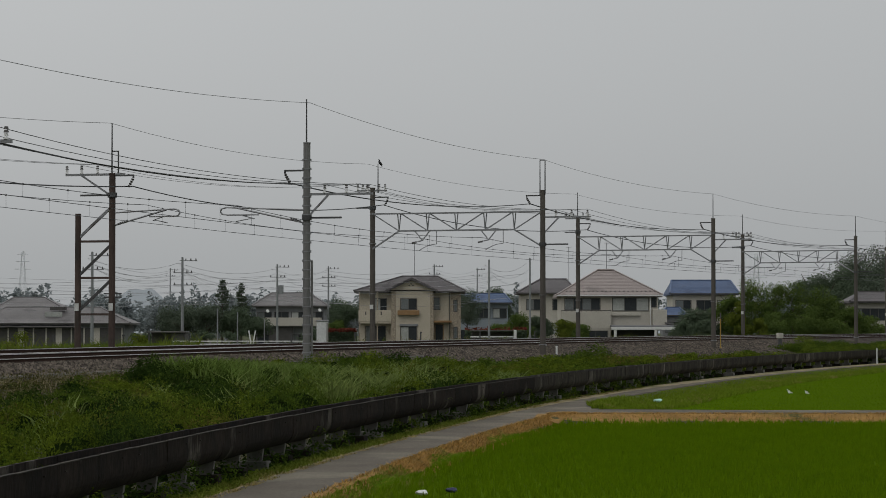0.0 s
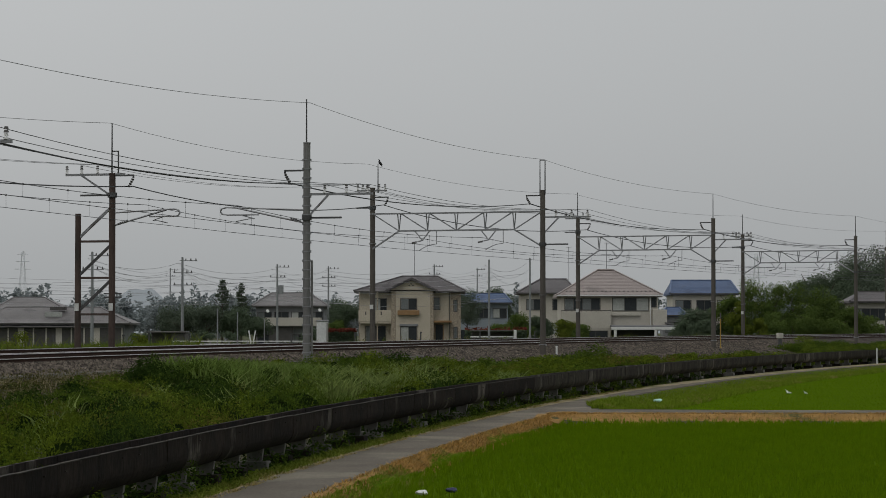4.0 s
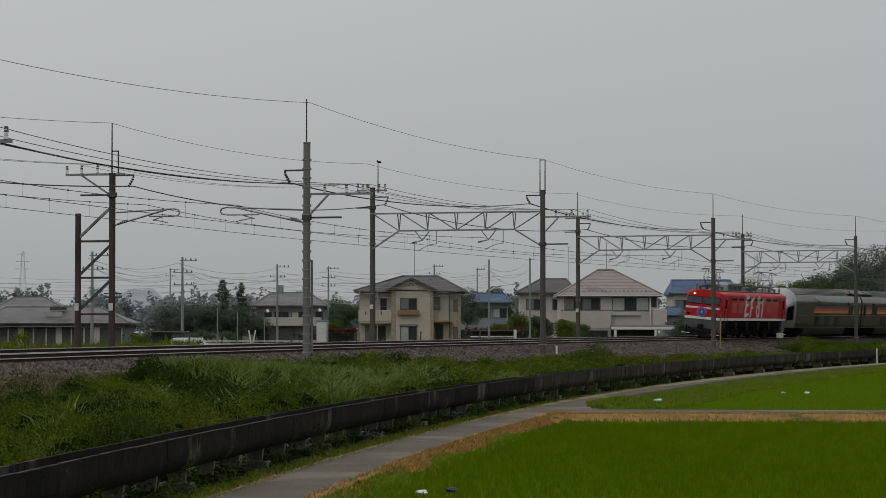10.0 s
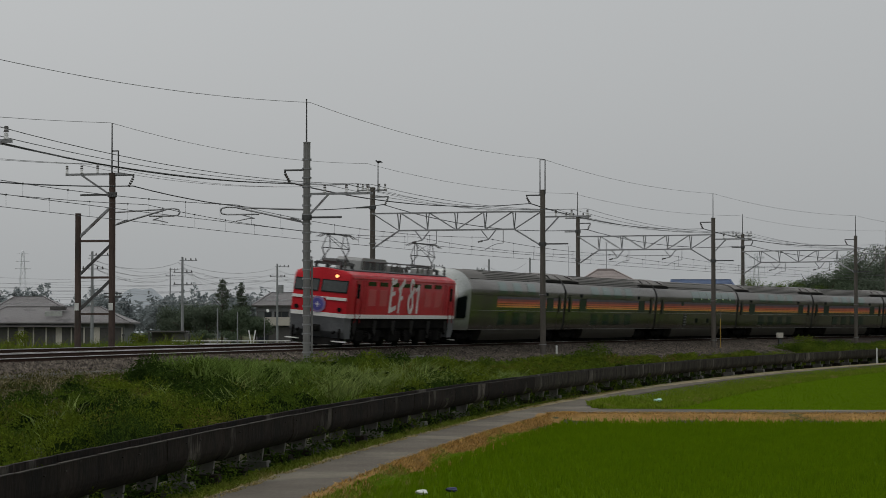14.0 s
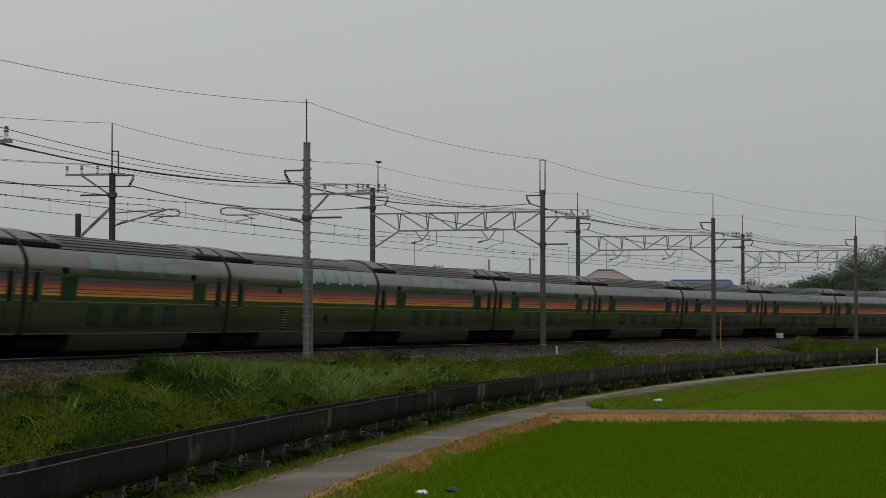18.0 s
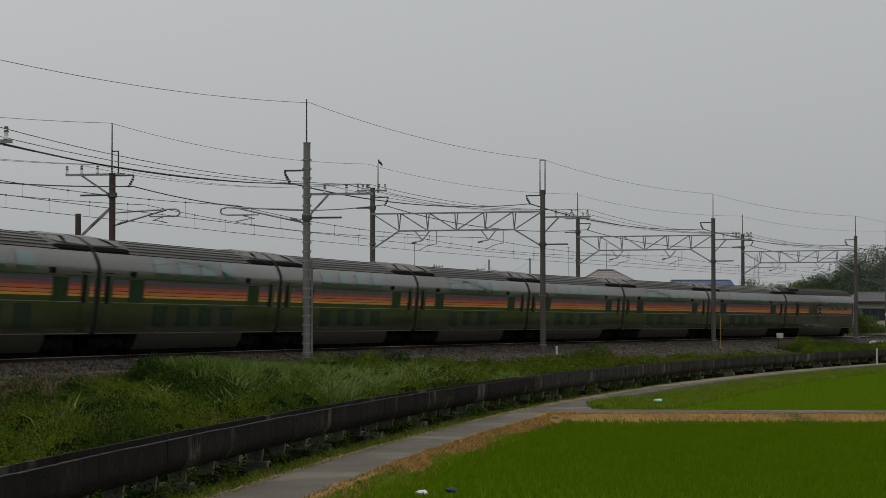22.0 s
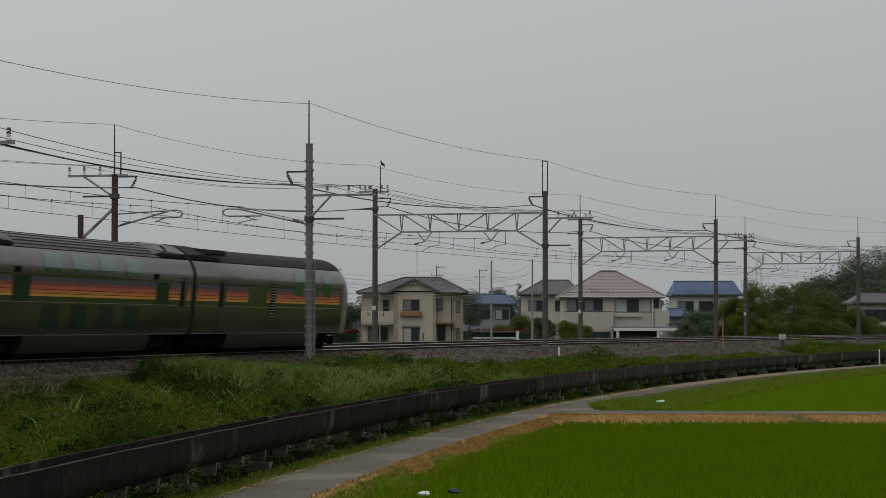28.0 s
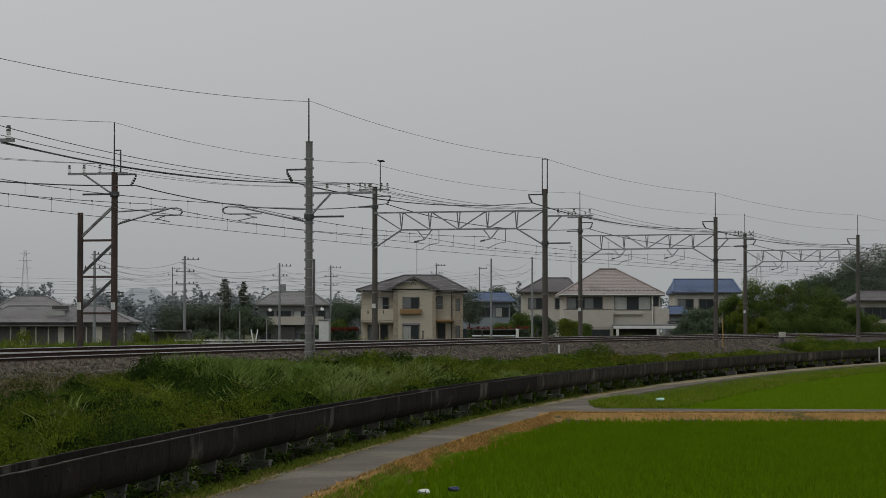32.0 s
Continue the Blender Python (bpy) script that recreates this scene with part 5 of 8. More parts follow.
    part("underframe", bm, GRIME, e)
    return e


TRAIN = [(locomotive(), 9.3)]
first_car, dining, last_car, sleeper = coach("first"), coach("dining"), coach("last"), coach("sleeper")
back = 18.6 + 10.21
for i in range(12):
    if i == 0:
        veh = first_car
    elif i == 2:
        veh = dining
    elif i == 11:
        veh = last_car
    elif i == 1:
        veh = sleeper
    else:
        veh = copy_thing(sleeper, Matrix())
    TRAIN.append((veh, back + 20.4 * i))

# ---- houses beyond the railway ----
def roofmat(name, a, b):
    return surf(name, a, b, 0.8, 9, 0.7, c=tuple(v * 0.75 for v in a), wear=0.04)


BEIGE = surf("beige_render", (0.42, 0.375, 0.295), (0.48, 0.43, 0.345), 0.5, 12, 0.9, c=(0.42, 0.37, 0.29), wear=0.03)
TILEWALL = surf("wall_tile", (0.22, 0.18, 0.135), (0.38, 0.33, 0.26), 7.0, 14, 0.85, grain=0.6)
CREAM = surf("cream_render", (0.4, 0.375, 0.325), (0.46, 0.435, 0.38), 0.5, 12, 0.9, c=(0.4, 0.38, 0.33), wear=0.03)
GREYWALL = surf("grey_render", (0.18, 0.185, 0.19), (0.235, 0.24, 0.245), 0.5, 12, 0.9)
PALEWALL = surf("pale_blue_wall", (0.18, 0.205, 0.225), (0.23, 0.26, 0.28), 0.5, 12, 0.9)
SLATE = roofmat("slate_roof", (0.07, 0.064, 0.066), (0.11, 0.1, 0.102))
GREYROOF = roofmat("grey_tile_roof", (0.115, 0.109, 0.108), (0.165, 0.157, 0.155))
PINKROOF = roofmat("pink_brown_roof", (0.215, 0.182, 0.17), (0.265, 0.228, 0.214))
BLUEROOF = roofmat("blue_tile_roof", (0.045, 0.07, 0.135), (0.075, 0.11, 0.19))
TRIM = surf("dark_window_frame", (0.05, 0.048, 0.045), (0.08, 0.076, 0.07), 3, 20, 0.6)
WHITETRIM = surf("white_trim", (0.6, 0.6, 0.58), (0.68, 0.68, 0.66), 1, 12, 0.6)
BROWNTRIM = surf("brown_trim", (0.22, 0.13, 0.06), (0.28, 0.17, 0.08), 2, 12, 0.7)
PANE = glass("house_glass", (0.12, 0.13, 0.13), 0.05)
DARKPANE = glass("dark_house_glass", (0.03, 0.034, 0.036), 0.05)
CURTAIN = glass("curtained_glass", (0.28, 0.29, 0.27), 0.1)


def wall_block(e, x0, x1, y0, y1, z0, z1, material, name="wall", label=""):
    bm = bmesh.new()
    block(bm, x0, x1, y0, y1, z0, z1, None, 0.02)
    return part(name, bm, material, e, label)


def hip_roof(e, x0, x1, y0, y1, ze, zr, rx0, rx1, material, th=0.22, label=""):
    """A hipped roof with an eave slab, ridge tiles and a course of tiles per row."""
    ym = (y0 + y1) / 2
    bm = bmesh.new()
    lo = [bm.verts.new(v) for v in ((x0, y0, ze - th), (x1, y0, ze - th), (x1, y1, ze - th), (x0, y1, ze - th))]
    up = [bm.verts.new(v) for v in ((x0, y0, ze), (x1, y0, ze), (x1, y1, ze), (x0, y1, ze))]
    r = [bm.verts.new((rx0, ym, zr)), bm.verts.new((rx1, ym, zr))]
    bm.faces.new(lo[::-1])
    for k in range(4):
        bm.faces.new((lo[k], lo[(k + 1) % 4], up[(k + 1) % 4], up[k]))
    bm.faces.new((up[0], up[1], r[1], r[0]))
    bm.faces.new((up[2], up[3], r[0], r[1]))
    bm.faces.new((up[1], up[2], r[1]))
    bm.faces.new((up[3], up[0], r[0]))
    roof = part("roof", bm, material, e, label)
    n = max(4, int(math.hypot(zr - ze, ym - y0) / 0.32))
    for i in range(1, n):
        bm = bmesh.new()
        u = i / n
        a, b = Vector((x0, y0, ze)).lerp(Vector((rx0, ym, zr)), u), Vector((x1, y0, ze)).lerp(Vector((rx1, ym, zr)), u)
        bar(bm, a + Vector((0, -0.004, 0.0)), b + Vector((0, -0.004, 0.0)), 0.035, 0.025)
        part("tile_course", bm, material, roof)
    bm = bmesh.new()
    for p, q in (((rx0, ym, zr), (rx1, ym, zr)), ((x0, y0, ze), (rx0, ym, zr)), ((x1, y0, ze), (rx1, ym, zr))):
        bar(bm, p, q, 0.2, 0.16)
    part("ridge_tile", bm, material, roof)
    bm = bmesh.new()
    bar(bm, (x0, y0 - 0.06, ze - 0.1), (x1, y0 - 0.06, ze - 0.1), 0.12, 0.14)
    part("gutter", bm, TRIM if material is not PINKROOF else WHITETRIM, roof)
    return roof


def gable_front(e, x0, x1, y0, y1, ze, za, material, wall):
    xm = (x0 + x1) / 2
    bm = bmesh.new()
    prism(bm, [(x0 + 0.35, ze), (x1 - 0.35, ze), (xm, za - 0.28)], y0 + 0.4, y1)
    part("gable_wall", bm, wall, e)
    roof = None
    for a, b in ((x0, xm), (x1, xm)):
        bm = bmesh.new()
        prism(bm, [(a, ze - 0.28), (a, ze - 0.05), (b, za), (b, za - 0.24)], y0, y1)
        roof = part("gable_roof", bm, material, e)
        bm = bmesh.new()
        for k in range(int(abs(b - a) / 0.3)):
            u = (k + 0.5) / int(abs(b - a) / 0.3)
            x, z = a + (b - a) * u, ze - 0.05 + (za - ze + 0.05) * u
            rod(bm, (x, y0 - 0.03, z + 0.02), (x, y0 + 0.2, z + 0.02), 0.07, seg=6)
        part("verge_tile", bm, material, roof)


def window(e, x0, x1, z0, z1, y, glassm=PANE, sash=2, frame_m=TRIM, sill=False, shutter=False):
    bm = bmesh.new()
    t = 0.07
    for a, b, c, d in ((x0 - t, x1 + t, z1, z1 + t), (x0 - t, x1 + t, z0 - t, z0), (x0 - t, x0, z0, z1), (x1, x1 + t, z0, z1)):
        block(bm, a, b, y - 0.06, y + 0.05, c, d)
    for k in range(1, sash):
        xm = x0 + (x1 - x0) * k / sash
        block(bm, xm - 0.03, xm + 0.03, y - 0.045, y + 0.05, z0, z1)
    w = part("window", bm, frame_m, e)
    for k in range(sash):
        bm = bmesh.new()
        a, b = x0 + (x1 - x0) * k / sash, x0 + (x1 - x0) * (k + 1) / sash
        block(bm, a + 0.02, b - 0.02, y - 0.02 - 0.012 * (k % 2), y + 0.05, z0, z1)
        part("pane", bm, glassm if k % 2 == 0 else DARKPANE, w)
    if sill:
        bm = bmesh.new()
        block(bm, x0 - 0.35, x1 + 0.3, y - 0.45, y, z0 - 0.62, z0 - 0.12, None, 0.03)
        part("window_box", bm, BROWNTRIM, w, "brown window box")
    if shutter:
        bm = bmesh.new()
        block(bm, x0 - 0.15, x1 + 0.15, y - 0.14, y, z1 + 0.07, z1 + 0.3, None, 0.02)
        part("shutter_box", bm, GREYWALL, w)
    return w


def antenna(x, y, z0, z1, w=0.8):
    e = thing("tv_antenna", pose(x, y, z0), "thin grey roof television antenna on a mast", "antenna", "roof antennas")
    bm = bmesh.new()
    rod(bm, (0, 0, -0.3), (0, 0, z1 - z0), 0.03, seg=6)
    part("mast", bm, GALV, e)
    bm = bmesh.new()
    bar(bm, (-w / 2, 0, z1 - z0 - 0.05), (w / 2, 0, z1 - z0 - 0.05), 0.035)
    for k in range(6):
        x_ = -w / 2 + w * k / 5
        bar(bm, (x_, -0.3, z1 - z0 - 0.05), (x_, 0.3, z1 - z0 - 0.05), 0.025)
    part("aerial", bm, GALV, e)


def house_beige():
    e = thing("house", pose(-3.4, 262, 0.35), "two-storey beige house with dark roof, front gable and balcony", "house", "houses")
    z = lambda v: v - 0.35
    fy = -4.0
    wall_block(e, -5.35, 5.2, fy + 1.2, fy + 9, 0, z(6.5), BEIGE)
    wall_block(e, -1.95, 2.1, fy, fy + 3, 0, z(6.5), BEIGE, label="projecting beige front bay")
    for x in (-1.95, 2.1):
        wall_block(e, x - 0.02, x + 0.45 if x < 0 else x + 0.32, fy - 0.04, fy + 0.3, 0, z(6.5), TILEWALL, "tile_column", "tan tiled column")
    wall_block(e, 4.2, 5.25, fy + 1.1, fy + 1.5, 0, z(6.5), TILEWALL, "tile_column", "tan tiled column")
    hip_roof(e, -5.85, 5.75, fy + 0.6, fy + 9.5, z(6.52), z(8.1), -0.9, 2.8, SLATE, label="dark grey-brown tiled hip roof")
    gable_front(e, -2.6, 2.9, fy - 0.6, fy + 5, z(6.6), z(7.85), SLATE, BEIGE)
    bm = bmesh.new()
    for k in range(3):
        rod(bm, (0.1 + 0.2 * (k - 1), fy - 0.25, z(7.05) + (0.16 if k == 1 else 0)), (0.1 + 0.2 * (k - 1), fy - 0.05, z(7.05) + (0.16 if k == 1 else 0)), 0.08, seg=8)
    part("gable_vent", bm, TRIM, e)
    window(e, -0.95, 0.65, z(4.6), z(5.65), fy, sill=True)
    window(e, -0.95, 0.65, z(1.2), z(2.75), fy, CURTAIN, shutter=True)
    window(e, 2.45, 3.05, z(4.6), z(5.75), fy + 1.2, sash=1)
    window(e, 4.55, 4.85, z(4.4), z(5.5), fy + 1.1, sash=1)
    window(e, 4.55, 4.85, z(1.6), z(2.7), fy + 1.1, sash=1)
    window(e, -3.7, -2.5, z(4.5), z(5.65), fy + 1.2, CURTAIN)
    window(e, -4.6, -2.6, z(1.2), z(2.8), fy + 1.2)
    # balcony
    wall_block(e, -5.35, -1.95, fy + 0.1, fy + 1.2, z(3.1), z(3.3), BEIGE, "balcony_floor")
    wall_block(e, -5.35, -1.95, fy + 0.05, fy + 0.2, z(3.3), z(4.5), BEIGE, "balcony_wall", "beige balcony front")
    for x in (-4.6, -3.0):
        wall_block(e, x - 0.06, x + 0.06, fy + 0.02, fy + 0.1, z(4.0), z(4.35), TRIM, "balcony_slot")
    for x in (-5.25, -3.4):
        wall_block(e, x - 0.07, x + 0.07, fy + 0.1, fy + 0.25, 0, z(6.4), TILEWALL, "porch_post")
    # porch at the side
    bm = bmesh.new()
    block(bm, 2.1, 4.3, fy + 0.1, fy + 1.3, z(3.2), z(3.42), None, 0.02)
    part("porch_roof", bm, BROWNTRIM, e, "brown porch canopy")
    window(e, 2.6, 3.4, z(0.9), z(3.0), fy + 1.2, DARKPANE, 1, BROWNTRIM)
    bm = bmesh.new()
    rod(bm, (4.05, fy + 1.05, 0), (4.05, fy + 1.05, z(6.4)), 0.045, seg=8)
    part("downpipe", bm, TRIM, e)
    antenna(-3.0, 263, 8.0, 11.6, 0.6)


def house_pink():
    e = thing("house", pose(17.6, 270, 0.35), "two-storey cream house with pink-brown pyramid roof and balconies", "house", "houses")
    z = lambda v: v - 0.35
    fy = -4.5
    wall_block(e, -5.0, 5.3, fy, fy + 9, 0, z(6.2), CREAM)
    hip_roof(e, -5.45, 5.75, fy - 0.5, fy + 9.5, z(6.2), z(8.95), -0.75, 0.75, PINKROOF, 0.28, "pink-brown shingled hip roof with white gutter")
    bm = bmesh.new()
    block(bm, -0.95, 0.95, -0.25, 0.25, z(8.85), z(9.0), None, 0.05)
    part("ridge_cap", bm, PINKROOF, e)
    bm = bmesh.new()
    for k in range(22):
        block(bm, -5.0 + k * 0.47, -4.8 + k * 0.47, fy + 0.05, fy + 0.25, z(6.52), z(6.6))
    part("snow_stop", bm, TRIM, e)
    window(e, -4.6, -0.9, z(4.6), z(5.75), fy, PANE, 4)
    window(e, 0.5, 4.25, z(4.5), z(5.8), fy, CURTAIN, 3)
    wall_block(e, 0.4, 3.4, fy - 0.3, fy, z(3.95), z(4.3), CREAM, "window_ledge")
    # left balcony over the ground floor
    wall_block(e, -5.05, 0.2, fy - 1.3, fy, z(2.55), z(4.35), CREAM, "balcony_wall", "cream balcony front")
    bm = bmesh.new()
    bar(bm, (-5.05, fy - 1.3, z(4.5)), (0.2, fy - 1.3, z(4.5)), 0.07)
    for k in range(11):
        bar(bm, (-5.0 + 0.52 * k, fy - 1.3, z(4.35)), (-5.0 + 0.52 * k, fy - 1.3, z(4.5)), 0.04)
    part("balcony_rail", bm, TRIM, e)
    wall_block(e, 4.7, 6.2, fy - 0.8, fy + 3, z(2.9), z(4.6), CREAM, "balcony_wall", "small cream balcony")
    window(e, 4.6, 5.1, z(4.9), z(5.8), fy, DARKPANE, 1)
    window(e, -2.6, -0.2, z(1.2), z(2.3), fy - 1.3, DARKPANE, 2)
    wall_block(e, -5.05, 0.2, fy - 1.25, fy, 0, z(2.55), CREAM)
    bm = bmesh.new()
    rod(bm, (4.5, fy - 0.1, z(2.6)), (4.5, fy - 0.1, z(6.1)), 0.05, seg=8)
    part("downpipe", bm, WHITETRIM, e)
    # carport and veranda
    bm = bmesh.new()
    block(bm, 0.1, 8.4, fy - 3.2, fy, z(2.75), z(2.92), None, 0.03)
    part("carport_roof", bm, GREYWALL, e, "flat grey carport roof")
    wall_block(e, 0.1, 8.4, fy - 3.25, fy - 3.1, z(2.45), z(2.75), WHITETRIM, "carport_beam", "white carport beam")
    for x in (0.55, 4.8, 8.15):
        wall_block(e, x - 0.14, x + 0.14, fy - 3.2, fy - 2.95, 0, z(2.45), WHITETRIM, "carport_post", "white carport post")
    wall_block(e, 0.4, 5.2, fy - 0.06, fy, 0, z(2.4), TRIM, "dark_opening")
    wall_block(e, 8.0, 9.2, fy - 2.5, fy + 2, 0, z(2.4), CREAM, "annex")
    bm = bmesh.new()
    prism(bm, [(6.0, z(3.1)), (6.0, z(3.25)), (9.7, z(2.55)), (9.7, z(2.4))], fy - 2.7, fy + 2.3)
    part("annex_roof", bm, GREYROOF, e)
    antenna(17.8, 271, 9.2, 11.9, 0.5)


def simple_house(x, y, w, d, z0, ze, zr, r0, r1, wall, roofm, label, floors=1, rz=0, wins=3, over=0.5):
    e = thing("house", pose(x, y, z0, 0, 0, rz), label, "house", "houses")
    wall_block(e, -w / 2, w / 2, -d / 2, d / 2, 0, ze - z0, wall)
    hip_roof(e, -w / 2 - over, w / 2 + over, -d / 2 - over, d / 2 + over, ze - z0, zr - z0, r0, r1, roofm)
    for f in range(floors):
        zz = ze - z0 - 2.0 - 2.8 * f
        for k in range(wins):
            xx = -w / 2 + w * (k + 0.5) / wins
            window(e, xx - 0.85, xx + 0.85, zz, zz + 1.15, -d / 2, (PANE, DARKPANE, CURTAIN)[(k + f) % 3], 2)
    return e


def houses():
    house_beige()
    house_pink()
    # dark-roofed house behind the pink-roofed one
    e = simple_house(12.2, 296, 6.2, 8, 0.35, 6.75, 8.4, -0.6, 2.4, CREAM, SLATE, "cream two-storey house with dark grey tiled roof", 2, 0, 2)
    antenna(14.9, 295, 8.4, 12.2, 0.6)
    # blue-roofed houses
    e = simple_house(5.3, 330, 6.4, 7, 0.35, 5.9, 7.1, -2.8, 2.8, PALEWALL, BLUEROOF, "pale two-storey house with blue tiled roof", 2, 0, 3)
    e = simple_house(30.0, 290, 7.2, 8, 0.35, 6.6, 8.15, -3.4, 3.4, CREAM, BLUEROOF, "two-storey house with bright blue tiled roof", 2, 0, 3, 0.35)
    e = simple_house(26.0, 283, 2.4, 4, 0.35, 4.1, 4.95, -0.6, 0.8, GREYWALL, BLUEROOF, "low outbuilding with blue roof", 1, 0, 1, 0.3)
    # grey two-storey house
    e = simple_house(-18.9, 312, 8.4, 8, 0.35, 5.35, 6.95, -2.6, 2.2, GREYWALL, GREYROOF, "grey two-storey house with balcony and grey roof", 2, 0, 4)
    wall_block(e, -3.2, 3.9, -5.1, -4.0, 2.45, 3.5, CREAM, "balcony_wall", "pale balcony front")
    wall_block(e, -2.6, 0.4, -4.6, -4.02, 0, 2.3, TRIM, "dark_opening")
    # long low farmhouse with grey tiles
    e = simple_house(-44.5, 288, 16.5, 8, 0.35, 3.2, 5.0, -6.0, 4.9, GREYWALL, GREYROOF, "long single-storey farmhouse with grey tiled roof", 1, 0, 7, 0.7)
    bm = bmesh.new()
    block(bm, -1.0, 1.0, -3.4, -3.25, 3.55, 4.1, Matrix.Rotation(0, 4, "X"), 0.02)
    part("roof_panel", bm, CURTAIN, e, "pale roof panel")
    bm = bmesh.new()
    block(bm, -0.6, 1.2, -2.2, -1.2, 4.3, 4.75, None, 0.03)
    part("water_heater", bm, TRIM, e, "dark roof water heater")
    # Eave shade painted as a dark strip along the wall, no opening behind.
    wall_block(e, -8.1, 8.1, -4.12, -4.0, 0.15, 2.25, TRIM, "veranda_opening", "dark strip on the wall, painted as the eave's shade")
    for k in range(12):
        x = -7.9 + 1.44 * k
        wall_block(e, x - (0.35 if k % 3 == 0 else 0.08), x + (0.35 if k % 3 == 0 else 0.08), -4.2, -4.1, 0, 2.3, CREAM, "wall_panel", "pale wall panel")
    bm = bmesh.new()
    prism(bm, [(-8.6, 2.35), (-8.6, 2.5), (3.0, 2.5), (3.0, 2.35)], -5.0, -4.0)
    part("lower_eave", bm, GREYROOF, e, "low grey eave over the dark strip")
    e = simple_house(-49.5, 302, 7.5, 7, 0.35, 4.9, 6.3, -2.5, 1.2, GREYWALL, GREYROOF, "farmhouse wing with grey tiled roof", 1, 0, 2)
    # grey-roofed house at the right
    e = simple_house(46.3, 268, 5.2, 6, 0.35, 5.5, 6.5, -1.6, 1.8, CREAM, SLATE, "pale house with dark roof behind trees", 2, 0, 3)
    e = simple_house(-24.0, 420, 9, 8, 0.35, 5.6, 7.2, -3, 3, GREYWALL, GREYROOF, "grey house far behind the trees", 2, 0, 3)
    # dark open shed
    sh = thing("open_shed", pose(-23.6, 215, 0.35), "dark open-sided shed with a flat roof", "shed")
    wall_block(sh, -1.8, 1.6, -1.5, 1.5, 1.95, 2.08, TRIM, "roof_slab")
    for x in (-1.6, -0.2, 1.45):
        wall_block(sh, x - 0.06, x + 0.06, -1.4, -1.28, 0, 1.95, TRIM, "post")
    wall_block(sh, -1.7, 1.5, 1.3, 1.4, 0, 1.95, TRIM, "back_wall")
    wall_block(sh, 0.3, 1.5, -1.2, 1.3, 0, 1.9, TRIM, "store_wall")
    # white rack beside the hedge
    rk = thing("open_shelter", pose(4.7, 235, 0.35), "low dark shelter with white edges beside the hedge", "shelter")
    wall_block(rk, -2.1, 2.1, -1.2, 1.2, 2.05, 2.12, TRIM, "roof_slab")
    wall_block(rk, 1.95, 2.2, -1.25, 1.2, 0, 2.15, WHITETRIM, "end_post", "white end post")
    wall_block(rk, -2.15, 2.0, -1.3, -1.22, 1.45, 1.55, WHITETRIM, "rail")
    wall_block(rk, -2.15, 2.0, -1.3, -1.22, 1.2, 1.28, WHITETRIM, "rail")
    wall_block(rk, -2.0, 1.9, 1.0, 1.1, 0, 2.0, TRIM, "back_wall")


houses()


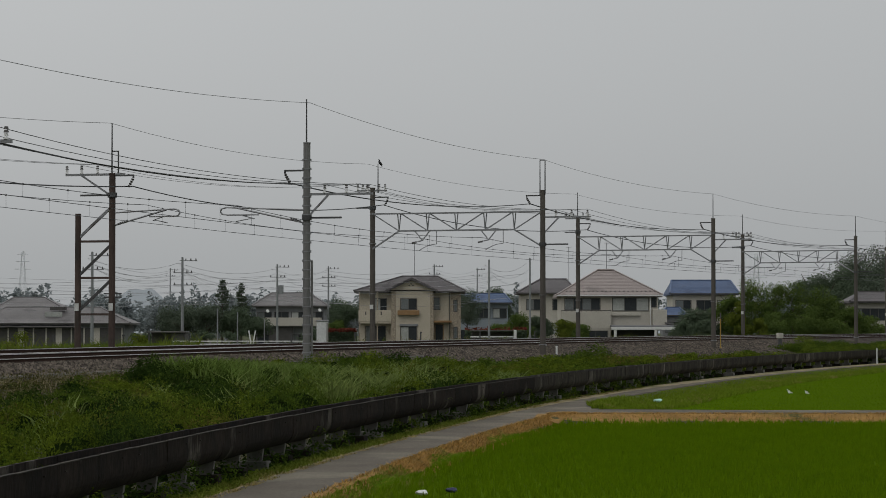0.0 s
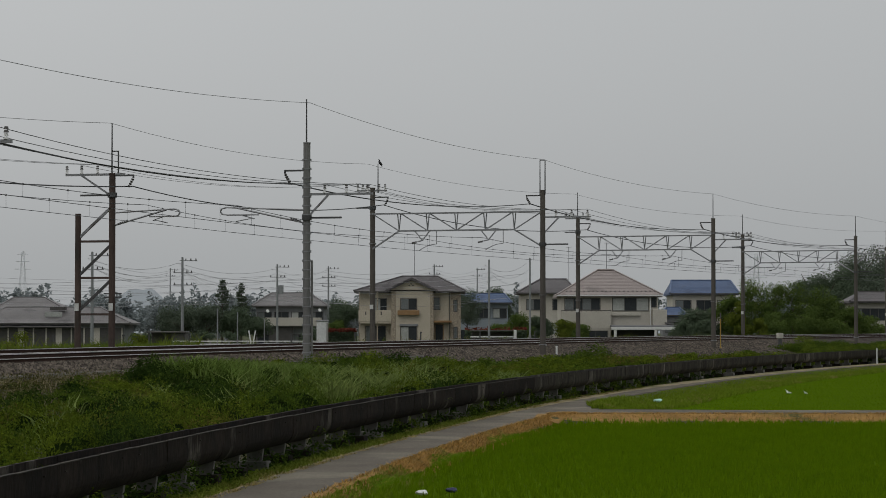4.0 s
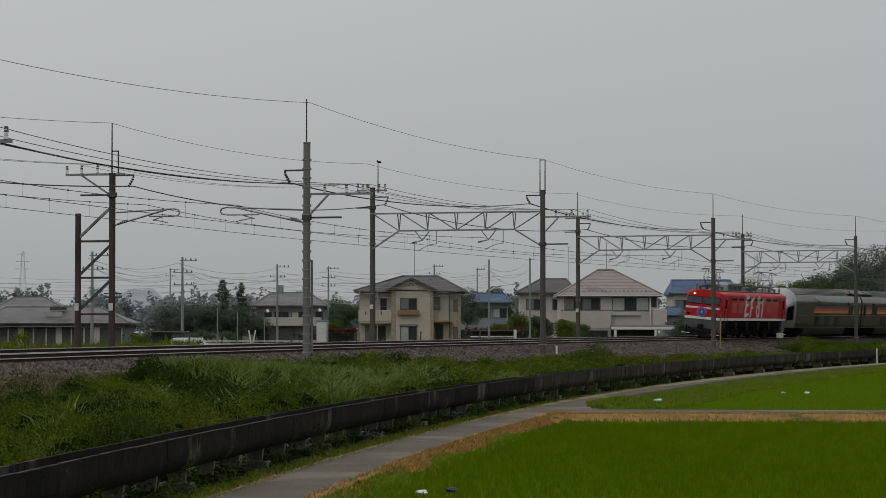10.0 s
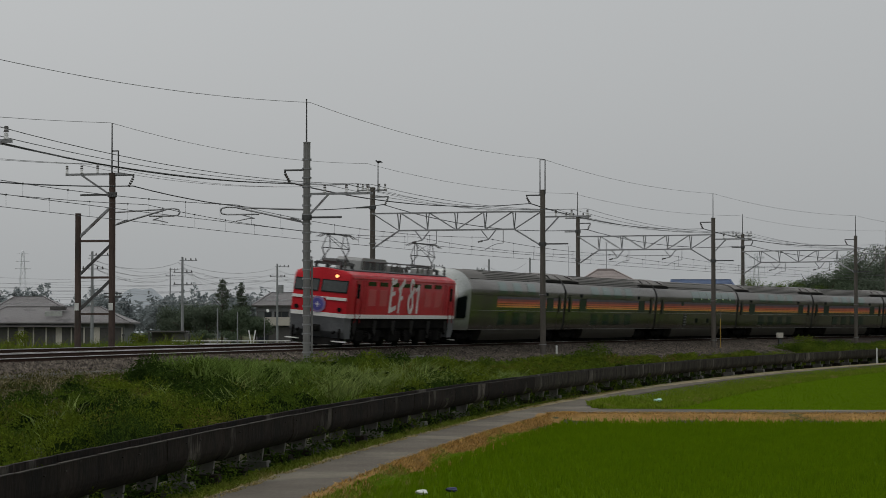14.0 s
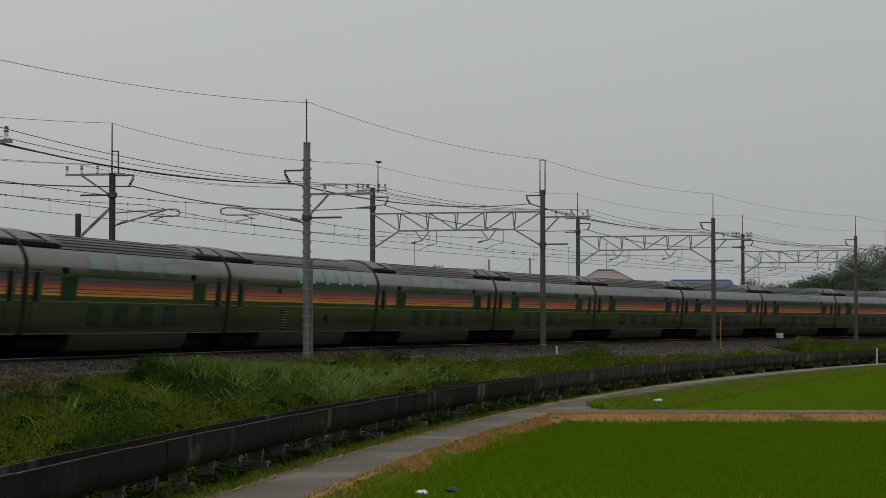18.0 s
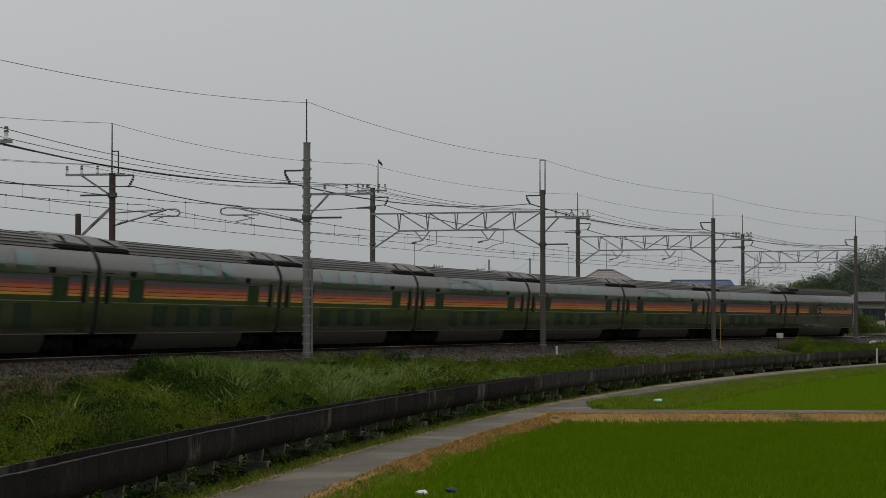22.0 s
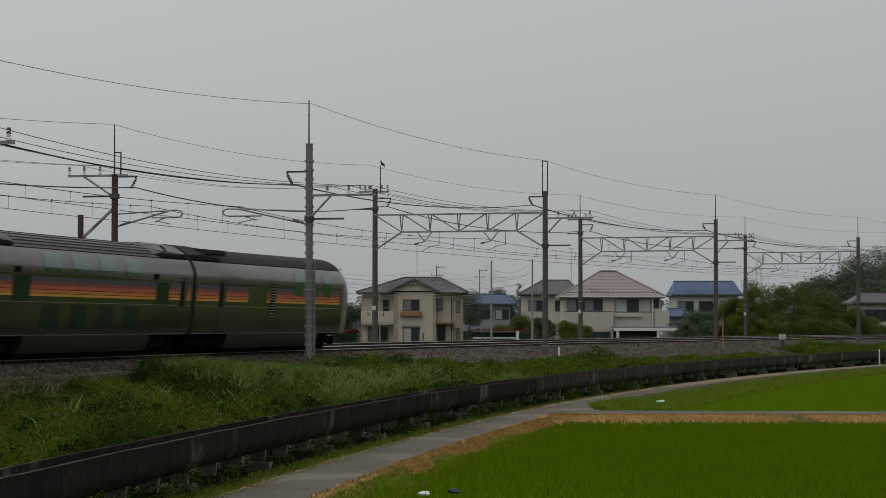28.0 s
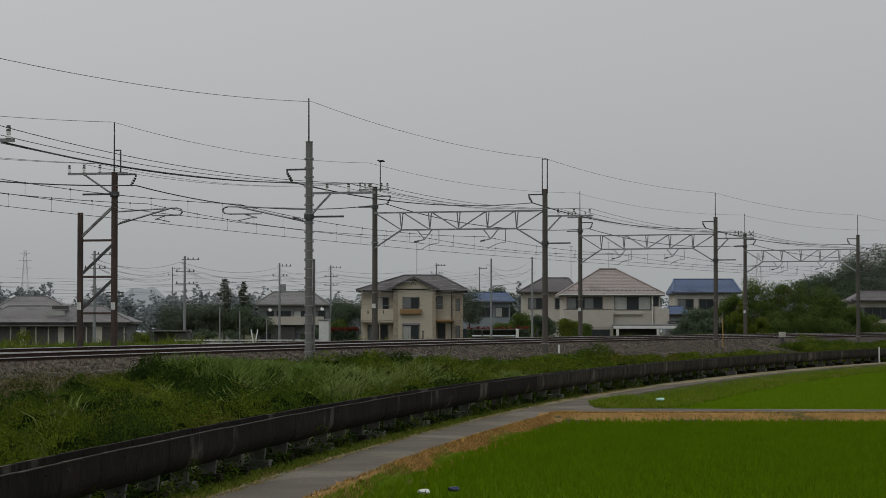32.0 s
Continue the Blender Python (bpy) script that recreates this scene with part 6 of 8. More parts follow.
# ---- things along the line ----
def lineside():
    # pale cabinet beyond the far track
    s, o = 62.3, -9.2
    m = Matrix.Translation(at(s, o, 1.0)) @ pose(0, 0, 0, 0, 0, turn(s) + 12)
    e = thing("signal_cabinet", m, "pale grey steel trackside cabinet on a plinth", "cabinet")
    bm = bmesh.new()
    block(bm, -0.32, 0.32, -0.28, 0.28, 0.75, 2.2, None, 0.03)
    part("body", bm, surf("cabinet_paint", (0.5, 0.51, 0.5), (0.58, 0.59, 0.58), 1, 10, 0.6, c=(0.4, 0.4, 0.39), wear=0.03), e)
    bm = bmesh.new()
    block(bm, -0.36, 0.36, -0.32, 0.32, 2.2, 2.27, None, 0.02)
    part("lid", bm, GALV, e)
    bm = bmesh.new()
    block(bm, -0.27, 0.27, 0.28, 0.3, 0.9, 2.1, None, 0.004)
    part("door", bm, CONCRETE, e)
    bm = bmesh.new()
    block(bm, -0.3, 0.3, -0.25, 0.25, 0, 0.75)
    part("plinth", bm, CONCRETE, e)
    # white box on a post on the bank
    s, o = 117.2, 4.2
    e = thing("equipment_box", Matrix.Translation(at(s, o, 1.0)) @ pose(0, 0, 0, 0, 0, turn(s) + 40), "white equipment box on a short dark post", "box")
    bm = bmesh.new()
    block(bm, -0.21, 0.21, -0.2, 0.2, 0.98, 1.38, None, 0.025)
    part("box", bm, CREAM, e)
    bm = bmesh.new()
    block(bm, -0.13, 0.13, -0.12, 0.12, -0.2, 0.93, None, 0.02)
    part("post", bm, STEEL, e)
    # yellow marker post with its weight
    s, o = 104.2, 3.4
    e = thing("marker_post", Matrix.Translation(at(s, o, 1.1)), "slim yellow post with a pale top", "post")
    yellow = surf("yellow_paint", (0.32, 0.2, 0.03), (0.4, 0.26, 0.04), 3, 20, 0.6)
    bm = bmesh.new()
    rod(bm, (0, 0, 0), (0, 0, 2.3), 0.038, seg=8)
    part("post", bm, yellow, e)
    bm = bmesh.new()
    rod(bm, (0, 0, 2.3), (0, 0, 2.75), 0.04, seg=8)
    part("top", bm, FOOTCON, e, "pale top")
    bm = bmesh.new()
    rod(bm, (0.0, 0.1, 0.2), (0.5, 0.35, -0.1), 0.13, 0.1, 10)
    part("guard", bm, yellow, e)
    for s, o, h in ((65.7, 3.5, 0.55), (124.0, 9.9, 1.2)):
        e = thing("boundary_marker", Matrix.Translation(at(s, o, float(height(np.array(at(s, o).x), np.array(at(s, o).y))))), "small white concrete marker post", "marker post", "marker posts")
        bm = bmesh.new()
        block(bm, -0.05, 0.05, -0.05, 0.05, -0.1, h, None, 0.012)
        part("post", bm, WHITETRIM, e)
    # dark fence stakes beyond the far track
    first = None
    for i, s in enumerate([2, 7, 13, 19.5, 26.5, 34, 42, 56, 66, 77, 88, 99]):
        p = at(s, -8.6, 1.0)
        if first is None:
            first = thing("fence_stake", Matrix.Translation(p), "thin dark stake with a wire along the line", "fence post", "fence stakes")
            bm = bmesh.new()
            rod(bm, (0, 0, -0.3), (0, 0, 1.55), 0.045, 0.04, 6)
            part("stake", bm, STEEL, first)
            bm = bmesh.new()
            block(bm, -0.06, 0.06, -0.06, 0.06, 1.5, 1.58)
            part("cap", bm, STEEL, first)
        else:
            copy_thing(first, Matrix.Translation(p) @ pose(0, 0, 0, random.uniform(-2, 2), random.uniform(-2, 2)))


lineside()


# ---- street poles and their wires ----
UPOLE = surf("street_pole_concrete", (0.19, 0.2, 0.2), (0.26, 0.27, 0.27), 1, 12, 0.9, stretch=(1, 1, 0.3))


def street_pole(x, y, ztop, arms=2, r=0.15, box_=False, rz=20):
    e = thing("utility_pole", pose(x, y, 0.3, 0, 0, rz), "tall grey concrete utility pole with cross-arms", "utility pole", "utility poles")
    bm = bmesh.new()
    rod(bm, (0, 0, 0), (0, 0, ztop - 0.3), r * 1.25, r * 0.8, 10)
    part("mast", bm, UPOLE, e)
    for k in range(arms):
        zz = ztop - 0.6 - 1.05 * k
        bm = bmesh.new()
        bar(bm, (-0.25 if k == 0 else -0.8, 0, zz), (1.3 if k == 0 else 0.9, 0, zz), 0.065)
        part("cross_arm", bm, GALV, e)
        for q in (0.3, 0.75, 1.2) if k == 0 else (-0.7, 0.4, 0.8):
            bm = bmesh.new()
            rod(bm, (q, 0, zz + 0.03), (q, 0, zz + 0.2), 0.06, 0.04, 6)
            part("insulator", bm, PORCELAIN, e)
    if box_:
        bm = bmesh.new()
        rod(bm, (0.4, 0, ztop - 3.4), (0.4, 0, ztop - 2.5), 0.28, seg=12)
        part("transformer", bm, UPOLE, e)
    return e


def street_poles():
    ps = [(-26.9, 191, 8.6), (-22.6, 216, 8.85), (-17.3, 260, 9.3), (-13.8, 300, 10.0), (4.1, 222, 8.8), (8.1, 232, 9.2), (5.5, 400, 12.1), (-1.2, 340, 11.2), (-46.0, 420, 12.5), (-33.2, 380, 9.5)]
    for i, (x, y, z) in enumerate(ps):
        if i in (4, 5):
            street_pole(x, y, z, 0, 0.095)
        else:
            street_pole(x, y, z, 2 + i % 2, 0.115, i in (2,))
    links = [(0, 1), (1, 2), (2, 3), (5, 4), (4, 6), (3, 7), (8, 0), (9, 1), (7, 6)]
    for a, b in links:
        pa, pb = Vector(ps[a]), Vector(ps[b])
        for k in range(3):
            off = Vector((0.35 * (k - 1), 0, -0.5 - 0.45 * k))
            cable("street_wire", hang(pa + off, pb + off, 0.7 + 0.12 * k, 10), 0.016, THINWIRE, "thin grey street wire between utility poles", "wire", "street wires")
    # long lines that cross behind the tracks
    for k, (za, zb, y) in enumerate(((7.6, 7.9, 240), (7.0, 7.1, 250), (6.4, 6.6, 255), (6.0, 5.9, 262), (7.9, 8.3, 330), (6.8, 7.0, 340), (7.3, 7.5, 245), (6.7, 6.9, 248), (5.6, 5.7, 258), (8.3, 8.6, 300), (9.0, 9.4, 305))):
        xs = [-60, -23, 8] if k < 4 else [-60, -14, 6]
        for x0, x1 in zip(xs, xs[1:]):
            cable("street_wire", hang((x0, y, za), (x1, y, zb), 0.8, 12), 0.014, THINWIRE, "thin grey street wire between utility poles", "wire", "street wires")


street_poles()


def roadside():
    # pale guard rail and thin posts along the lane beyond the tracks
    g = thing("guard_rail", pose(-18, 212, 0.3), "low pale steel guard rail beside a lane", "guard rail")
    for k in range(9):
        bm = bmesh.new()
        rod(bm, (-5 + 1.6 * k, 0, 0), (-5 + 1.6 * k, 0, 1.35), 0.06, seg=8)
        part("post", bm, GALV, g)
    for z in (1.05, 1.3):
        bm = bmesh.new()
        bar(bm, (-5, -0.06, z), (7.8, -0.06, z), 0.08)
        part("rail", bm, WHITETRIM, g)
    for x, y, h in ((-19.0, 210, 4.0), (-17.4, 211, 3.7), (-17.2, 240, 3.2)):
        e = thing("sign_post", pose(x, y, 0.3), "thin pale steel post beside the lane", "post", "lane posts")
        bm = bmesh.new()
        rod(bm, (0, 0, 0), (0, 0, h), 0.05, seg=8)
        part("post", bm, GALV, e)
        bm = bmesh.new()
        rod(bm, (0, 0, h), (0, 0, h + 0.06), 0.06, seg=8)
        part("cap", bm, GALV, e)
    # leaning white stakes
    e = thing("leaning_stakes", pose(-16.4, 214, 0.3), "pair of leaning pale wooden stakes", "stakes")
    for a in (-0.28, 0.3):
        bm = bmesh.new()
        bar(bm, (0, 0, 0.6), (a, 0, 2.2), 0.1)
        part("stake", bm, WHITETRIM, e)
    # litter at the paddy's edge
    for x, y, m, label in ((-0.39, 47.3, WHITETRIM, "crumpled white plastic bag at the paddy's edge"), (0.18, 48.0, NAVY, "small blue plastic scrap at the paddy's edge"), (8.65, 100.3, MINT, "mint-green crumpled plastic on the dike")):
        bm = bmesh.new()
        bmesh.ops.create_icosphere(bm, subdivisions=2, radius=0.1 if y < 60 else 0.14)
        for v in bm.verts:
            v.co = Vector((v.co.x * 1.3, v.co.y, v.co.z * 0.5)) * (1 + 0.45 * noise.noise(v.co * 14))
        ob = part("plastic_litter", bm, m)
        ob.location = (x, y, float(height(np.array(x), np.array(y))) + (0.16 if y < 60 else 0.2))
        tagged(ob, label, "litter", "litter")
    # satellite dishes on the grey house
    for x, z in ((-21.6, 4.6), (-15.2, 4.7)):
        e = thing("satellite_dish", pose(x, 306.2, z), "small white satellite dish on a house wall", "satellite dish", "satellite dishes")
        bm = bmesh.new()
        rod(bm, (0, 0, 0), (0.08, -0.12, 0.08), 0.19, 0.22, 14)
        part("dish", bm, WHITETRIM, e)
        bm = bmesh.new()
        bar(bm, (0, 1.6, -0.1), (0, 0, 0), 0.05)
        part("bracket", bm, GALV, e)


roadside()

# ---- plants ----
def leafmat(name, a, b, c=None, island=0.3, rough=0.6):
    m = surf(name, a, b, 1.1, 5, rough, c=c, wear=0.06, bump=0.0, island=island, spec=0.0)
    nt = m.node_tree
    p = nt.nodes["Principled BSDF"]
    tl, mx = nt.nodes.new("ShaderNodeBsdfTranslucent"), nt.nodes.new("ShaderNodeMixShader")
    mx.inputs["Fac"].default_value = 0.32
    nt.links.new(p.inputs["Base Color"].links[0].from_socket, tl.inputs["Color"])
    nt.links.new(p.outputs["BSDF"], mx.inputs[1])
    nt.links.new(tl.outputs["BSDF"], mx.inputs[2])
    nt.links.new(mx.outputs["Shader"], nt.nodes["Material Output"].inputs["Surface"])
    return m


WEED = leafmat("weed_leaves", (0.03, 0.055, 0.008), (0.088, 0.13, 0.016), (0.12, 0.15, 0.02), island=0.4)
MOUNDSHADE = leafmat("deep_weed", (0.008, 0.014, 0.004), (0.015, 0.026, 0.006), island=0.1)
PAMPAS = leafmat("pampas_blades", (0.11, 0.15, 0.04), (0.21, 0.26, 0.08), island=0.4)
REEDLEAF = leafmat("reed_leaves", (0.07, 0.115, 0.022), (0.14, 0.195, 0.048), (0.2, 0.25, 0.08), island=0.45)
WORNWEED = leafmat("worn_weed_leaves", (0.05, 0.05, 0.018), (0.09, 0.085, 0.03), (0.06, 0.09, 0.018), island=0.4)
DRYSTALK = leafmat("dry_stalks", (0.2, 0.17, 0.1), (0.3, 0.26, 0.16), island=0.3)
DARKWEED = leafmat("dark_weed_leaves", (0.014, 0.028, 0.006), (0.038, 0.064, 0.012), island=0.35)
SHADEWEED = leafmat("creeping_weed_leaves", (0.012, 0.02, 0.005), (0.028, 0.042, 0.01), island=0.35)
YELLOWWEED = leafmat("yellow_weed_leaves", (0.042, 0.066, 0.008), (0.11, 0.145, 0.014), (0.11, 0.085, 0.026), island=0.4)
# Far leaves are pale grey: distance haze put into their colour.
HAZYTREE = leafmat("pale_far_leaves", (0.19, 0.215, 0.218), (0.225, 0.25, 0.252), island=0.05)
TALLGRASS = leafmat("tall_grass", (0.036, 0.064, 0.01), (0.09, 0.135, 0.023), (0.14, 0.18, 0.045), island=0.5)
DRYGRASS = leafmat("dry_grass", (0.24, 0.14, 0.042), (0.4, 0.25, 0.085), (0.15, 0.15, 0.035), island=0.5)
RICE = leafmat("rice_blades", (0.085, 0.15, 0.003), (0.112, 0.182, 0.004), island=0.08)
VERGE = leafmat("verge_grass", (0.095, 0.13, 0.018), (0.16, 0.19, 0.03), (0.24, 0.19, 0.07))
STRAW = leafmat("straw_grass", (0.24, 0.19, 0.07), (0.36, 0.29, 0.12), (0.17, 0.17, 0.04), island=0.35)
DIKE = leafmat("dike_grass_blades", (0.1, 0.155, 0.012), (0.15, 0.205, 0.018), (0.2, 0.19, 0.05), island=0.15)
BUSH = leafmat("bush_leaves", (0.058, 0.09, 0.024), (0.1, 0.14, 0.034), (0.11, 0.13, 0.03), island=0.1)
YELLOWBUSH = leafmat("yellow_bush_leaves", (0.075, 0.098, 0.016), (0.11, 0.135, 0.022))
# Both tree tones are lifted, with some distance haze put into the colour.
DARKTREE = leafmat("dark_tree_leaves", (0.066, 0.09, 0.057), (0.098, 0.127, 0.08), island=0.08)
GREYTREE = leafmat("grey_tree_leaves", (0.078, 0.1, 0.07), (0.108, 0.132, 0.094), island=0.07)
REDHEDGE = leafmat("red_hedge_leaves", (0.1, 0.03, 0.02), (0.15, 0.042, 0.03))
SCRUB = leafmat("scrub_leaves", (0.075, 0.115, 0.02), (0.12, 0.17, 0.03), (0.15, 0.17, 0.04), island=0.15)
BARK = surf("bark", (0.05, 0.04, 0.032), (0.09, 0.075, 0.06), 3, 20, 0.95)
rng = np.random.default_rng(11)


def so_to_xy(s, o):
    A = ARC_A + s / ARC_R
    return ARC_X - (ARC_R - o) * np.cos(A), ARC_Y + (ARC_R - o) * np.sin(A)


def blades(name, x, y, z, h, w, material, label, category="grass", lean=0.35, parent=None):
    """Bent blades: five points and three triangles each."""
    n = len(x)
    a = rng.random(n) * 2 * np.pi
    ln = lean * h * (0.4 + rng.random(n))
    b = rng.random(n) * 2 * np.pi
    dx, dy = np.cos(a) * w / 2, np.sin(a) * w / 2
    lx, ly = np.cos(b) * ln, np.sin(b) * ln
    V = np.empty((n, 5, 3))
    for i, (u, sg, wd) in enumerate(((0, -1, 1), (0, 1, 1), (0.55, -1, 0.8), (0.55, 1, 0.8), (1, 0, 0))):
        V[:, i, 0] = x + sg * wd * dx + lx * u * u
        V[:, i, 1] = y + sg * wd * dy + ly * u * u
        V[:, i, 2] = z + h * (u - 0.18 * u * u * lean * 2)
    F = (np.array([[0, 1, 2], [1, 3, 2], [2, 3, 4]])[None] + (np.arange(n) * 5)[:, None, None]).reshape(-1, 3)
    return raw(name, V.reshape(-1, 3), F, material, label, category, "stuff", parent)


def leaves(cx, cy, cz, size, flat=0.6, face=None, jitter=0.38):
    """Leaf quads at the given places; face: the way most of them turn their upper side."""
    n = len(cx)
    u = rng.normal(size=(n, 3))
    u[:, 2] *= flat
    u /= np.linalg.norm(u, axis=1)[:, None]
    if face is None:
        v = np.cross(u, rng.normal(size=(n, 3)))
    else:
        w = face + rng.normal(size=(n, 3)) * jitter
        u = np.cross(w, rng.normal(size=(n, 3)))
        u /= np.linalg.norm(u, axis=1)[:, None]
        v = np.cross(w, u)
    v /= np.linalg.norm(v, axis=1)[:, None]
    c = np.stack([cx, cy, cz], -1)
    sz = size[:, None]
    V = np.stack([c - u * sz, c + v * sz * 0.45, c + u * sz, c - v * sz * 0.45], 1)
    F = np.arange(n * 4).reshape(n, 4)
    return V.reshape(-1, 3), F


def lumpy(x, y, f=0.35, seed=0.0):
    """A smooth field of lumps between about 0 and 1."""
    return 0.5 + 0.25 * (np.sin(x * f * 2.1 + 1.3 + seed) * np.sin(y * f * 1.3 + seed * 2) + np.sin(x * f * 4.7 - y * f * 2.2 + seed) + 0.6 * np.sin(y * f * 3.1 + x * f * 1.1 + 2.0 * seed)) * 0.9


def crest(s):
    """The height that plants on the bank reach along the line."""
    return np.interp(s, [-50, -20, -11, -8, -4, -1.5, 1, 3, 6, 9, 11, 14, 16, 19, 24, 28, 33, 41, 52, 56, 60, 65, 80, 110, 150], [1.2, 1.25, 1.28, 1.28, 1.3, 1.4, 1.9, 2.12, 2.1, 1.8, 1.65, 1.55, 1.6, 1.75, 1.75, 1.45, 1.15, 1.02, 1.0, 1.3, 1.3, 1.1, 1.05, 0.95, 0.8])


def bank_plants():
    # a low carpet coloured dark as shade, then weed mounds, each of one hue
    n = 62000
    s = -48 + 180 * rng.random(n) ** 1.5
    fo = FLUME_O - FLUME_K * s
    o_top = 3.9 + 0.7 * np.sin(s * 0.31) + 0.5 * np.sin(s * 0.9) + 3.0 * np.clip((s - 45) / 45, 0, 1)
    o = o_top + (fo - 0.9 - o_top) * rng.random(n)
    x, y = so_to_xy(s, o)
    bare = ((lumpy(s, o, 0.5, 5.0) > 0.8) & (s < 8)) | (rng.random(n) > np.clip((o - o_top) / 0.8, 0.2, 1))
    x, y = x[~bare], y[~bare]
    m = len(x)
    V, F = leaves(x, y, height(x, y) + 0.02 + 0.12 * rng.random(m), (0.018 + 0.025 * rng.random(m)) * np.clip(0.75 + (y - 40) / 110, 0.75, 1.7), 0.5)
    raw("bank_ground_cover", V, F, SHADEWEED, "low creeping weeds on the bank, coloured dark as shade between mounds", "weeds", "stuff")
    hues = [("bank_weeds_dark", DARKWEED, "dark green leafy weeds in mounds"), ("bank_weeds_green", WEED, "mid green leafy weeds in mounds"), ("bank_weeds_yellow", YELLOWWEED, "yellow-green vine leaves over weeds")]
    heaps, cores_v, cores_f = [[], [], []], [], []
    mounds = 820
    ms = -48 + 178 * rng.random(mounds) ** 1.5
    mf = FLUME_O - FLUME_K * ms
    mt = 4.5 + 0.6 * np.sin(ms * 0.31) + 0.4 * np.sin(ms * 0.9) + 3.0 * np.clip((ms - 45) / 45, 0, 1)
    mo = mt + (mf - 1.0 - mt) * rng.random(mounds)
    mr = np.where(rng.random(mounds) < 0.42, 0.45 + 0.65 * rng.random(mounds), 0.2 + 0.25 * rng.random(mounds))
    mx, my = so_to_xy(ms, mo)
    mg = height(mx, my)
    mh = np.clip(np.minimum(mr * (0.75 + 0.6 * rng.random(mounds)), crest(ms) + 0.1 - mg), 0.08, 1.05)
    field = 0.12 + 1.15 * (lumpy(ms, mo * 1.6, 0.3, 0.8) - 0.1) + rng.normal(size=mounds) * 0.11 + 0.4 * np.clip((ms - 11) / 12, 0, 1)
    # a coarse dome inside each mound, coloured near black as its inner shade
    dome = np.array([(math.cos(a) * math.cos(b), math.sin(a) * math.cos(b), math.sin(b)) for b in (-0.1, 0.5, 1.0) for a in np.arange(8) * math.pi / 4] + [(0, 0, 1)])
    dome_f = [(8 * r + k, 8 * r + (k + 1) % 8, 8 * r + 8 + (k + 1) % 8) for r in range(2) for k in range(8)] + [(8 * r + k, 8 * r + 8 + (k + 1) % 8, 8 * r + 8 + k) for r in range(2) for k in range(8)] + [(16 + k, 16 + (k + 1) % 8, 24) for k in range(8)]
    for i in range(mounds):
        tone = 0 if field[i] < 0.54 else 1 if field[i] < 0.8 else 2
        if ms[i] < -14 and mo[i] > 8.2 + 0.06 * (ms[i] + 48) and rng.random() < 0.65:
            tone = 2
        if lumpy(ms[i], mo[i], 0.5, 5.0) > 0.84 and ms[i] < 8:
            continue
        # the worn upper bank lies open
        if -26 < ms[i] < -1 and mo[i] < 6.0 + 0.8 * math.sin(ms[i] * 0.9) and rng.random() < 0.75:
            continue
        if -1 < ms[i] < 11 and mo[i] < 9.0 - 0.2 * ms[i] * (ms[i] > 0) and rng.random() < 0.72:
            continue
        far = min(2.0, max(0.8, 0.8 + (my[i] - 40) / 80))
        k = int(2300 * mr[i] ** 2 / far ** 2) + 40
        d = rng.normal(size=(k, 3))
        d[:, 2] = np.abs(d[:, 2])
        d /= np.linalg.norm(d, axis=1)[:, None]
        nrm = d + 0
        # lumps and hollows over the mound
        d *= (0.82 + 0.26 * rng.random(k) + 0.2 * np.sin(d[:, 0] * 6 + i) * np.sin(d[:, 1] * 7 + d[:, 2] * 5 + i * 2))[:, None]
        heaps[tone].append(np.column_stack([mx[i] + d[:, 0] * mr[i], my[i] + d[:, 1] * mr[i], mg[i] + d[:, 2] * mh[i] + 0.03, (0.013 + 0.032 * rng.random(k)) * far * (1.1 if tone == 2 else 1), nrm[:, 0], nrm[:, 1], nrm[:, 2] * mr[i] / mh[i] * 0.5 + 0.1]))
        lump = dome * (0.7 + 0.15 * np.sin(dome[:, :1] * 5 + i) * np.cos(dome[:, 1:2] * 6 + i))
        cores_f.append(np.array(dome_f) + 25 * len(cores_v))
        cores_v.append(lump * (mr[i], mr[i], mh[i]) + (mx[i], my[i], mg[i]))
    raw("bank_weeds_inside", np.concatenate(cores_v), np.concatenate(cores_f), MOUNDSHADE, "domes inside weed mounds, coloured near black as inner shade", "weeds", "stuff", smooth=True)
    for (name, material, label), heap in zip(hues, heaps):
        q = np.concatenate(heap)
        # thin blades that stick out of the leaves
        pick = q[rng.random(len(q)) < 0.12]
        pick = pick[pick[:, 6] > 0.3]
        blades(name.replace("weeds", "sprigs"), pick[:, 0], pick[:, 1], pick[:, 2], 0.08 + 0.2 * rng.random(len(pick)), pick[:, 3] * 0.45, material if material is not DARKWEED else WEED, label.replace("leafy weeds", "sprigs").replace("vine leaves", "sprigs"), "weeds", 0.9)
        V, F = leaves(q[:, 0], q[:, 1], q[:, 2], q[:, 3], 0.5, q[:, 4:7])
        raw(name, V, F, material, label, "weeds", "stuff")
    # tall grass in drifts of tufts
    n = 3400
    s = -46 + 125 * rng.random(n) ** 1.25
    fo = FLUME_O - FLUME_K * s
    o = 4.4 + (fo - 1.0 - 4.4) * rng.random(n) ** 1.1
    drift = lumpy(s * 0.8, o, 0.45, 2.2)
    clump = (s > 2.5) & (lumpy(s * 2, o * 2, 0.6, 1.0) > 0.3) & (s < 11 + (7.5 - o) * 1.5) & (o < 9.2)
    keep = (drift > 0.84) | (rng.random(n) < 0.04) | clump
    s, o = np.repeat(s[keep], 18), np.repeat(o[keep], 18)
    tuft = np.repeat(rng.random(len(s) // 18), 18)
    x, y = so_to_xy(s, o)
    x, y = x + rng.normal(size=len(x)) * 0.09, y + rng.normal(size=len(x)) * 0.09
    g = height(x, y)
    h = (0.45 + 0.45 * rng.random(len(x))) * (0.6 + 0.7 * tuft) * np.where((s > -1) & (s < 11) & (o < 9.5), 1.35, 0.85)
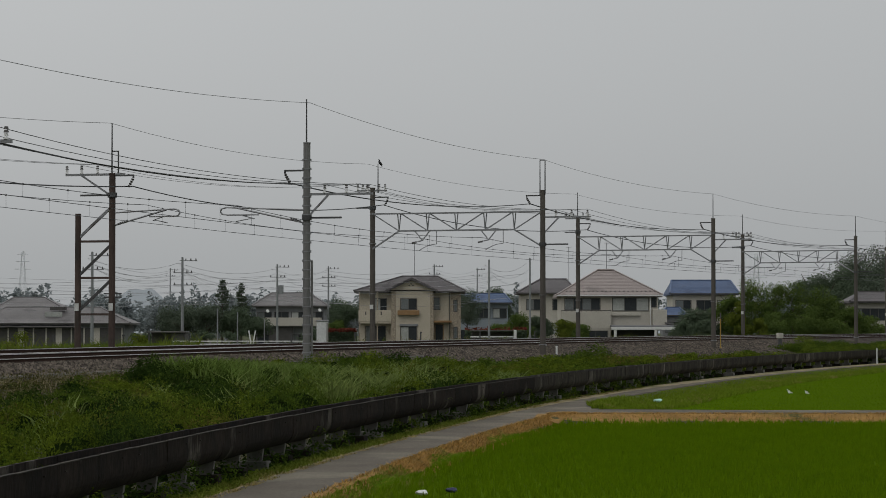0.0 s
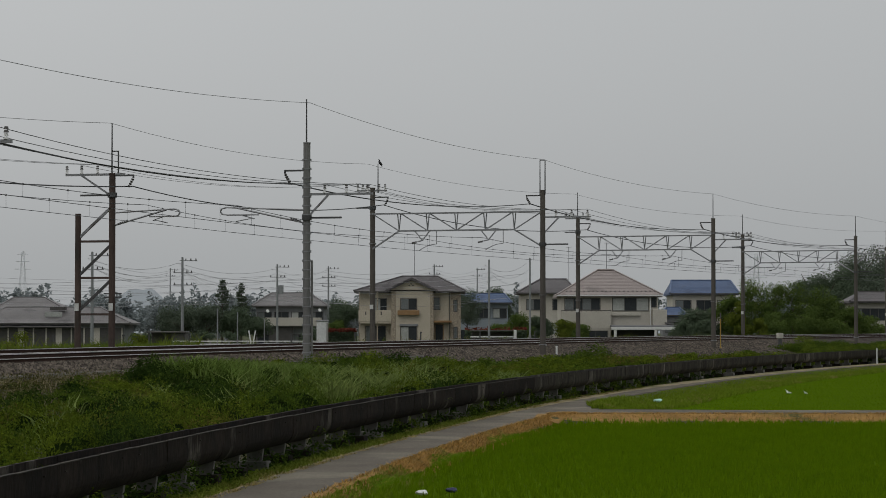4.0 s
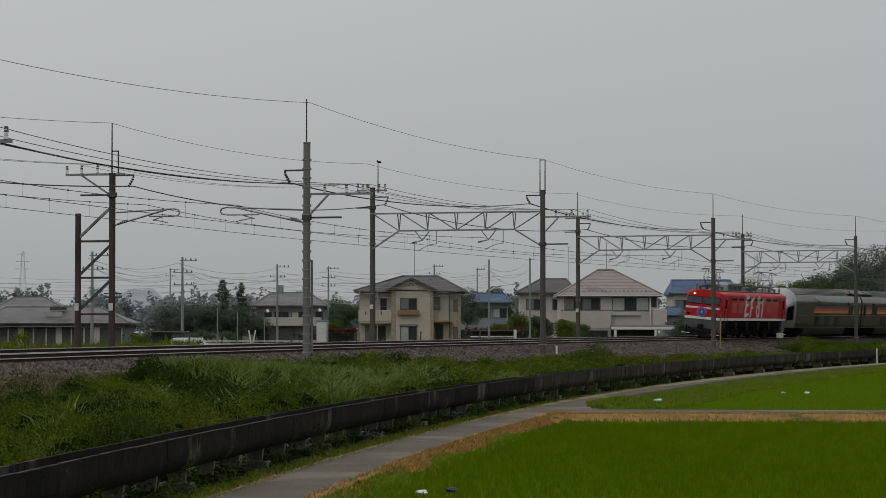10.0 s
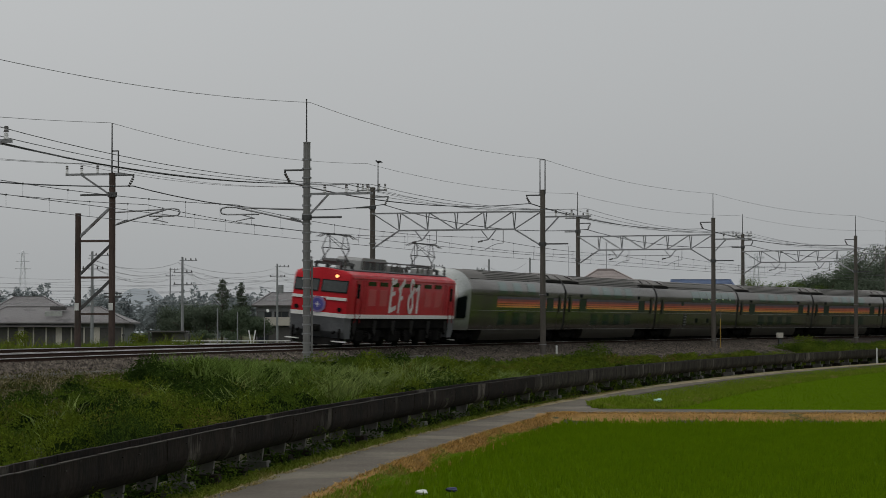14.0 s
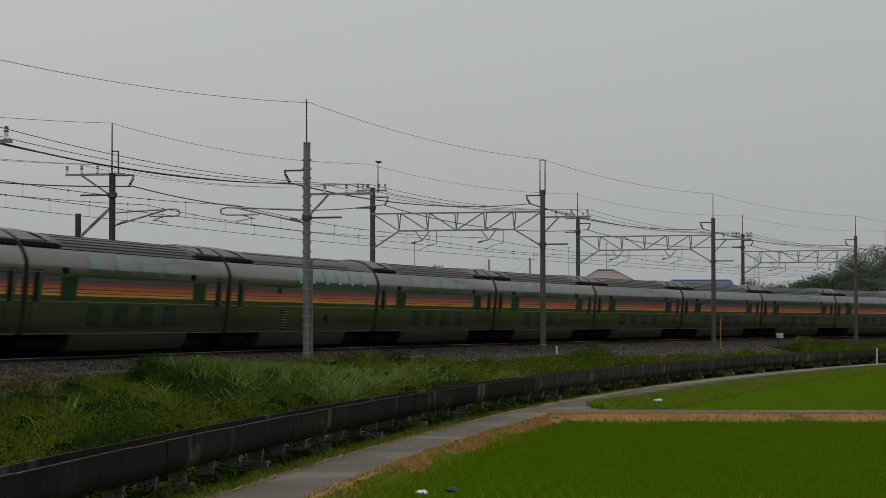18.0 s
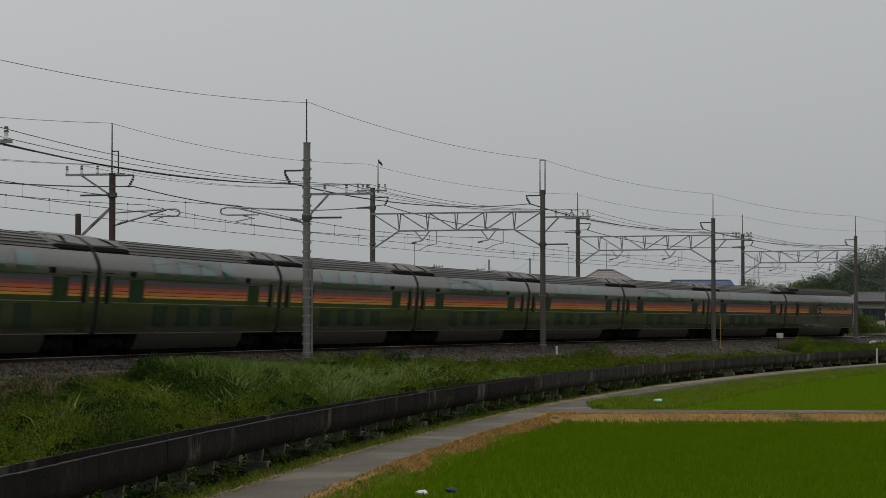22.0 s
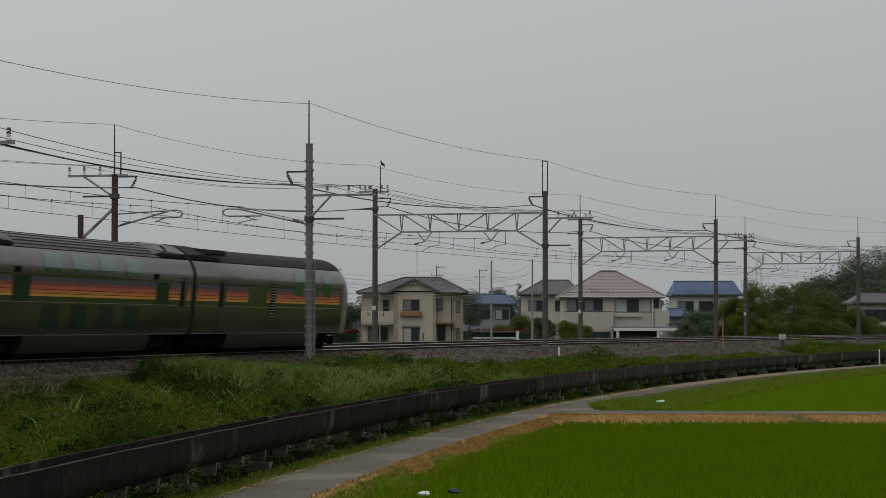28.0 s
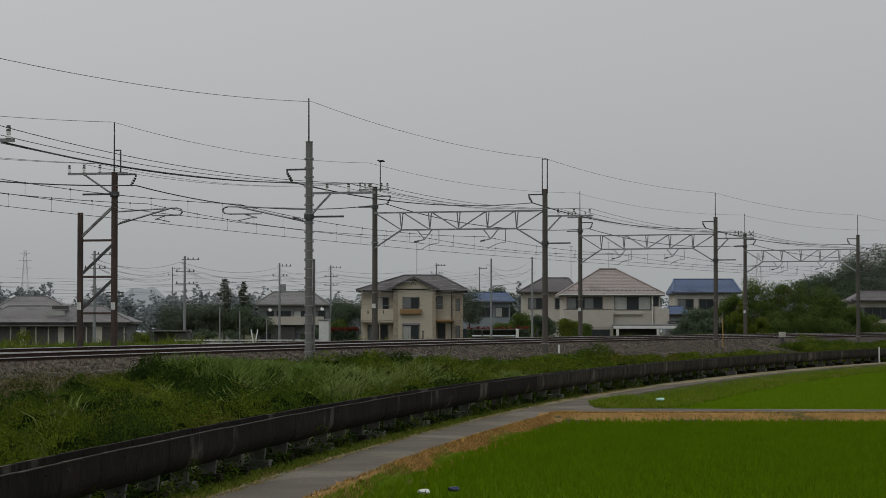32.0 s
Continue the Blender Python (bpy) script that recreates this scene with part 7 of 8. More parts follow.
    h = np.clip(np.minimum(h, crest(s) + 0.2 - g), 0.15, 1.3)
    blades("bank_tall_grass", x, y, g, h, 0.03 + 0.03 * rng.random(len(x)), TALLGRASS, "tall bending green grass on the railway bank", "grass", 0.8)
    # arching tufts of pampas-like grass
    X, Y, Z, H = [], [], [], []
    for k in range(170):
        s0 = rng.uniform(12, 30) if k < 85 else rng.uniform(-44, 4) if k < 100 else rng.uniform(4, 16)
        o0 = rng.uniform(7.5, 11.0) if k < 100 else rng.uniform(6, 10)
        x0, y0 = so_to_xy(s0, o0)
        m = 16
        X.append(x0 + rng.normal(size=m) * 0.1)
        Y.append(y0 + rng.normal(size=m) * 0.1)
        Z.append(np.full(m, float(height(np.array(x0), np.array(y0)))))
        H.append(np.full(m, min(1.25, max(0.6, float(crest(s0)) + 0.35 - Z[-1][0]))) * (0.6 + 0.5 * rng.random(m)))
    X, Y, Z, H = (np.concatenate(v) for v in (X, Y, Z, H))
    blades("pampas_tufts", X, Y, Z, H, 0.045 + 0.03 * rng.random(len(X)), PAMPAS, "arching tufts of pale green pampas grass", "grass", 0.7)
    # reeds at the crest beside the pale pole, wide arching leaves
    m = 3000
    s = rng.uniform(2.5, 13, m)
    o = 4.3 + rng.random(m) * np.interp(s, [-3, 2, 8, 13], [2.2, 3.6, 4.4, 2.6])
    keep = lumpy(s * 2, o * 2, 0.6, 3.0) > 0.34
    s, o = s[keep], o[keep]
    x, y = so_to_xy(s, o)
    g = height(x, y)
    blades("crest_reeds", x, y, g, np.clip(np.minimum(0.75 + 0.5 * rng.random(len(x)), crest(s) + 0.28 - g), 0.3, 1.3), 0.05 + 0.035 * rng.random(len(x)), REEDLEAF, "tall pale green reed leaves at the crest", "grass", 0.5)
    n = 30000
    s, o = -24 + 25 * rng.random(n), 2.5 + 3.6 * rng.random(n) ** 0.9
    keep = lumpy(s * 1.7, o * 2.2, 0.5, 0.4) > 0.4
    x, y = so_to_xy(s[keep], o[keep])
    V, F = leaves(x, y, height(x, y) + 0.02 + 0.38 * rng.random(len(x)) ** 2, 0.014 + 0.03 * rng.random(len(x)), 0.6)
    raw("upper_bank_weeds", V, F, WORNWEED, "thin brown-green weeds on the open upper bank", "weeds", "stuff")
    n = 1500
    s, o = -26 + 30 * rng.random(n), 2.6 + 6.0 * rng.random(n) ** 1.4
    x, y = so_to_xy(s, o)
    blades("dry_stalks", x, y, height(x, y), 0.25 + 0.45 * rng.random(n), 0.016 + 0 * x, DRYSTALK, "bent pale dry stalks on the bank", "grass", 1.1)
    # dry stems, short ones and long trailing ones
    n = 4000
    s = -46 + 90 * rng.random(n)
    o = 3.4 + (13.0 - 3.4) * rng.random(n)
    keep = (lumpy(s, o, 0.5, 5.0) > 0.74) | ((o < 5.0) & (rng.random(n) < 0.5))
    s, o = s[keep], o[keep]
    x, y = so_to_xy(s, o)
    straw = surf("straw", (0.13, 0.115, 0.05), (0.2, 0.175, 0.085), 2, 10, 0.9, spec=0.0)
    blades("dry_stems", x, y, height(x, y) + 0.05, 0.2 + 0.4 * rng.random(len(x)), 0.009 + 0 * x, straw, "thin dry straw stems among weeds", "grass", 1.2)
    n = 190
    s, o = -40 + 52 * rng.random(n) ** 0.8, 4.5 + 6.0 * rng.random(n)
    x, y = so_to_xy(s, o)
    blades("trailing_vines", x, y, height(x, y) + 0.35, 0.3 + 0.2 * rng.random(n), 0.02 + 0 * x, straw, "long pale trailing vine stems over weeds", "vines", 3.2)


def bush(x, y, z, rx, ry, h, n, material, label, size=0.09, category="bush"):
    e = thing("bush", pose(x, y, z), label, category, "bushes")
    m = 14
    cs = rng.normal(size=(m, 3)) * (0.45, 0.45, 0.3)
    k = rng.integers(0, m, n)
    d = rng.normal(size=(n, 3))
    d /= np.linalg.norm(d, axis=1)[:, None]
    q = cs[k] + d * (0.28 + 0.3 * rng.random(n))[:, None] * rng.random(n)[:, None] ** 0.25
    V, F = leaves(q[:, 0] * rx, q[:, 1] * ry, np.abs(q[:, 2] + 0.42) * h * 0.85, size * (0.6 + 0.8 * rng.random(n)))
    raw("foliage", V, F, material, parent=e)
    bm = bmesh.new()
    for i in range(5):
        rod(bm, (0, 0, -0.1), (cs[i, 0] * rx, cs[i, 1] * ry, h * 0.6), 0.03, 0.01, 5)
    part("stems", bm, BARK, e)
    return e


def tree(x, y, h, w, material, label, n=3000, size=0.2, trunk=0.25, shape="round", lobes=16):
    e = thing("tree", pose(x, y, 0.3), label, "tree", "trees")
    if shape == "conifer":
        # uneven limbs with needle clumps towards their tips, and gaps between them
        limbs = 95
        lu = np.sort(rng.random(limbs)) ** 0.85
        la = rng.random(limbs) * 6.283
        lr = w / 2 * (1.04 - lu) ** 0.9 * (0.5 + 0.6 * rng.random(limbs))
        j = rng.choice(limbs, n, p=(lr + 0.06 * w) ** 1.3 / ((lr + 0.06 * w) ** 1.3).sum())
        f = 0.2 + 0.75 * rng.random(n) ** 0.55
        rad = lr[j] * f
        a = la[j] + rng.normal(size=n) * 0.2
        px = rad * np.cos(a) + rng.normal(size=n) * 0.028 * w
        py = rad * np.sin(a) + rng.normal(size=n) * 0.028 * w
        pz = h * (0.2 + 0.78 * lu[j]) + rad * 0.22 - rad * rad * 0.07 + rng.normal(size=n) * h * 0.014
    else:
        c = rng.normal(size=(lobes, 3))
        c /= np.linalg.norm(c, axis=1)[:, None]
        c *= (0.35 + 0.65 * rng.random(lobes))[:, None]
        low = shape == "bush"
        c = c * (w / 2 * 0.72, w / 2 * 0.72, h * (0.4 if low else 0.3)) + (0, 0, h * (0.5 if low else 0.6))
        r = (0.14 + 0.14 * rng.random(lobes)) * min(w, h)
        k = rng.integers(0, lobes, n)
        d = rng.normal(size=(n, 3))
        d /= np.linalg.norm(d, axis=1)[:, None]
        face = d + (0, 0, 0.35)
        d *= (rng.random(n) ** 0.3)[:, None] * r[k][:, None]
        d[:, 2] *= 0.75
        p = c[k] + d
        px, py, pz = p[:, 0], p[:, 1], np.maximum(p[:, 2], h * 0.06)
    V, F = leaves(px, py, pz, size * (0.5 + rng.random(n)), 0.6, None if shape == "conifer" else face, 0.34)
    raw("crown", V, F, material, parent=e)
    bm = bmesh.new()
    rod(bm, (0, 0, -0.2), (0, 0, h * (0.9 if shape == "conifer" else 0.55)), trunk, trunk * 0.3, 8)
    for i in range(6):
        a = i * 1.05 + x
        zz = h * (0.3 + 0.07 * i)
        rod(bm, (0, 0, zz), (math.cos(a) * w * 0.28, math.sin(a) * w * 0.28, zz + h * 0.16), trunk * 0.4, trunk * 0.12, 6)
    part("trunk", bm, BARK, e)
    return e


def far_trees():
    # thicket beside the line
    for x, y, h, w, m in ((24.2, 250, 3.6, 3.4, DARKTREE), (25.6, 252, 5.2, 4, DARKTREE), (27.0, 254, 5.0, 3.6, DARKTREE), (28.9, 252, 7.2, 3.8, BUSH), (31.2, 252, 8.0, 4.6, BUSH), (33.2, 250, 8.0, 5.0, BUSH), (35.2, 251, 7.8, 5.0, BUSH),
                          (37.4, 252, 7.1, 5.0, BUSH), (39.4, 253, 6.2, 4.6, BUSH), (41.2, 253, 5.2, 4.2, BUSH), (43.4, 256, 3.8, 4.2, BUSH), (46.0, 258, 3.4, 4.0, BUSH), (36.0, 246, 4.6, 4.2, BUSH), (32.6, 245, 4.4, 4.0, BUSH), (39.0, 247, 3.8, 4.2, BUSH), (26.0, 247, 3.2, 3.4, DARKTREE), (48.5, 262, 3.6, 4.2, DARKTREE)):
        tree(x, y, h, w, m, "dense leafy green tree in a thicket by the line", 11000, 0.085, 0.12, "bush", 30)
    tree(28.7, 241, 5.2, 3.2, YELLOWBUSH, "yellow-green shrub tree by the line", 9000, 0.07, 0.08, "bush")
    tree(30.6, 242, 4.0, 2.6, YELLOWBUSH, "yellow-green shrub tree by the line", 6000, 0.07, 0.08, "bush")
    for x, y, h, w in ((46.4, 292, 10.6, 6.0), (50.3, 298, 13.4, 8.5), (55.0, 302, 14.2, 9.5), (44.6, 280, 7.8, 6), (58, 290, 10, 9), (49.5, 284, 8.6, 7), (47.5, 300, 9.0, 7), (53, 288, 8.5, 8)):
        tree(x, y, h, w, DARKTREE if x < 49 else GREYTREE, "tall dark broadleaf tree behind the thicket", 14000, 0.13, 0.22, "round", 38)
    tree(42.6, 290, 10.6, 5.0, DARKTREE, "dark pine with uneven clumped crown behind the thicket", 9000, 0.11, 0.18, "round", 13)
    tree(45.0, 291, 9.6, 3.4, DARKTREE, "dark pine with uneven clumped crown behind the thicket", 6000, 0.11, 0.15, "round", 9)
    # by the grey house
    for x, y, h, w in ((-31.5, 262, 2.2, 3.4), (-28.6, 264, 2.4, 3.6), (-25.4, 262, 2.3, 3.6), (-22.4, 264, 2.5, 3.4), (-13.2, 250, 2.6, 3.0), (-9.8, 252, 2.4, 3.0)):
        tree(x, y, h, w, DARKTREE, "low dark green garden shrub", 3500, 0.08, 0.06, "bush", 14)
    tree(-25.7, 290, 8.0, 4.6, GREYTREE, "dark conifer with uneven layered branches", 7000, 0.1, 0.14, "conifer")
    tree(-23.3, 288, 7.6, 3.8, GREYTREE, "dark conifer with uneven layered branches", 6000, 0.1, 0.14, "conifer")
    for x, y, h, w, m in ((-29.0, 280, 5.6, 5, GREYTREE), (-26.2, 276, 5.4, 5, GREYTREE), (-23.4, 278, 5.0, 5, DARKTREE), (-31.6, 284, 5.0, 5, GREYTREE), (-21.2, 282, 4.4, 4, DARKTREE),
                          (-11.8, 300, 6.0, 6, DARKTREE), (-14.2, 330, 6.8, 5, DARKTREE), (-19.0, 345, 8.0, 6, DARKTREE), (-8.8, 310, 4.8, 4, GREYTREE), (-11.5, 262, 3.4, 3, BUSH)):
        tree(x, y, h, w, m, "round dark green tree among the houses", 8000, 0.095, 0.14)
    for x, y, h, w, m in ((7.8, 255, 4.2, 4.5, BUSH), (9.8, 256, 3.8, 3.4, DARKTREE), (12.5, 248, 3.6, 3.2, YELLOWBUSH), (13.5, 240, 3.0, 2.6, BUSH), (5.6, 252, 3.2, 3, BUSH), (9, 430, 9.5, 10, GREYTREE), (16, 460, 9.5, 14, GREYTREE),
                          (1, 440, 9, 9, GREYTREE), (-1.5, 300, 8.6, 6, GREYTREE), (3.0, 310, 8.0, 5, GREYTREE), (27.0, 420, 9.5, 5, GREYTREE), (29.5, 430, 8, 6, GREYTREE), (34, 420, 9, 7, GREYTREE)):
        tree(x, y, h, w, m, "leafy green garden tree" if y < 400 else "hazy grey-green tree far behind the roofs", 9000 if y < 400 else 5000, 0.08 if y < 400 else 0.26, 0.12)
    tree(-25.6, 150, 2.7, 2.4, YELLOWBUSH, "light green garden shrub by the farmhouse", 3000, 0.07, 0.06, "bush")
    tree(-18.6, 150, 2.5, 1.9, YELLOWBUSH, "light green garden shrub by the farmhouse", 2400, 0.07, 0.06, "bush")
    # clipped hedges
    for x0, x1, y, h, top in ((-11.6, -8.6, 246, 2.0, REDHEDGE), (2.2, 8.2, 244, 2.15, REDHEDGE)):
        e = thing("hedge", pose(0, y, 0.3), "clipped dark green hedge with reddish top growth", "hedge", "hedges")
        n = 5000
        X, Y, Z = x0 + (x1 - x0) * rng.random(n), 1.2 * rng.random(n), h * rng.random(n) ** 0.6
        V, F = leaves(X, Y, Z, 0.1 + 0.08 * rng.random(n))
        raw("foliage", V, F, DARKTREE, parent=e)
        n = 900 if x1 < 0 else 260
        X, Y, Z = x0 + (x1 - x0) * rng.random(n), 1.2 * rng.random(n), h + 0.3 * rng.random(n) ** 2
        V, F = leaves(X, Y, Z, 0.1 + 0.08 * rng.random(n))
        raw("red_shoots", V, F, top, parent=e)
        bm = bmesh.new()
        for k in range(8):
            rod(bm, (x0 + (x1 - x0) * (k + 0.5) / 8, 0.6, -0.2), (x0 + (x1 - x0) * (k + 0.5) / 8, 0.6, h * 0.8), 0.05, 0.02, 5)
        part("stems", bm, BARK, e)
    # grass and low growth beyond the far track
    n = 24000
    s, o = -5 + 190 * rng.random(n) ** 1.5, -6.9 - 2.6 * rng.random(n)
    x, y = so_to_xy(s, o)
    big = np.clip(lumpy(s, o, 0.35, 1.1), 0.1, 1)
    blades("trackside_grass", x, y, height(x, y), (0.45 + 0.75 * rng.random(n)) * (0.55 + big) * np.where(s < 40, 0.72, 0.42), 0.03 + 0 * x, VERGE, "green grass beyond the far track", "grass", 0.5)

    # scrub that hides the foot of the far bank
    n = 46000
    s, o = -8 + 165 * rng.random(n) ** 1.7, -7.15 - 1.5 * rng.random(n)
    x, y = so_to_xy(s, o)
    g = height(x, y)
    top = 2.02 + 0.42 * np.clip(lumpy(s, o * 0.4, 0.6, 1.1), 0, 1) * np.interp(s, [-8, 20, 32, 40, 60, 160], [1, 1, 0.8, 0.35, 0.15, 0.1]) - 0.12
    z = g + np.maximum(top - g, 0.1) * rng.random(n) ** 0.5
    V, F = leaves(x, y, z, (0.035 + 0.045 * rng.random(n)) * np.clip(0.6 + y / 160, 0.8, 1.6), 0.6)
    raw("trackside_scrub", V, F, SCRUB, "low bright green scrub beyond the far track", "weeds", "stuff")
    n = 9000
    s, o = -8 + 48 * rng.random(n), -7.2 - 1.3 * rng.random(n)
    x, y = so_to_xy(s, o)
    g = height(x, y)
    blades("trackside_reeds", x, y, g, np.maximum(0.3, 2.25 + 0.4 * rng.random(n) * lumpy(s, o, 0.5, 2.0) - g), 0.03 + 0 * x, SCRUB, "tall green grass beyond the far track", "grass", 0.35)


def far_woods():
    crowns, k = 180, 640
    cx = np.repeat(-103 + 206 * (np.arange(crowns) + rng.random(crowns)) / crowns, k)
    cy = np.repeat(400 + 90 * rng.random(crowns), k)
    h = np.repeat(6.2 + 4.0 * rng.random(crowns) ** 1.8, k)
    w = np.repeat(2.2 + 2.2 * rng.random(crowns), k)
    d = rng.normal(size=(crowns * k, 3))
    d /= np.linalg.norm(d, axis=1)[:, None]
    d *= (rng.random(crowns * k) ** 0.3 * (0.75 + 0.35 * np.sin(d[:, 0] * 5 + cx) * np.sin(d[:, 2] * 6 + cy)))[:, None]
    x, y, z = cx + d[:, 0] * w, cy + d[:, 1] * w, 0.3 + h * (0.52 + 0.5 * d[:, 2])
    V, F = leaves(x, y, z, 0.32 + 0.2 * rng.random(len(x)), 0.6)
    raw("far_woods", V, F, HAZYTREE, "pale grey-green line of distant trees behind the houses, haze put into their colour", "woods", "stuff")


def paddies():
    # lower paddy: rows of young rice
    n = 230000
    y = 36 + 47.5 * rng.random(n) ** 0.8
    x = -6 + 32 * rng.random(n)
    x = np.round(x / 0.3) * 0.3 + rng.normal(size=n) * 0.07
    dx, dy = x - ARC_X, y - ARC_Y
    s, o = (np.arctan2(dy, -dx) - ARC_A) * ARC_R, ARC_R - np.hypot(dx, dy)
    fo = FLUME_O - FLUME_K * s
    keep = (o > fo + 2.62) & (y < 82.9 + 0.0 * x) & (np.abs(x) < y * 0.2 + 1)
    x, y = x[keep], y[keep]
    blades("lower_paddy_rice", x, y, height(x, y) - 0.02, 0.16 + 0.1 * rng.random(len(x)), 0.014 + 0.012 * rng.random(len(x)), RICE, "dense bright green young rice in rows", "rice", 0.25)
    n = 230000
    y = 89 + 140 * rng.random(n) ** 1.3
    x = 2 + 60 * rng.random(n)
    dx, dy = x - ARC_X, y - ARC_Y
    s, o = (np.arctan2(dy, -dx) - ARC_A) * ARC_R, ARC_R - np.hypot(dx, dy)
    fo = FLUME_O - FLUME_K * np.clip(s, -120, 200)
    keep = (o > fo + 4.2) & (y > 90.6 - (x - 14) * 0.15) & (np.abs(x) < y * 0.2 + 1)
    x, y = x[keep], y[keep]
    blades("upper_paddy_rice", x, y, height(x, y) - 0.09, 0.15 + 0.05 * rng.random(len(x)), 0.03 + 0.015 * rng.random(len(x)), RICE, "dense green young rice beyond the lane", "rice", 0.4)
    # grassy dike of the upper paddy
    n = 40000
    s = 14 + 130 * rng.random(n) ** 1.4
    fo = FLUME_O - FLUME_K * s
    u = rng.random(n)
    o = fo + 1.9 + 0.1 * np.clip((s - 22) / 15, 0, 1) + 3.2 * u * np.clip((s - 12) / 14, 0.15, 1)
    x, y = so_to_xy(s, o)
    keep = (y > 88.6 - (x - 14) * 0.12) & (x > 5.5 + 0.1 * np.sin(y * 2))
    x, y, u, s = x[keep], y[keep], u[keep], s[keep]
    tall = np.where(s > 30, np.clip(0.12 + 2.0 * u, 0, 1), 1)
    blades("dike_grass", x, y, height(x, y), (0.1 + 0.2 * rng.random(len(x))) * tall, 0.035 + 0 * x, DIKE, "short bright green grass on the dike", "grass", 0.6)
    # dead brown grass along the edge of the path and lane
    n = 34000
    s = -50 + 62 * rng.random(n)
    fo = FLUME_O - FLUME_K * s
    o = fo + 2.12 + 0.7 * rng.random(n)
    x, y = so_to_xy(s, o)
    y2 = 82.6 + 1.5 * rng.random(n // 2)
    x2 = 3.5 + 24 * rng.random(n // 2)
    y2 = y2 - (x2 - 14) * 0.03 + 0.3
    x, y = np.concatenate([x, x2]), np.concatenate([y, y2])
    keep = (y > 52) | (rng.random(len(x)) < 0.25)
    x, y = x[keep], y[keep]
    blades("dead_grass", x, y, height(x, y), 0.04 + 0.12 * rng.random(len(x)) ** 1.5, 0.02 + 0 * x, DRYGRASS, "withered orange-brown grass along the path", "grass", 1.0)
    n = 9000
    s = -46 + 26 * rng.random(n)
    o = FLUME_O - FLUME_K * s + 2.3 + 0.9 * rng.random(n)
    x, y = so_to_xy(s, o)
    blades("path_weeds", x, y, height(x, y), 0.06 + 0.13 * rng.random(n), 0.025 + 0 * x, DIKE, "green weeds at the edge of the paddy", "weeds", 0.7)
    # verge between flume and path
    n = 26000
    s = -48 + 180 * rng.random(n) ** 1.3
    fo = FLUME_O - FLUME_K * s
    o = fo - 0.15 + (0.62 - 0.5 * np.clip(s / 30, 0, 1)) * rng.random(n) ** 0.8
    x, y = so_to_xy(s, o)
    blades("verge_grass", x, y, height(x, y), (0.05 + 0.13 * rng.random(n)) * np.clip(1.2 - s / 60, 0.25, 1), 0.025 + 0 * x, VERGE, "yellow-green verge grass between flume and path", "grass", 0.8)
    # weeds under the flume
    n = 22000
    s = -48 + 120 * rng.random(n) ** 1.1
    fo = FLUME_O - FLUME_K * s
    o = fo - 0.9 + 1.0 * rng.random(n)
    x, y = so_to_xy(s, o)
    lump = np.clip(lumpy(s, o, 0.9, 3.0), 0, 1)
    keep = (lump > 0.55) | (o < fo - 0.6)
    x, y, lump = x[keep], y[keep], lump[keep]
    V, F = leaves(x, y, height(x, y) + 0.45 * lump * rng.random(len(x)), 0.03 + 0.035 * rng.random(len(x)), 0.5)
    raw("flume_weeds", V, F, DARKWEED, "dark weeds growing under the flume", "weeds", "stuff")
    # leafy clumps that stand against the flume's feet
    k = 90
    cs = -40 + 95 * rng.random(110)
    cs = cs[lumpy(cs, cs * 0.3, 0.5, 1.7) > 0.45]
    s0 = np.repeat(cs, k)
    r0, h0 = np.repeat(0.12 + 0.18 * rng.random(len(cs)), k), np.repeat(0.2 + 0.55 * rng.random(len(cs)) ** 2, k)
    off = np.repeat(-0.12 + 0.28 * rng.random(len(cs)), k)
    d = rng.normal(size=(len(s0), 3))
    d /= np.linalg.norm(d, axis=1)[:, None]
    x, y = so_to_xy(s0, FLUME_O - FLUME_K * s0 + off)
    V, F = leaves(x + d[:, 0] * r0 * 1.3, y + d[:, 1] * r0, height(x, y) + np.abs(d[:, 2]) * h0, 0.02 + 0.03 * rng.random(len(s0)), 0.5, d + (0, 0, 0.2))
    raw("flume_foot_weeds", V, F, WEED, "leafy weeds against the flume's concrete feet", "weeds", "stuff")
    # straw along the far edge of the path
    n = 14000
    s = -48 + 95 * rng.random(n)
    o = FLUME_O - FLUME_K * s + 0.3 + 0.35 * rng.random(n) - 0.22 * np.clip(s / 30, 0, 1)
    keep = rng.random(n) < np.clip(lumpy(s, o, 0.7, 4.0) * 1.6 - 0.4, 0, 1)
    x, y = so_to_xy(s[keep], o[keep])
    blades("path_straw", x, y, height(x, y), 0.03 + 0.08 * rng.random(len(x)), 0.02 + 0 * x, STRAW, "withered yellow grass between flume and path", "grass", 1.2)
    # grass that hangs over the flume's rim
    s = np.concatenate([rng.normal(1.6, 0.3, 45), rng.normal(-0.6, 0.2, 12)])
    x, y = so_to_xy(s, FLUME_O - FLUME_K * s - 0.8 + 0.15 * rng.random(len(s)))
    blades("overhanging_grass", x, y, height(x, y) + 0.1, 0.85 + 0.35 * rng.random(len(s)), 0.025 + 0 * x, PAMPAS, "pale grass leaning over the flume's rim", "grass", 0.9)


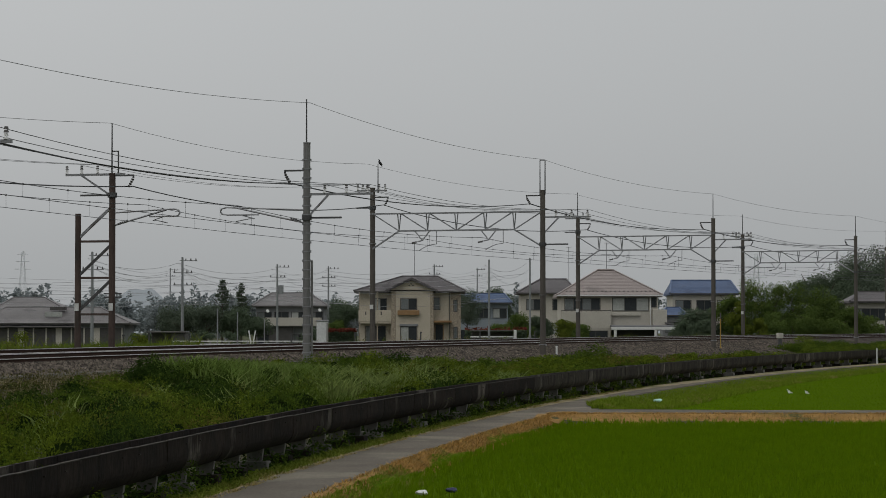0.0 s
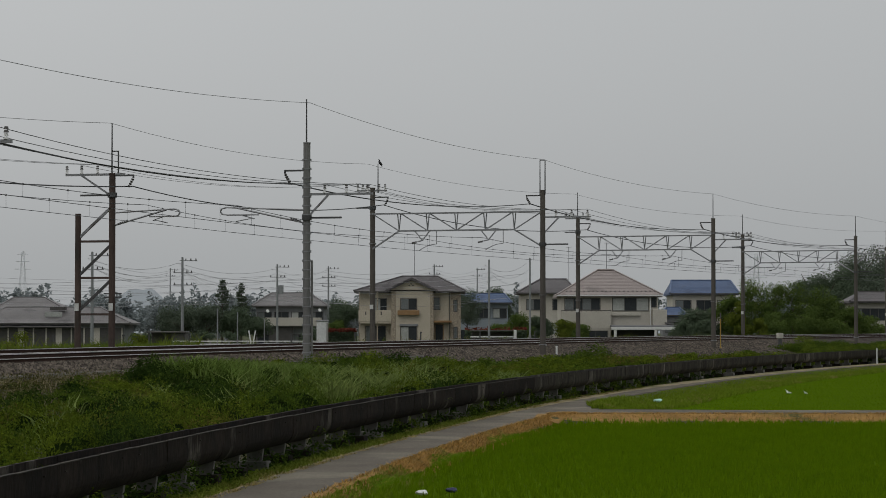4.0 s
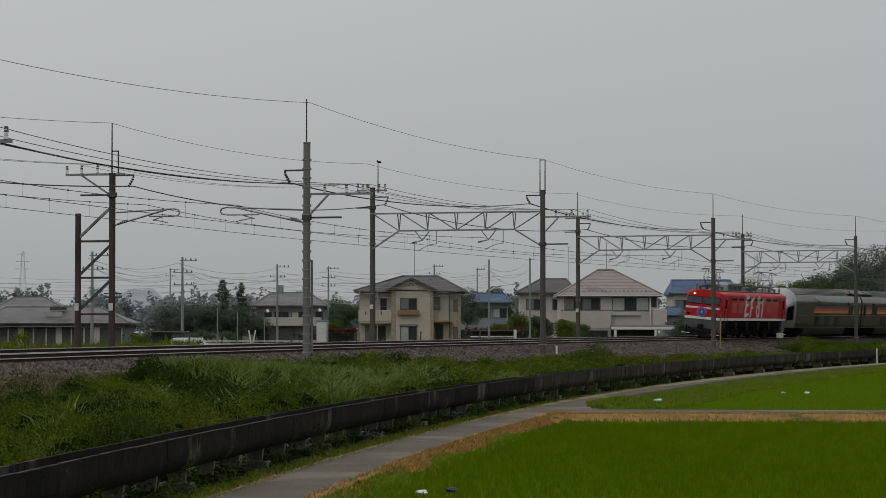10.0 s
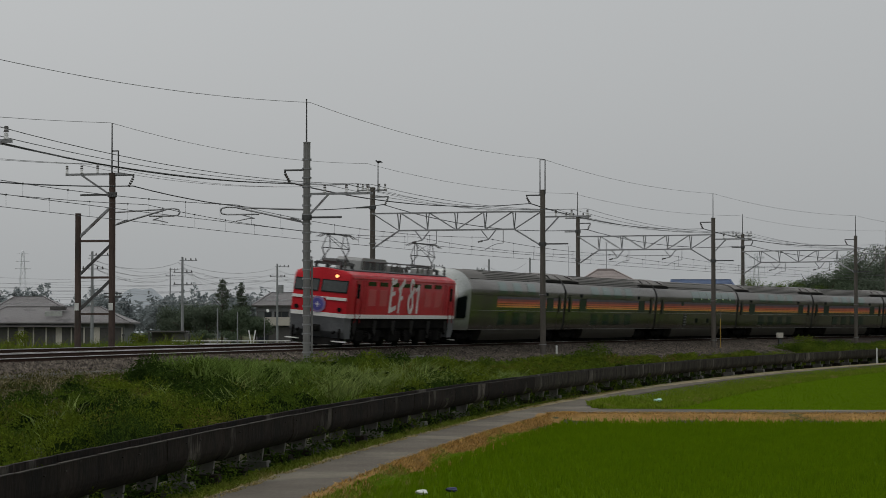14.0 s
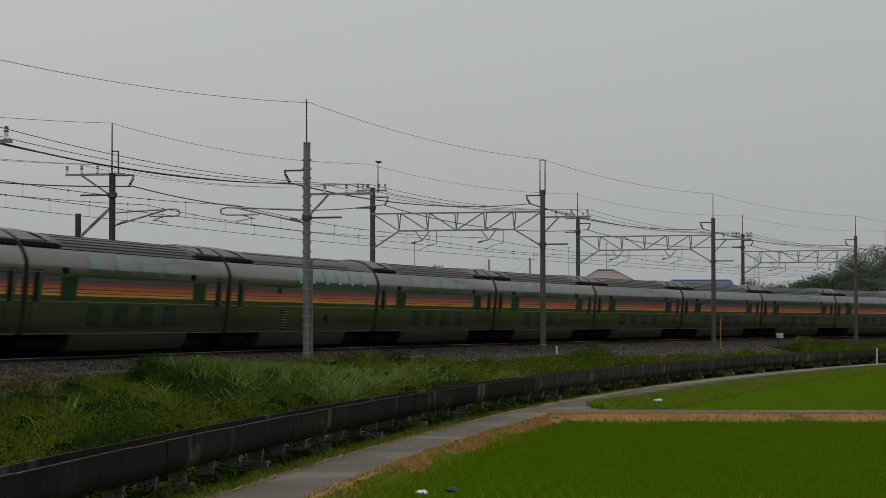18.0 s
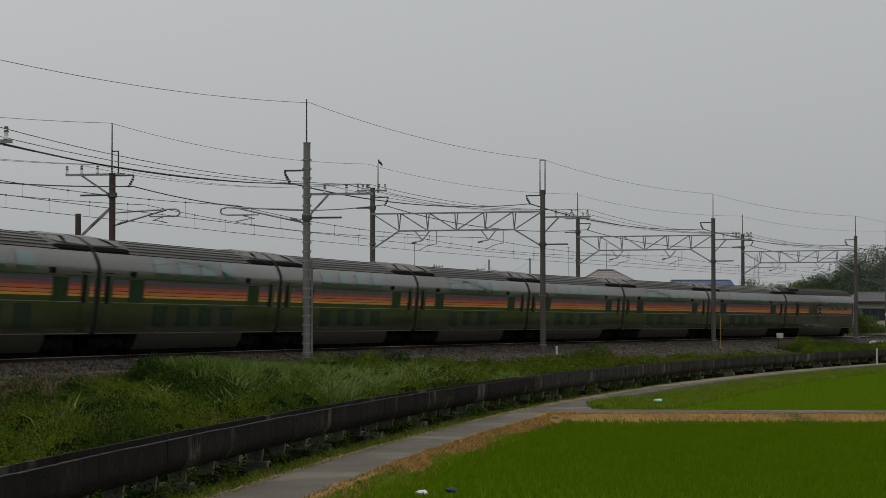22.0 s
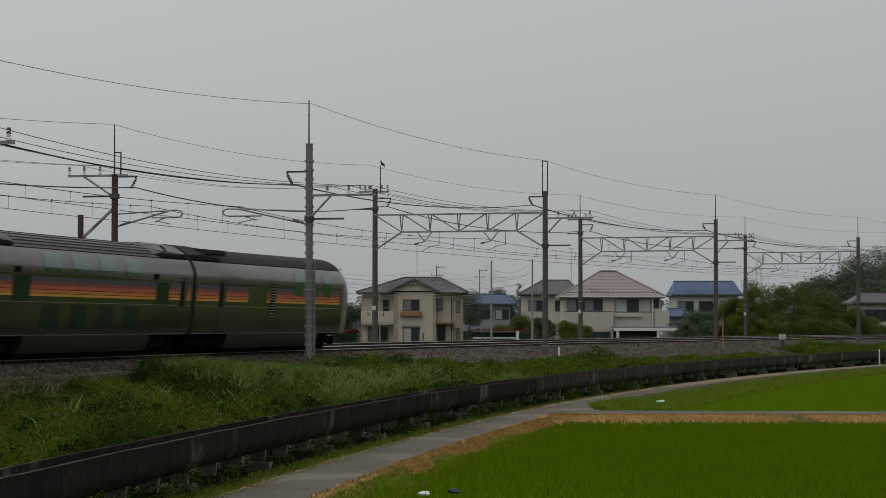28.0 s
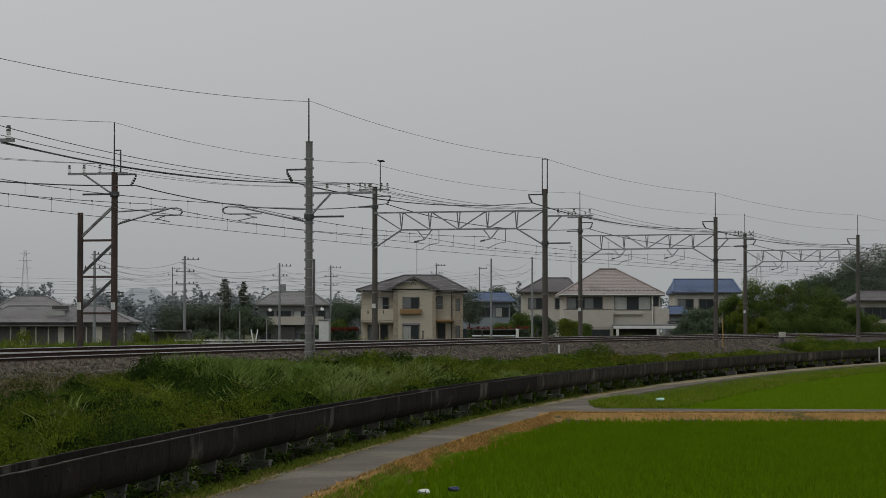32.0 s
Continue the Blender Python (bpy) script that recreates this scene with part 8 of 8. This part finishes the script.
bank_plants()
far_trees()
far_woods()
paddies()
DARK_BUSHES = ((1.4, 4.9, 0.95, 0.75), (3.2, 4.4, 0.85, 0.6), (-2.6, 5.9, 0.75, 0.7), (0.3, 7.2, 0.8, 0.8), (4.2, 7.7, 0.8, 0.75), (8.3, 7.9, 0.8, 0.8), (11.6, 8.4, 0.75, 0.8), (-5.4, 7.8, 0.7, 0.8),
               (15.2, 7.6, 0.8, 0.8), (-9.2, 6.1, 0.6, 0.6), (-0.8, 5.2, 0.7, 0.5), (-13.5, 6.5, 0.6, 0.7), (18.2, 6.6, 0.75, 0.8))
for s, o, h, w in ((5.3, 3.5, 0.55, 0.42), (6.3, 3.6, 0.6, 0.5), (-1.5, 4.6, 0.5, 0.4), (-5.0, 4.8, 0.45, 0.35), (24.7, 5.6, 1.0, 1.25), (21.8, 5.8, 0.75, 0.9), (27.4, 6.6, 0.8, 1.1), (33.2, 6.9, 0.7, 0.8), (3.6, 5.4, 0.7, 0.9), (30.0, 5.9, 0.85, 1.5), (32.5, 6.8, 0.7, 1.4), (41, 6.5, 0.6, 1.2), (60.8, 6.8, 1.15, 1.25), (84, 6.2, 0.55, 0.9), (100, 6.5, 0.5, 1.0), (118, 5.4, 0.75, 1.8), (122, 5.0, 0.8, 2.0), (127, 5.0, 0.75, 2.2), (132, 5.2, 0.7, 2.2), (138, 5.2, 0.6, 2.2), (145, 5.0, 0.6, 2.4), (93, 6.8, 0.35, 0.8), (75, 7.4, 0.4, 0.9)) + DARK_BUSHES:
    p = at(s, o)
    bush(p.x, p.y, float(height(np.array(p.x), np.array(p.y))) - 0.1, w, w, h, int(2200 + 2400 * w), DARKWEED if 23 < s < 26 or (s, o, h, w) in DARK_BUSHES else WEED, "rounded dark green bush on the railway bank" if 23 < s < 26 or (s, o, h, w) in DARK_BUSHES else "rounded green bush on the railway bank", 0.045 if s < 20 else 0.06)


# ---- distance: hills and pylons, haze put into their glow and colour ----
def distance():
    hill = bpy.data.materials.new("hazy_hill")
    hill.use_nodes = True
    p = hill.node_tree.nodes["Principled BSDF"]
    p.inputs["Base Color"].default_value = (0.05, 0.06, 0.065, 1)
    p.inputs["Roughness"].default_value = 1
    # The hills' faint glow is painted haze, nothing there gives off light.
    p.inputs["Emission Color"].default_value, p.inputs["Emission Strength"].default_value = (0.25, 0.272, 0.287, 1), 0.72
    for k, (y, base, amp, x0, x1) in enumerate(((2400, 20, 14, -700, 900), (1500, 10, 9, -420, 600), (900, 6, 4, -260, 400))):
        n = 420
        V, F = [], []
        for i in range(n + 1):
            x = x0 + (x1 - x0) * i / n
            top = base + amp * (0.6 * noise.noise((x * 0.006 + k * 7, 0.3, k)) + 0.35 * noise.noise((x * 0.03, 1.3, k)) + 0.16 * noise.noise((x * 0.15, 2.3, k)))
            top += (k == 1) * (13 * step(x, -206, -194) * (1 - step(x, -180, -166)) + 3 * step(x, -180, -170) * (1 - step(x, -160, -120)))
            V += [(x, y, -2), (x, y + 30, max(1, top))]
            if i:
                a = 2 * i
                F.append((a - 2, a, a + 1, a - 1))
        raw("distant_hill", V, F, hill, "blue-grey wooded hill in the haze", "hill", "structure")
    pylon = surf("hazy_pylon", (0.56, 0.58, 0.6), (0.62, 0.64, 0.65), 1, 5, 0.8, bump=0)
    for x, y, zt, w in ((-135, 800, 26.5, 3.6), (75.5, 600, 20, 2.8)):
        e = thing("lattice_pylon", pose(x, y, 0), "pale lattice power pylon in the haze", "pylon", "pylons")
        for sx in (-1, 1):
            for sy in (-1, 1):
                bm = bmesh.new()
                bar(bm, (sx * w / 2, sy * w / 2, 0), (sx * 0.3, sy * 0.3, zt), 0.1)
                part("leg", bm, pylon, e)
        for k in range(9):
            u, v = k / 9, (k + 1) / 9
            wa, wb = w / 2 + (0.3 - w / 2) * u, w / 2 + (0.3 - w / 2) * v
            bm = bmesh.new()
            bar(bm, (-wa, -wa, zt * u), (wb, -wb, zt * v), 0.08)
            bar(bm, (wa, -wa, zt * u), (-wb, -wb, zt * v), 0.08)
            part("brace", bm, pylon, e)
        for k in range(3):
            bm = bmesh.new()
            bar(bm, (-2.6 + 0.4 * k, 0, zt - 1 - 2.4 * (2 - k)), (2.6 - 0.4 * k, 0, zt - 1 - 2.4 * (2 - k)), 0.18)
            part("cross_arm", bm, pylon, e)


distance()


# ---- birds and a passing van ----
MOVERS = []
FEATHER = surf("white_feathers", (0.66, 0.66, 0.63), (0.74, 0.74, 0.72), 6, 30, 0.8, bump=0.05)
BLACKFEATHER = surf("black_feathers", (0.012, 0.012, 0.014), (0.022, 0.022, 0.025), 6, 30, 0.5, bump=0.05)


def blob(bm, c, r, seg=10):
    b = bmesh.new()
    bmesh.ops.create_uvsphere(b, u_segments=seg, v_segments=8, radius=1)
    for v in b.verts:
        v.co = Vector((v.co.x * r[0], v.co.y * r[1], v.co.z * r[2]))
    return absorb(bm, b, Matrix.Translation(c))


def egret(label):
    """A white egret, beak towards +x, feet at the origin."""
    e = thing("egret", Matrix(), label, "bird", "egrets")
    bm = bmesh.new()
    blob(bm, (0, 0, 0.34), (0.2, 0.085, 0.09))
    rod(bm, (-0.15, 0, 0.33), (-0.3, 0, 0.29), 0.06, 0.03)
    part("body", bm, FEATHER, e)
    bm = bmesh.new()
    pts = [(0.16, 0.38, 0.035), (0.24, 0.46, 0.026), (0.22, 0.54, 0.022), (0.27, 0.62, 0.024)]
    for a, b in zip(pts, pts[1:]):
        rod(bm, (a[0], 0, a[1]), (b[0], 0, b[1]), a[2], b[2])
    blob(bm, (0.29, 0, 0.63), (0.05, 0.03, 0.03))
    neck = part("neck", bm, FEATHER, e)
    bm = bmesh.new()
    rod(bm, (0.33, 0, 0.63), (0.43, 0, 0.61), 0.012, 0.003, 6)
    part("beak", bm, surf("beak_" + str(len(MOVERS)), (0.4, 0.28, 0.05), (0.45, 0.3, 0.06), 5, 20, 0.5), neck, "yellow beak")
    for sy in (0.03, -0.03):
        bm = bmesh.new()
        rod(bm, (-0.02, sy, 0.28), (0.0, sy, 0.0), 0.009, seg=5)
        part("leg", bm, BLACKFEATHER, e, "thin dark leg")
    wings = []
    for sy in (1, -1):
        bm = bmesh.new()
        for k, (y0, y1, c0, c1) in enumerate(((0.0, 0.2, 0.2, 0.22), (0.2, 0.36, 0.22, 0.19), (0.36, 0.52, 0.19, 0.05))):
            th = 0.012
            va = [bm.verts.new((0.1 - 0.04 * k, sy * y0, th)), bm.verts.new((0.1 - 0.04 * (k + 1), sy * y1, th * 0.6)), bm.verts.new((0.1 - 0.04 * (k + 1) - c1, sy * y1, 0.0)), bm.verts.new((0.1 - 0.04 * k - c0, sy * y0, 0))]
            vb = [bm.verts.new(v.co - Vector((0, 0, 0.014))) for v in va]
            bm.faces.new(va)
            bm.faces.new(vb[::-1])
            for i in range(4):
                bm.faces.new((va[i], va[(i + 1) % 4], vb[(i + 1) % 4], vb[i]))
        bmesh.ops.recalc_face_normals(bm, faces=bm.faces[:])
        w = part("wing", bm, FEATHER, e, "white wing")
        w.location = (0.03, sy * 0.04, 0.24)
        wings.append((w, sy))
    # a small species: about half a metre tall
    for ob in e.children_recursive:
        ob.data.transform(Matrix.Scale(0.7 if ob.name.startswith("wing") else 0.46, 4))
    return e, wings


def egret_rows(path, wings, up_from, flap, shift):
    """Folded wings until the flight, then a steady beat."""
    for w, sy in wings:
        rows = []
        fold = Matrix.Translation((0.06, sy * 0.055, 0.25)) @ pose(0, 0, 0, sy * -75, 0, sy * 82) @ Matrix.Rotation(0, 4, "X")
        for t in (0.0, up_from - 0.25):
            rows.append((t, fold))
        t, k = up_from, 0
        while t < 15.2:
            ang = (62, 20, -22, 20)[(k + shift) % 4]
            rows.append((t, Matrix.Translation((0.03, sy * 0.04, 0.24)) @ pose(0, 0, 0, sy * ang)))
            t, k = t + flap / 4, k + 1
        rows.append((32.0, rows[-1][1]))
        MOVERS.append((w, rows))


def fly(b, t_x_y_z, turn_at):
    rows = []
    for t, x, y, z, rz in t_x_y_z:
        rows.append((t, pose(x, y, z, 0, 0, rz)))
    MOVERS.append((b, rows))


zf = -0.33
b1, w1 = egret("white egret standing in the paddy, then flying off")
b2, w2 = egret("white egret crouching in the paddy, then flying off")
egret_rows(None, w1, 12.2, 0.42, 0)
egret_rows(None, w2, 12.3, 0.42, 1)
fly(b1, [(0, 16.35, 117.5, zf, 150), (3, 16.3, 117.5, zf, 165), (6.0, 16.2, 117.5, zf, 140), (9, 16.05, 117.5, zf - 0.1, 130), (11.5, 16.1, 117.5, zf - 0.1, 60), (12.1, 16.15, 117.5, zf, 20), (12.4, 16.3, 117.5, zf + 0.25, 5),
         (12.6, 16.5, 117.5, zf + 0.5, 5), (12.8, 16.9, 117.5, zf + 0.65, 5), (13.0, 17.3, 117.5, zf + 0.65, 5), (13.4, 18.6, 117.5, zf + 0.3, 5), (13.8, 20.6, 117.5, zf + 0.2, 5), (14.0, 21.6, 117.5, zf + 0.2, 5), (15, 27.5, 117.5, zf + 0.6, 5), (16.5, 37, 118, 2.5, 5), (18, 47, 119, 4.5, 5), (32, 140, 125, 12, 5)], None)
fly(b2, [(0, 17.1, 117, zf - 0.03, 200), (6, 17.05, 117, zf - 0.05, 190), (11.5, 17.1, 117, zf - 0.05, 40), (12.2, 17.1, 117, zf - 0.05, 10), (12.4, 17.15, 117, zf + 0.2, 5), (12.6, 17.4, 117, zf + 0.3, 5),
         (13.0, 18.2, 117, zf + 0.3, 5), (13.4, 19.3, 117, zf + 0.2, 5), (13.8, 21.6, 117, zf + 0.25, 5), (14.2, 24, 117, zf + 0.3, 5), (15, 29, 117, zf + 0.7, 5), (16.5, 39, 118, 2.6, 5), (18, 49, 119, 4.6, 5), (32, 145, 125, 12, 5)], None)


def crow():
    e = thing("crow", Matrix(), "black crow perched on the pole's earth-wire rod", "bird")
    bm = bmesh.new()
    blob(bm, (0, 0, 0.13), (0.16, 0.075, 0.08))
    part("body", bm, BLACKFEATHER, e)
    bm = bmesh.new()
    rod(bm, (-0.1, 0, 0.12), (-0.3, 0, 0.08), 0.05, 0.02)
    part("tail", bm, BLACKFEATHER, e)
    bm = bmesh.new()
    blob(bm, (0.16, 0, 0.2), (0.06, 0.05, 0.05))
    head = part("head", bm, BLACKFEATHER, e)
    bm = bmesh.new()
    rod(bm, (0.2, 0, 0.2), (0.28, 0, 0.18), 0.02, 0.004, 6)
    part("beak", bm, BLACKFEATHER, head)
    for sy in (1, -1):
        bm = bmesh.new()
        blob(bm, (-0.05, sy * 0.075, 0.14), (0.16, 0.015, 0.06))
        part("wing", bm, BLACKFEATHER, e)
        bm = bmesh.new()
        rod(bm, (0.02, sy * 0.03, 0.08), (0.02, sy * 0.03, 0.0), 0.01, seg=5)
        part("leg", bm, BLACKFEATHER, e)
    q = at(S1 + SPAN + 0.95, FAR_O + 0.34, 12.14)
    for ob in e.children_recursive:
        ob.data.transform(Matrix.Scale(0.85, 4))
    rows = []
    for t, rx, rz in ((0, -50, 200), (2, -52, 195), (6, -48, 205), (8.5, -35, 230), (9, -5, 245), (11, 0, 215), (13, 5, 200), (16, 0, 250), (18, 10, 220), (19, -20, 180), (21, -45, 190), (24, -35, 200), (28, -40, 205), (30.5, -35, 200), (32, 5, 200)):
        rows.append((t, Matrix.Translation(q) @ pose(0, 0, 0, 0, 0, rz) @ pose(0, 0, 0, 0, rx)))
    MOVERS.append((e, rows))


crow()


def van():
    e = thing("van", Matrix(), "white box-shaped small van with dark windows", "van")
    paint = surf("van_white", (0.66, 0.67, 0.67), (0.72, 0.73, 0.73), 0.8, 8, 0.35, bump=0.02)
    bm = bmesh.new()
    prism(bm, [(-1.7, 0.3), (1.7, 0.3), (1.72, 0.85), (1.45, 0.98), (1.0, 1.55), (-1.55, 1.58), (-1.7, 1.4)], -0.72, 0.72)
    part("body", bm, paint, e)
    bm = bmesh.new()
    block(bm, -1.5, 0.95, -0.66, 0.66, 1.55, 1.63, None, 0.03)
    part("roof", bm, paint, e)
    for sy in (1, -1):
        for x0, x1 in ((-1.45, -0.55), (-0.45, 0.35), (0.45, 0.98)):
            bm = bmesh.new()
            prism(bm, [(x0, 1.0), (x1 + 0.12 * (x1 > 0.9), 1.0), (x1, 1.42), (x0, 1.42)], sy * 0.72 - 0.01, sy * 0.72 + 0.012)
            part("side_window", bm, DARKPANE, e)
        for x in (-1.1, 1.15):
            bm = bmesh.new()
            rod(bm, (x, sy * 0.55, 0.28), (x, sy * 0.74, 0.28), 0.28, seg=16)
            w = part("wheel", bm, RUBBER, e)
            bm = bmesh.new()
            rod(bm, (x, sy * 0.74, 0.28), (x, sy * 0.755, 0.28), 0.16, seg=12)
            part("rim", bm, GALV, w)
    bm = bmesh.new()
    prism(bm, [(1.46, 1.0), (1.48, 1.0), (1.03, 1.54), (1.0, 1.54)], -0.62, 0.62)
    part("windscreen", bm, DARKPANE, e)
    y = 213.0
    rows = [(t, pose(x, y, z, 0, 0, 0)) for t, x, z in ((0, -75, 0.2), (5, -45, 0.2), (8.5, -27.4, -0.15), (9, -25.0, -0.02), (9.6, -23.1, 0.2), (10.2, -20.6, 0.24), (10.8, -17.7, 0.22), (11.2, -15.6, 0.1), (11.6, -13.5, -0.02), (12.2, -10.7, -0.05), (12.8, -7.8, -0.05), (15, 3, -0.05), (20, 28, 0), (32, 90, 0))]
    MOVERS.append((e, rows))


van()

# ---- what moves ----
def motions():
    v, s_front = 18.79, 298.2
    for veh, back in TRAIN:
        rows = []
        for k in range(0, 65):
            t = k * 0.5
            s = s_front - v * t + back
            rows.append((t, Matrix.Translation(at(s, 0, RAIL + CANT / 2)) @ pose(0, 0, 0, 0, 0, turn(s)) @ pose(0, 0, 0, -math.degrees(math.atan(CANT / GAUGE)))))
        walk(veh, rows)
    for mover, rows in MOVERS:
        walk(mover, rows)


motions()
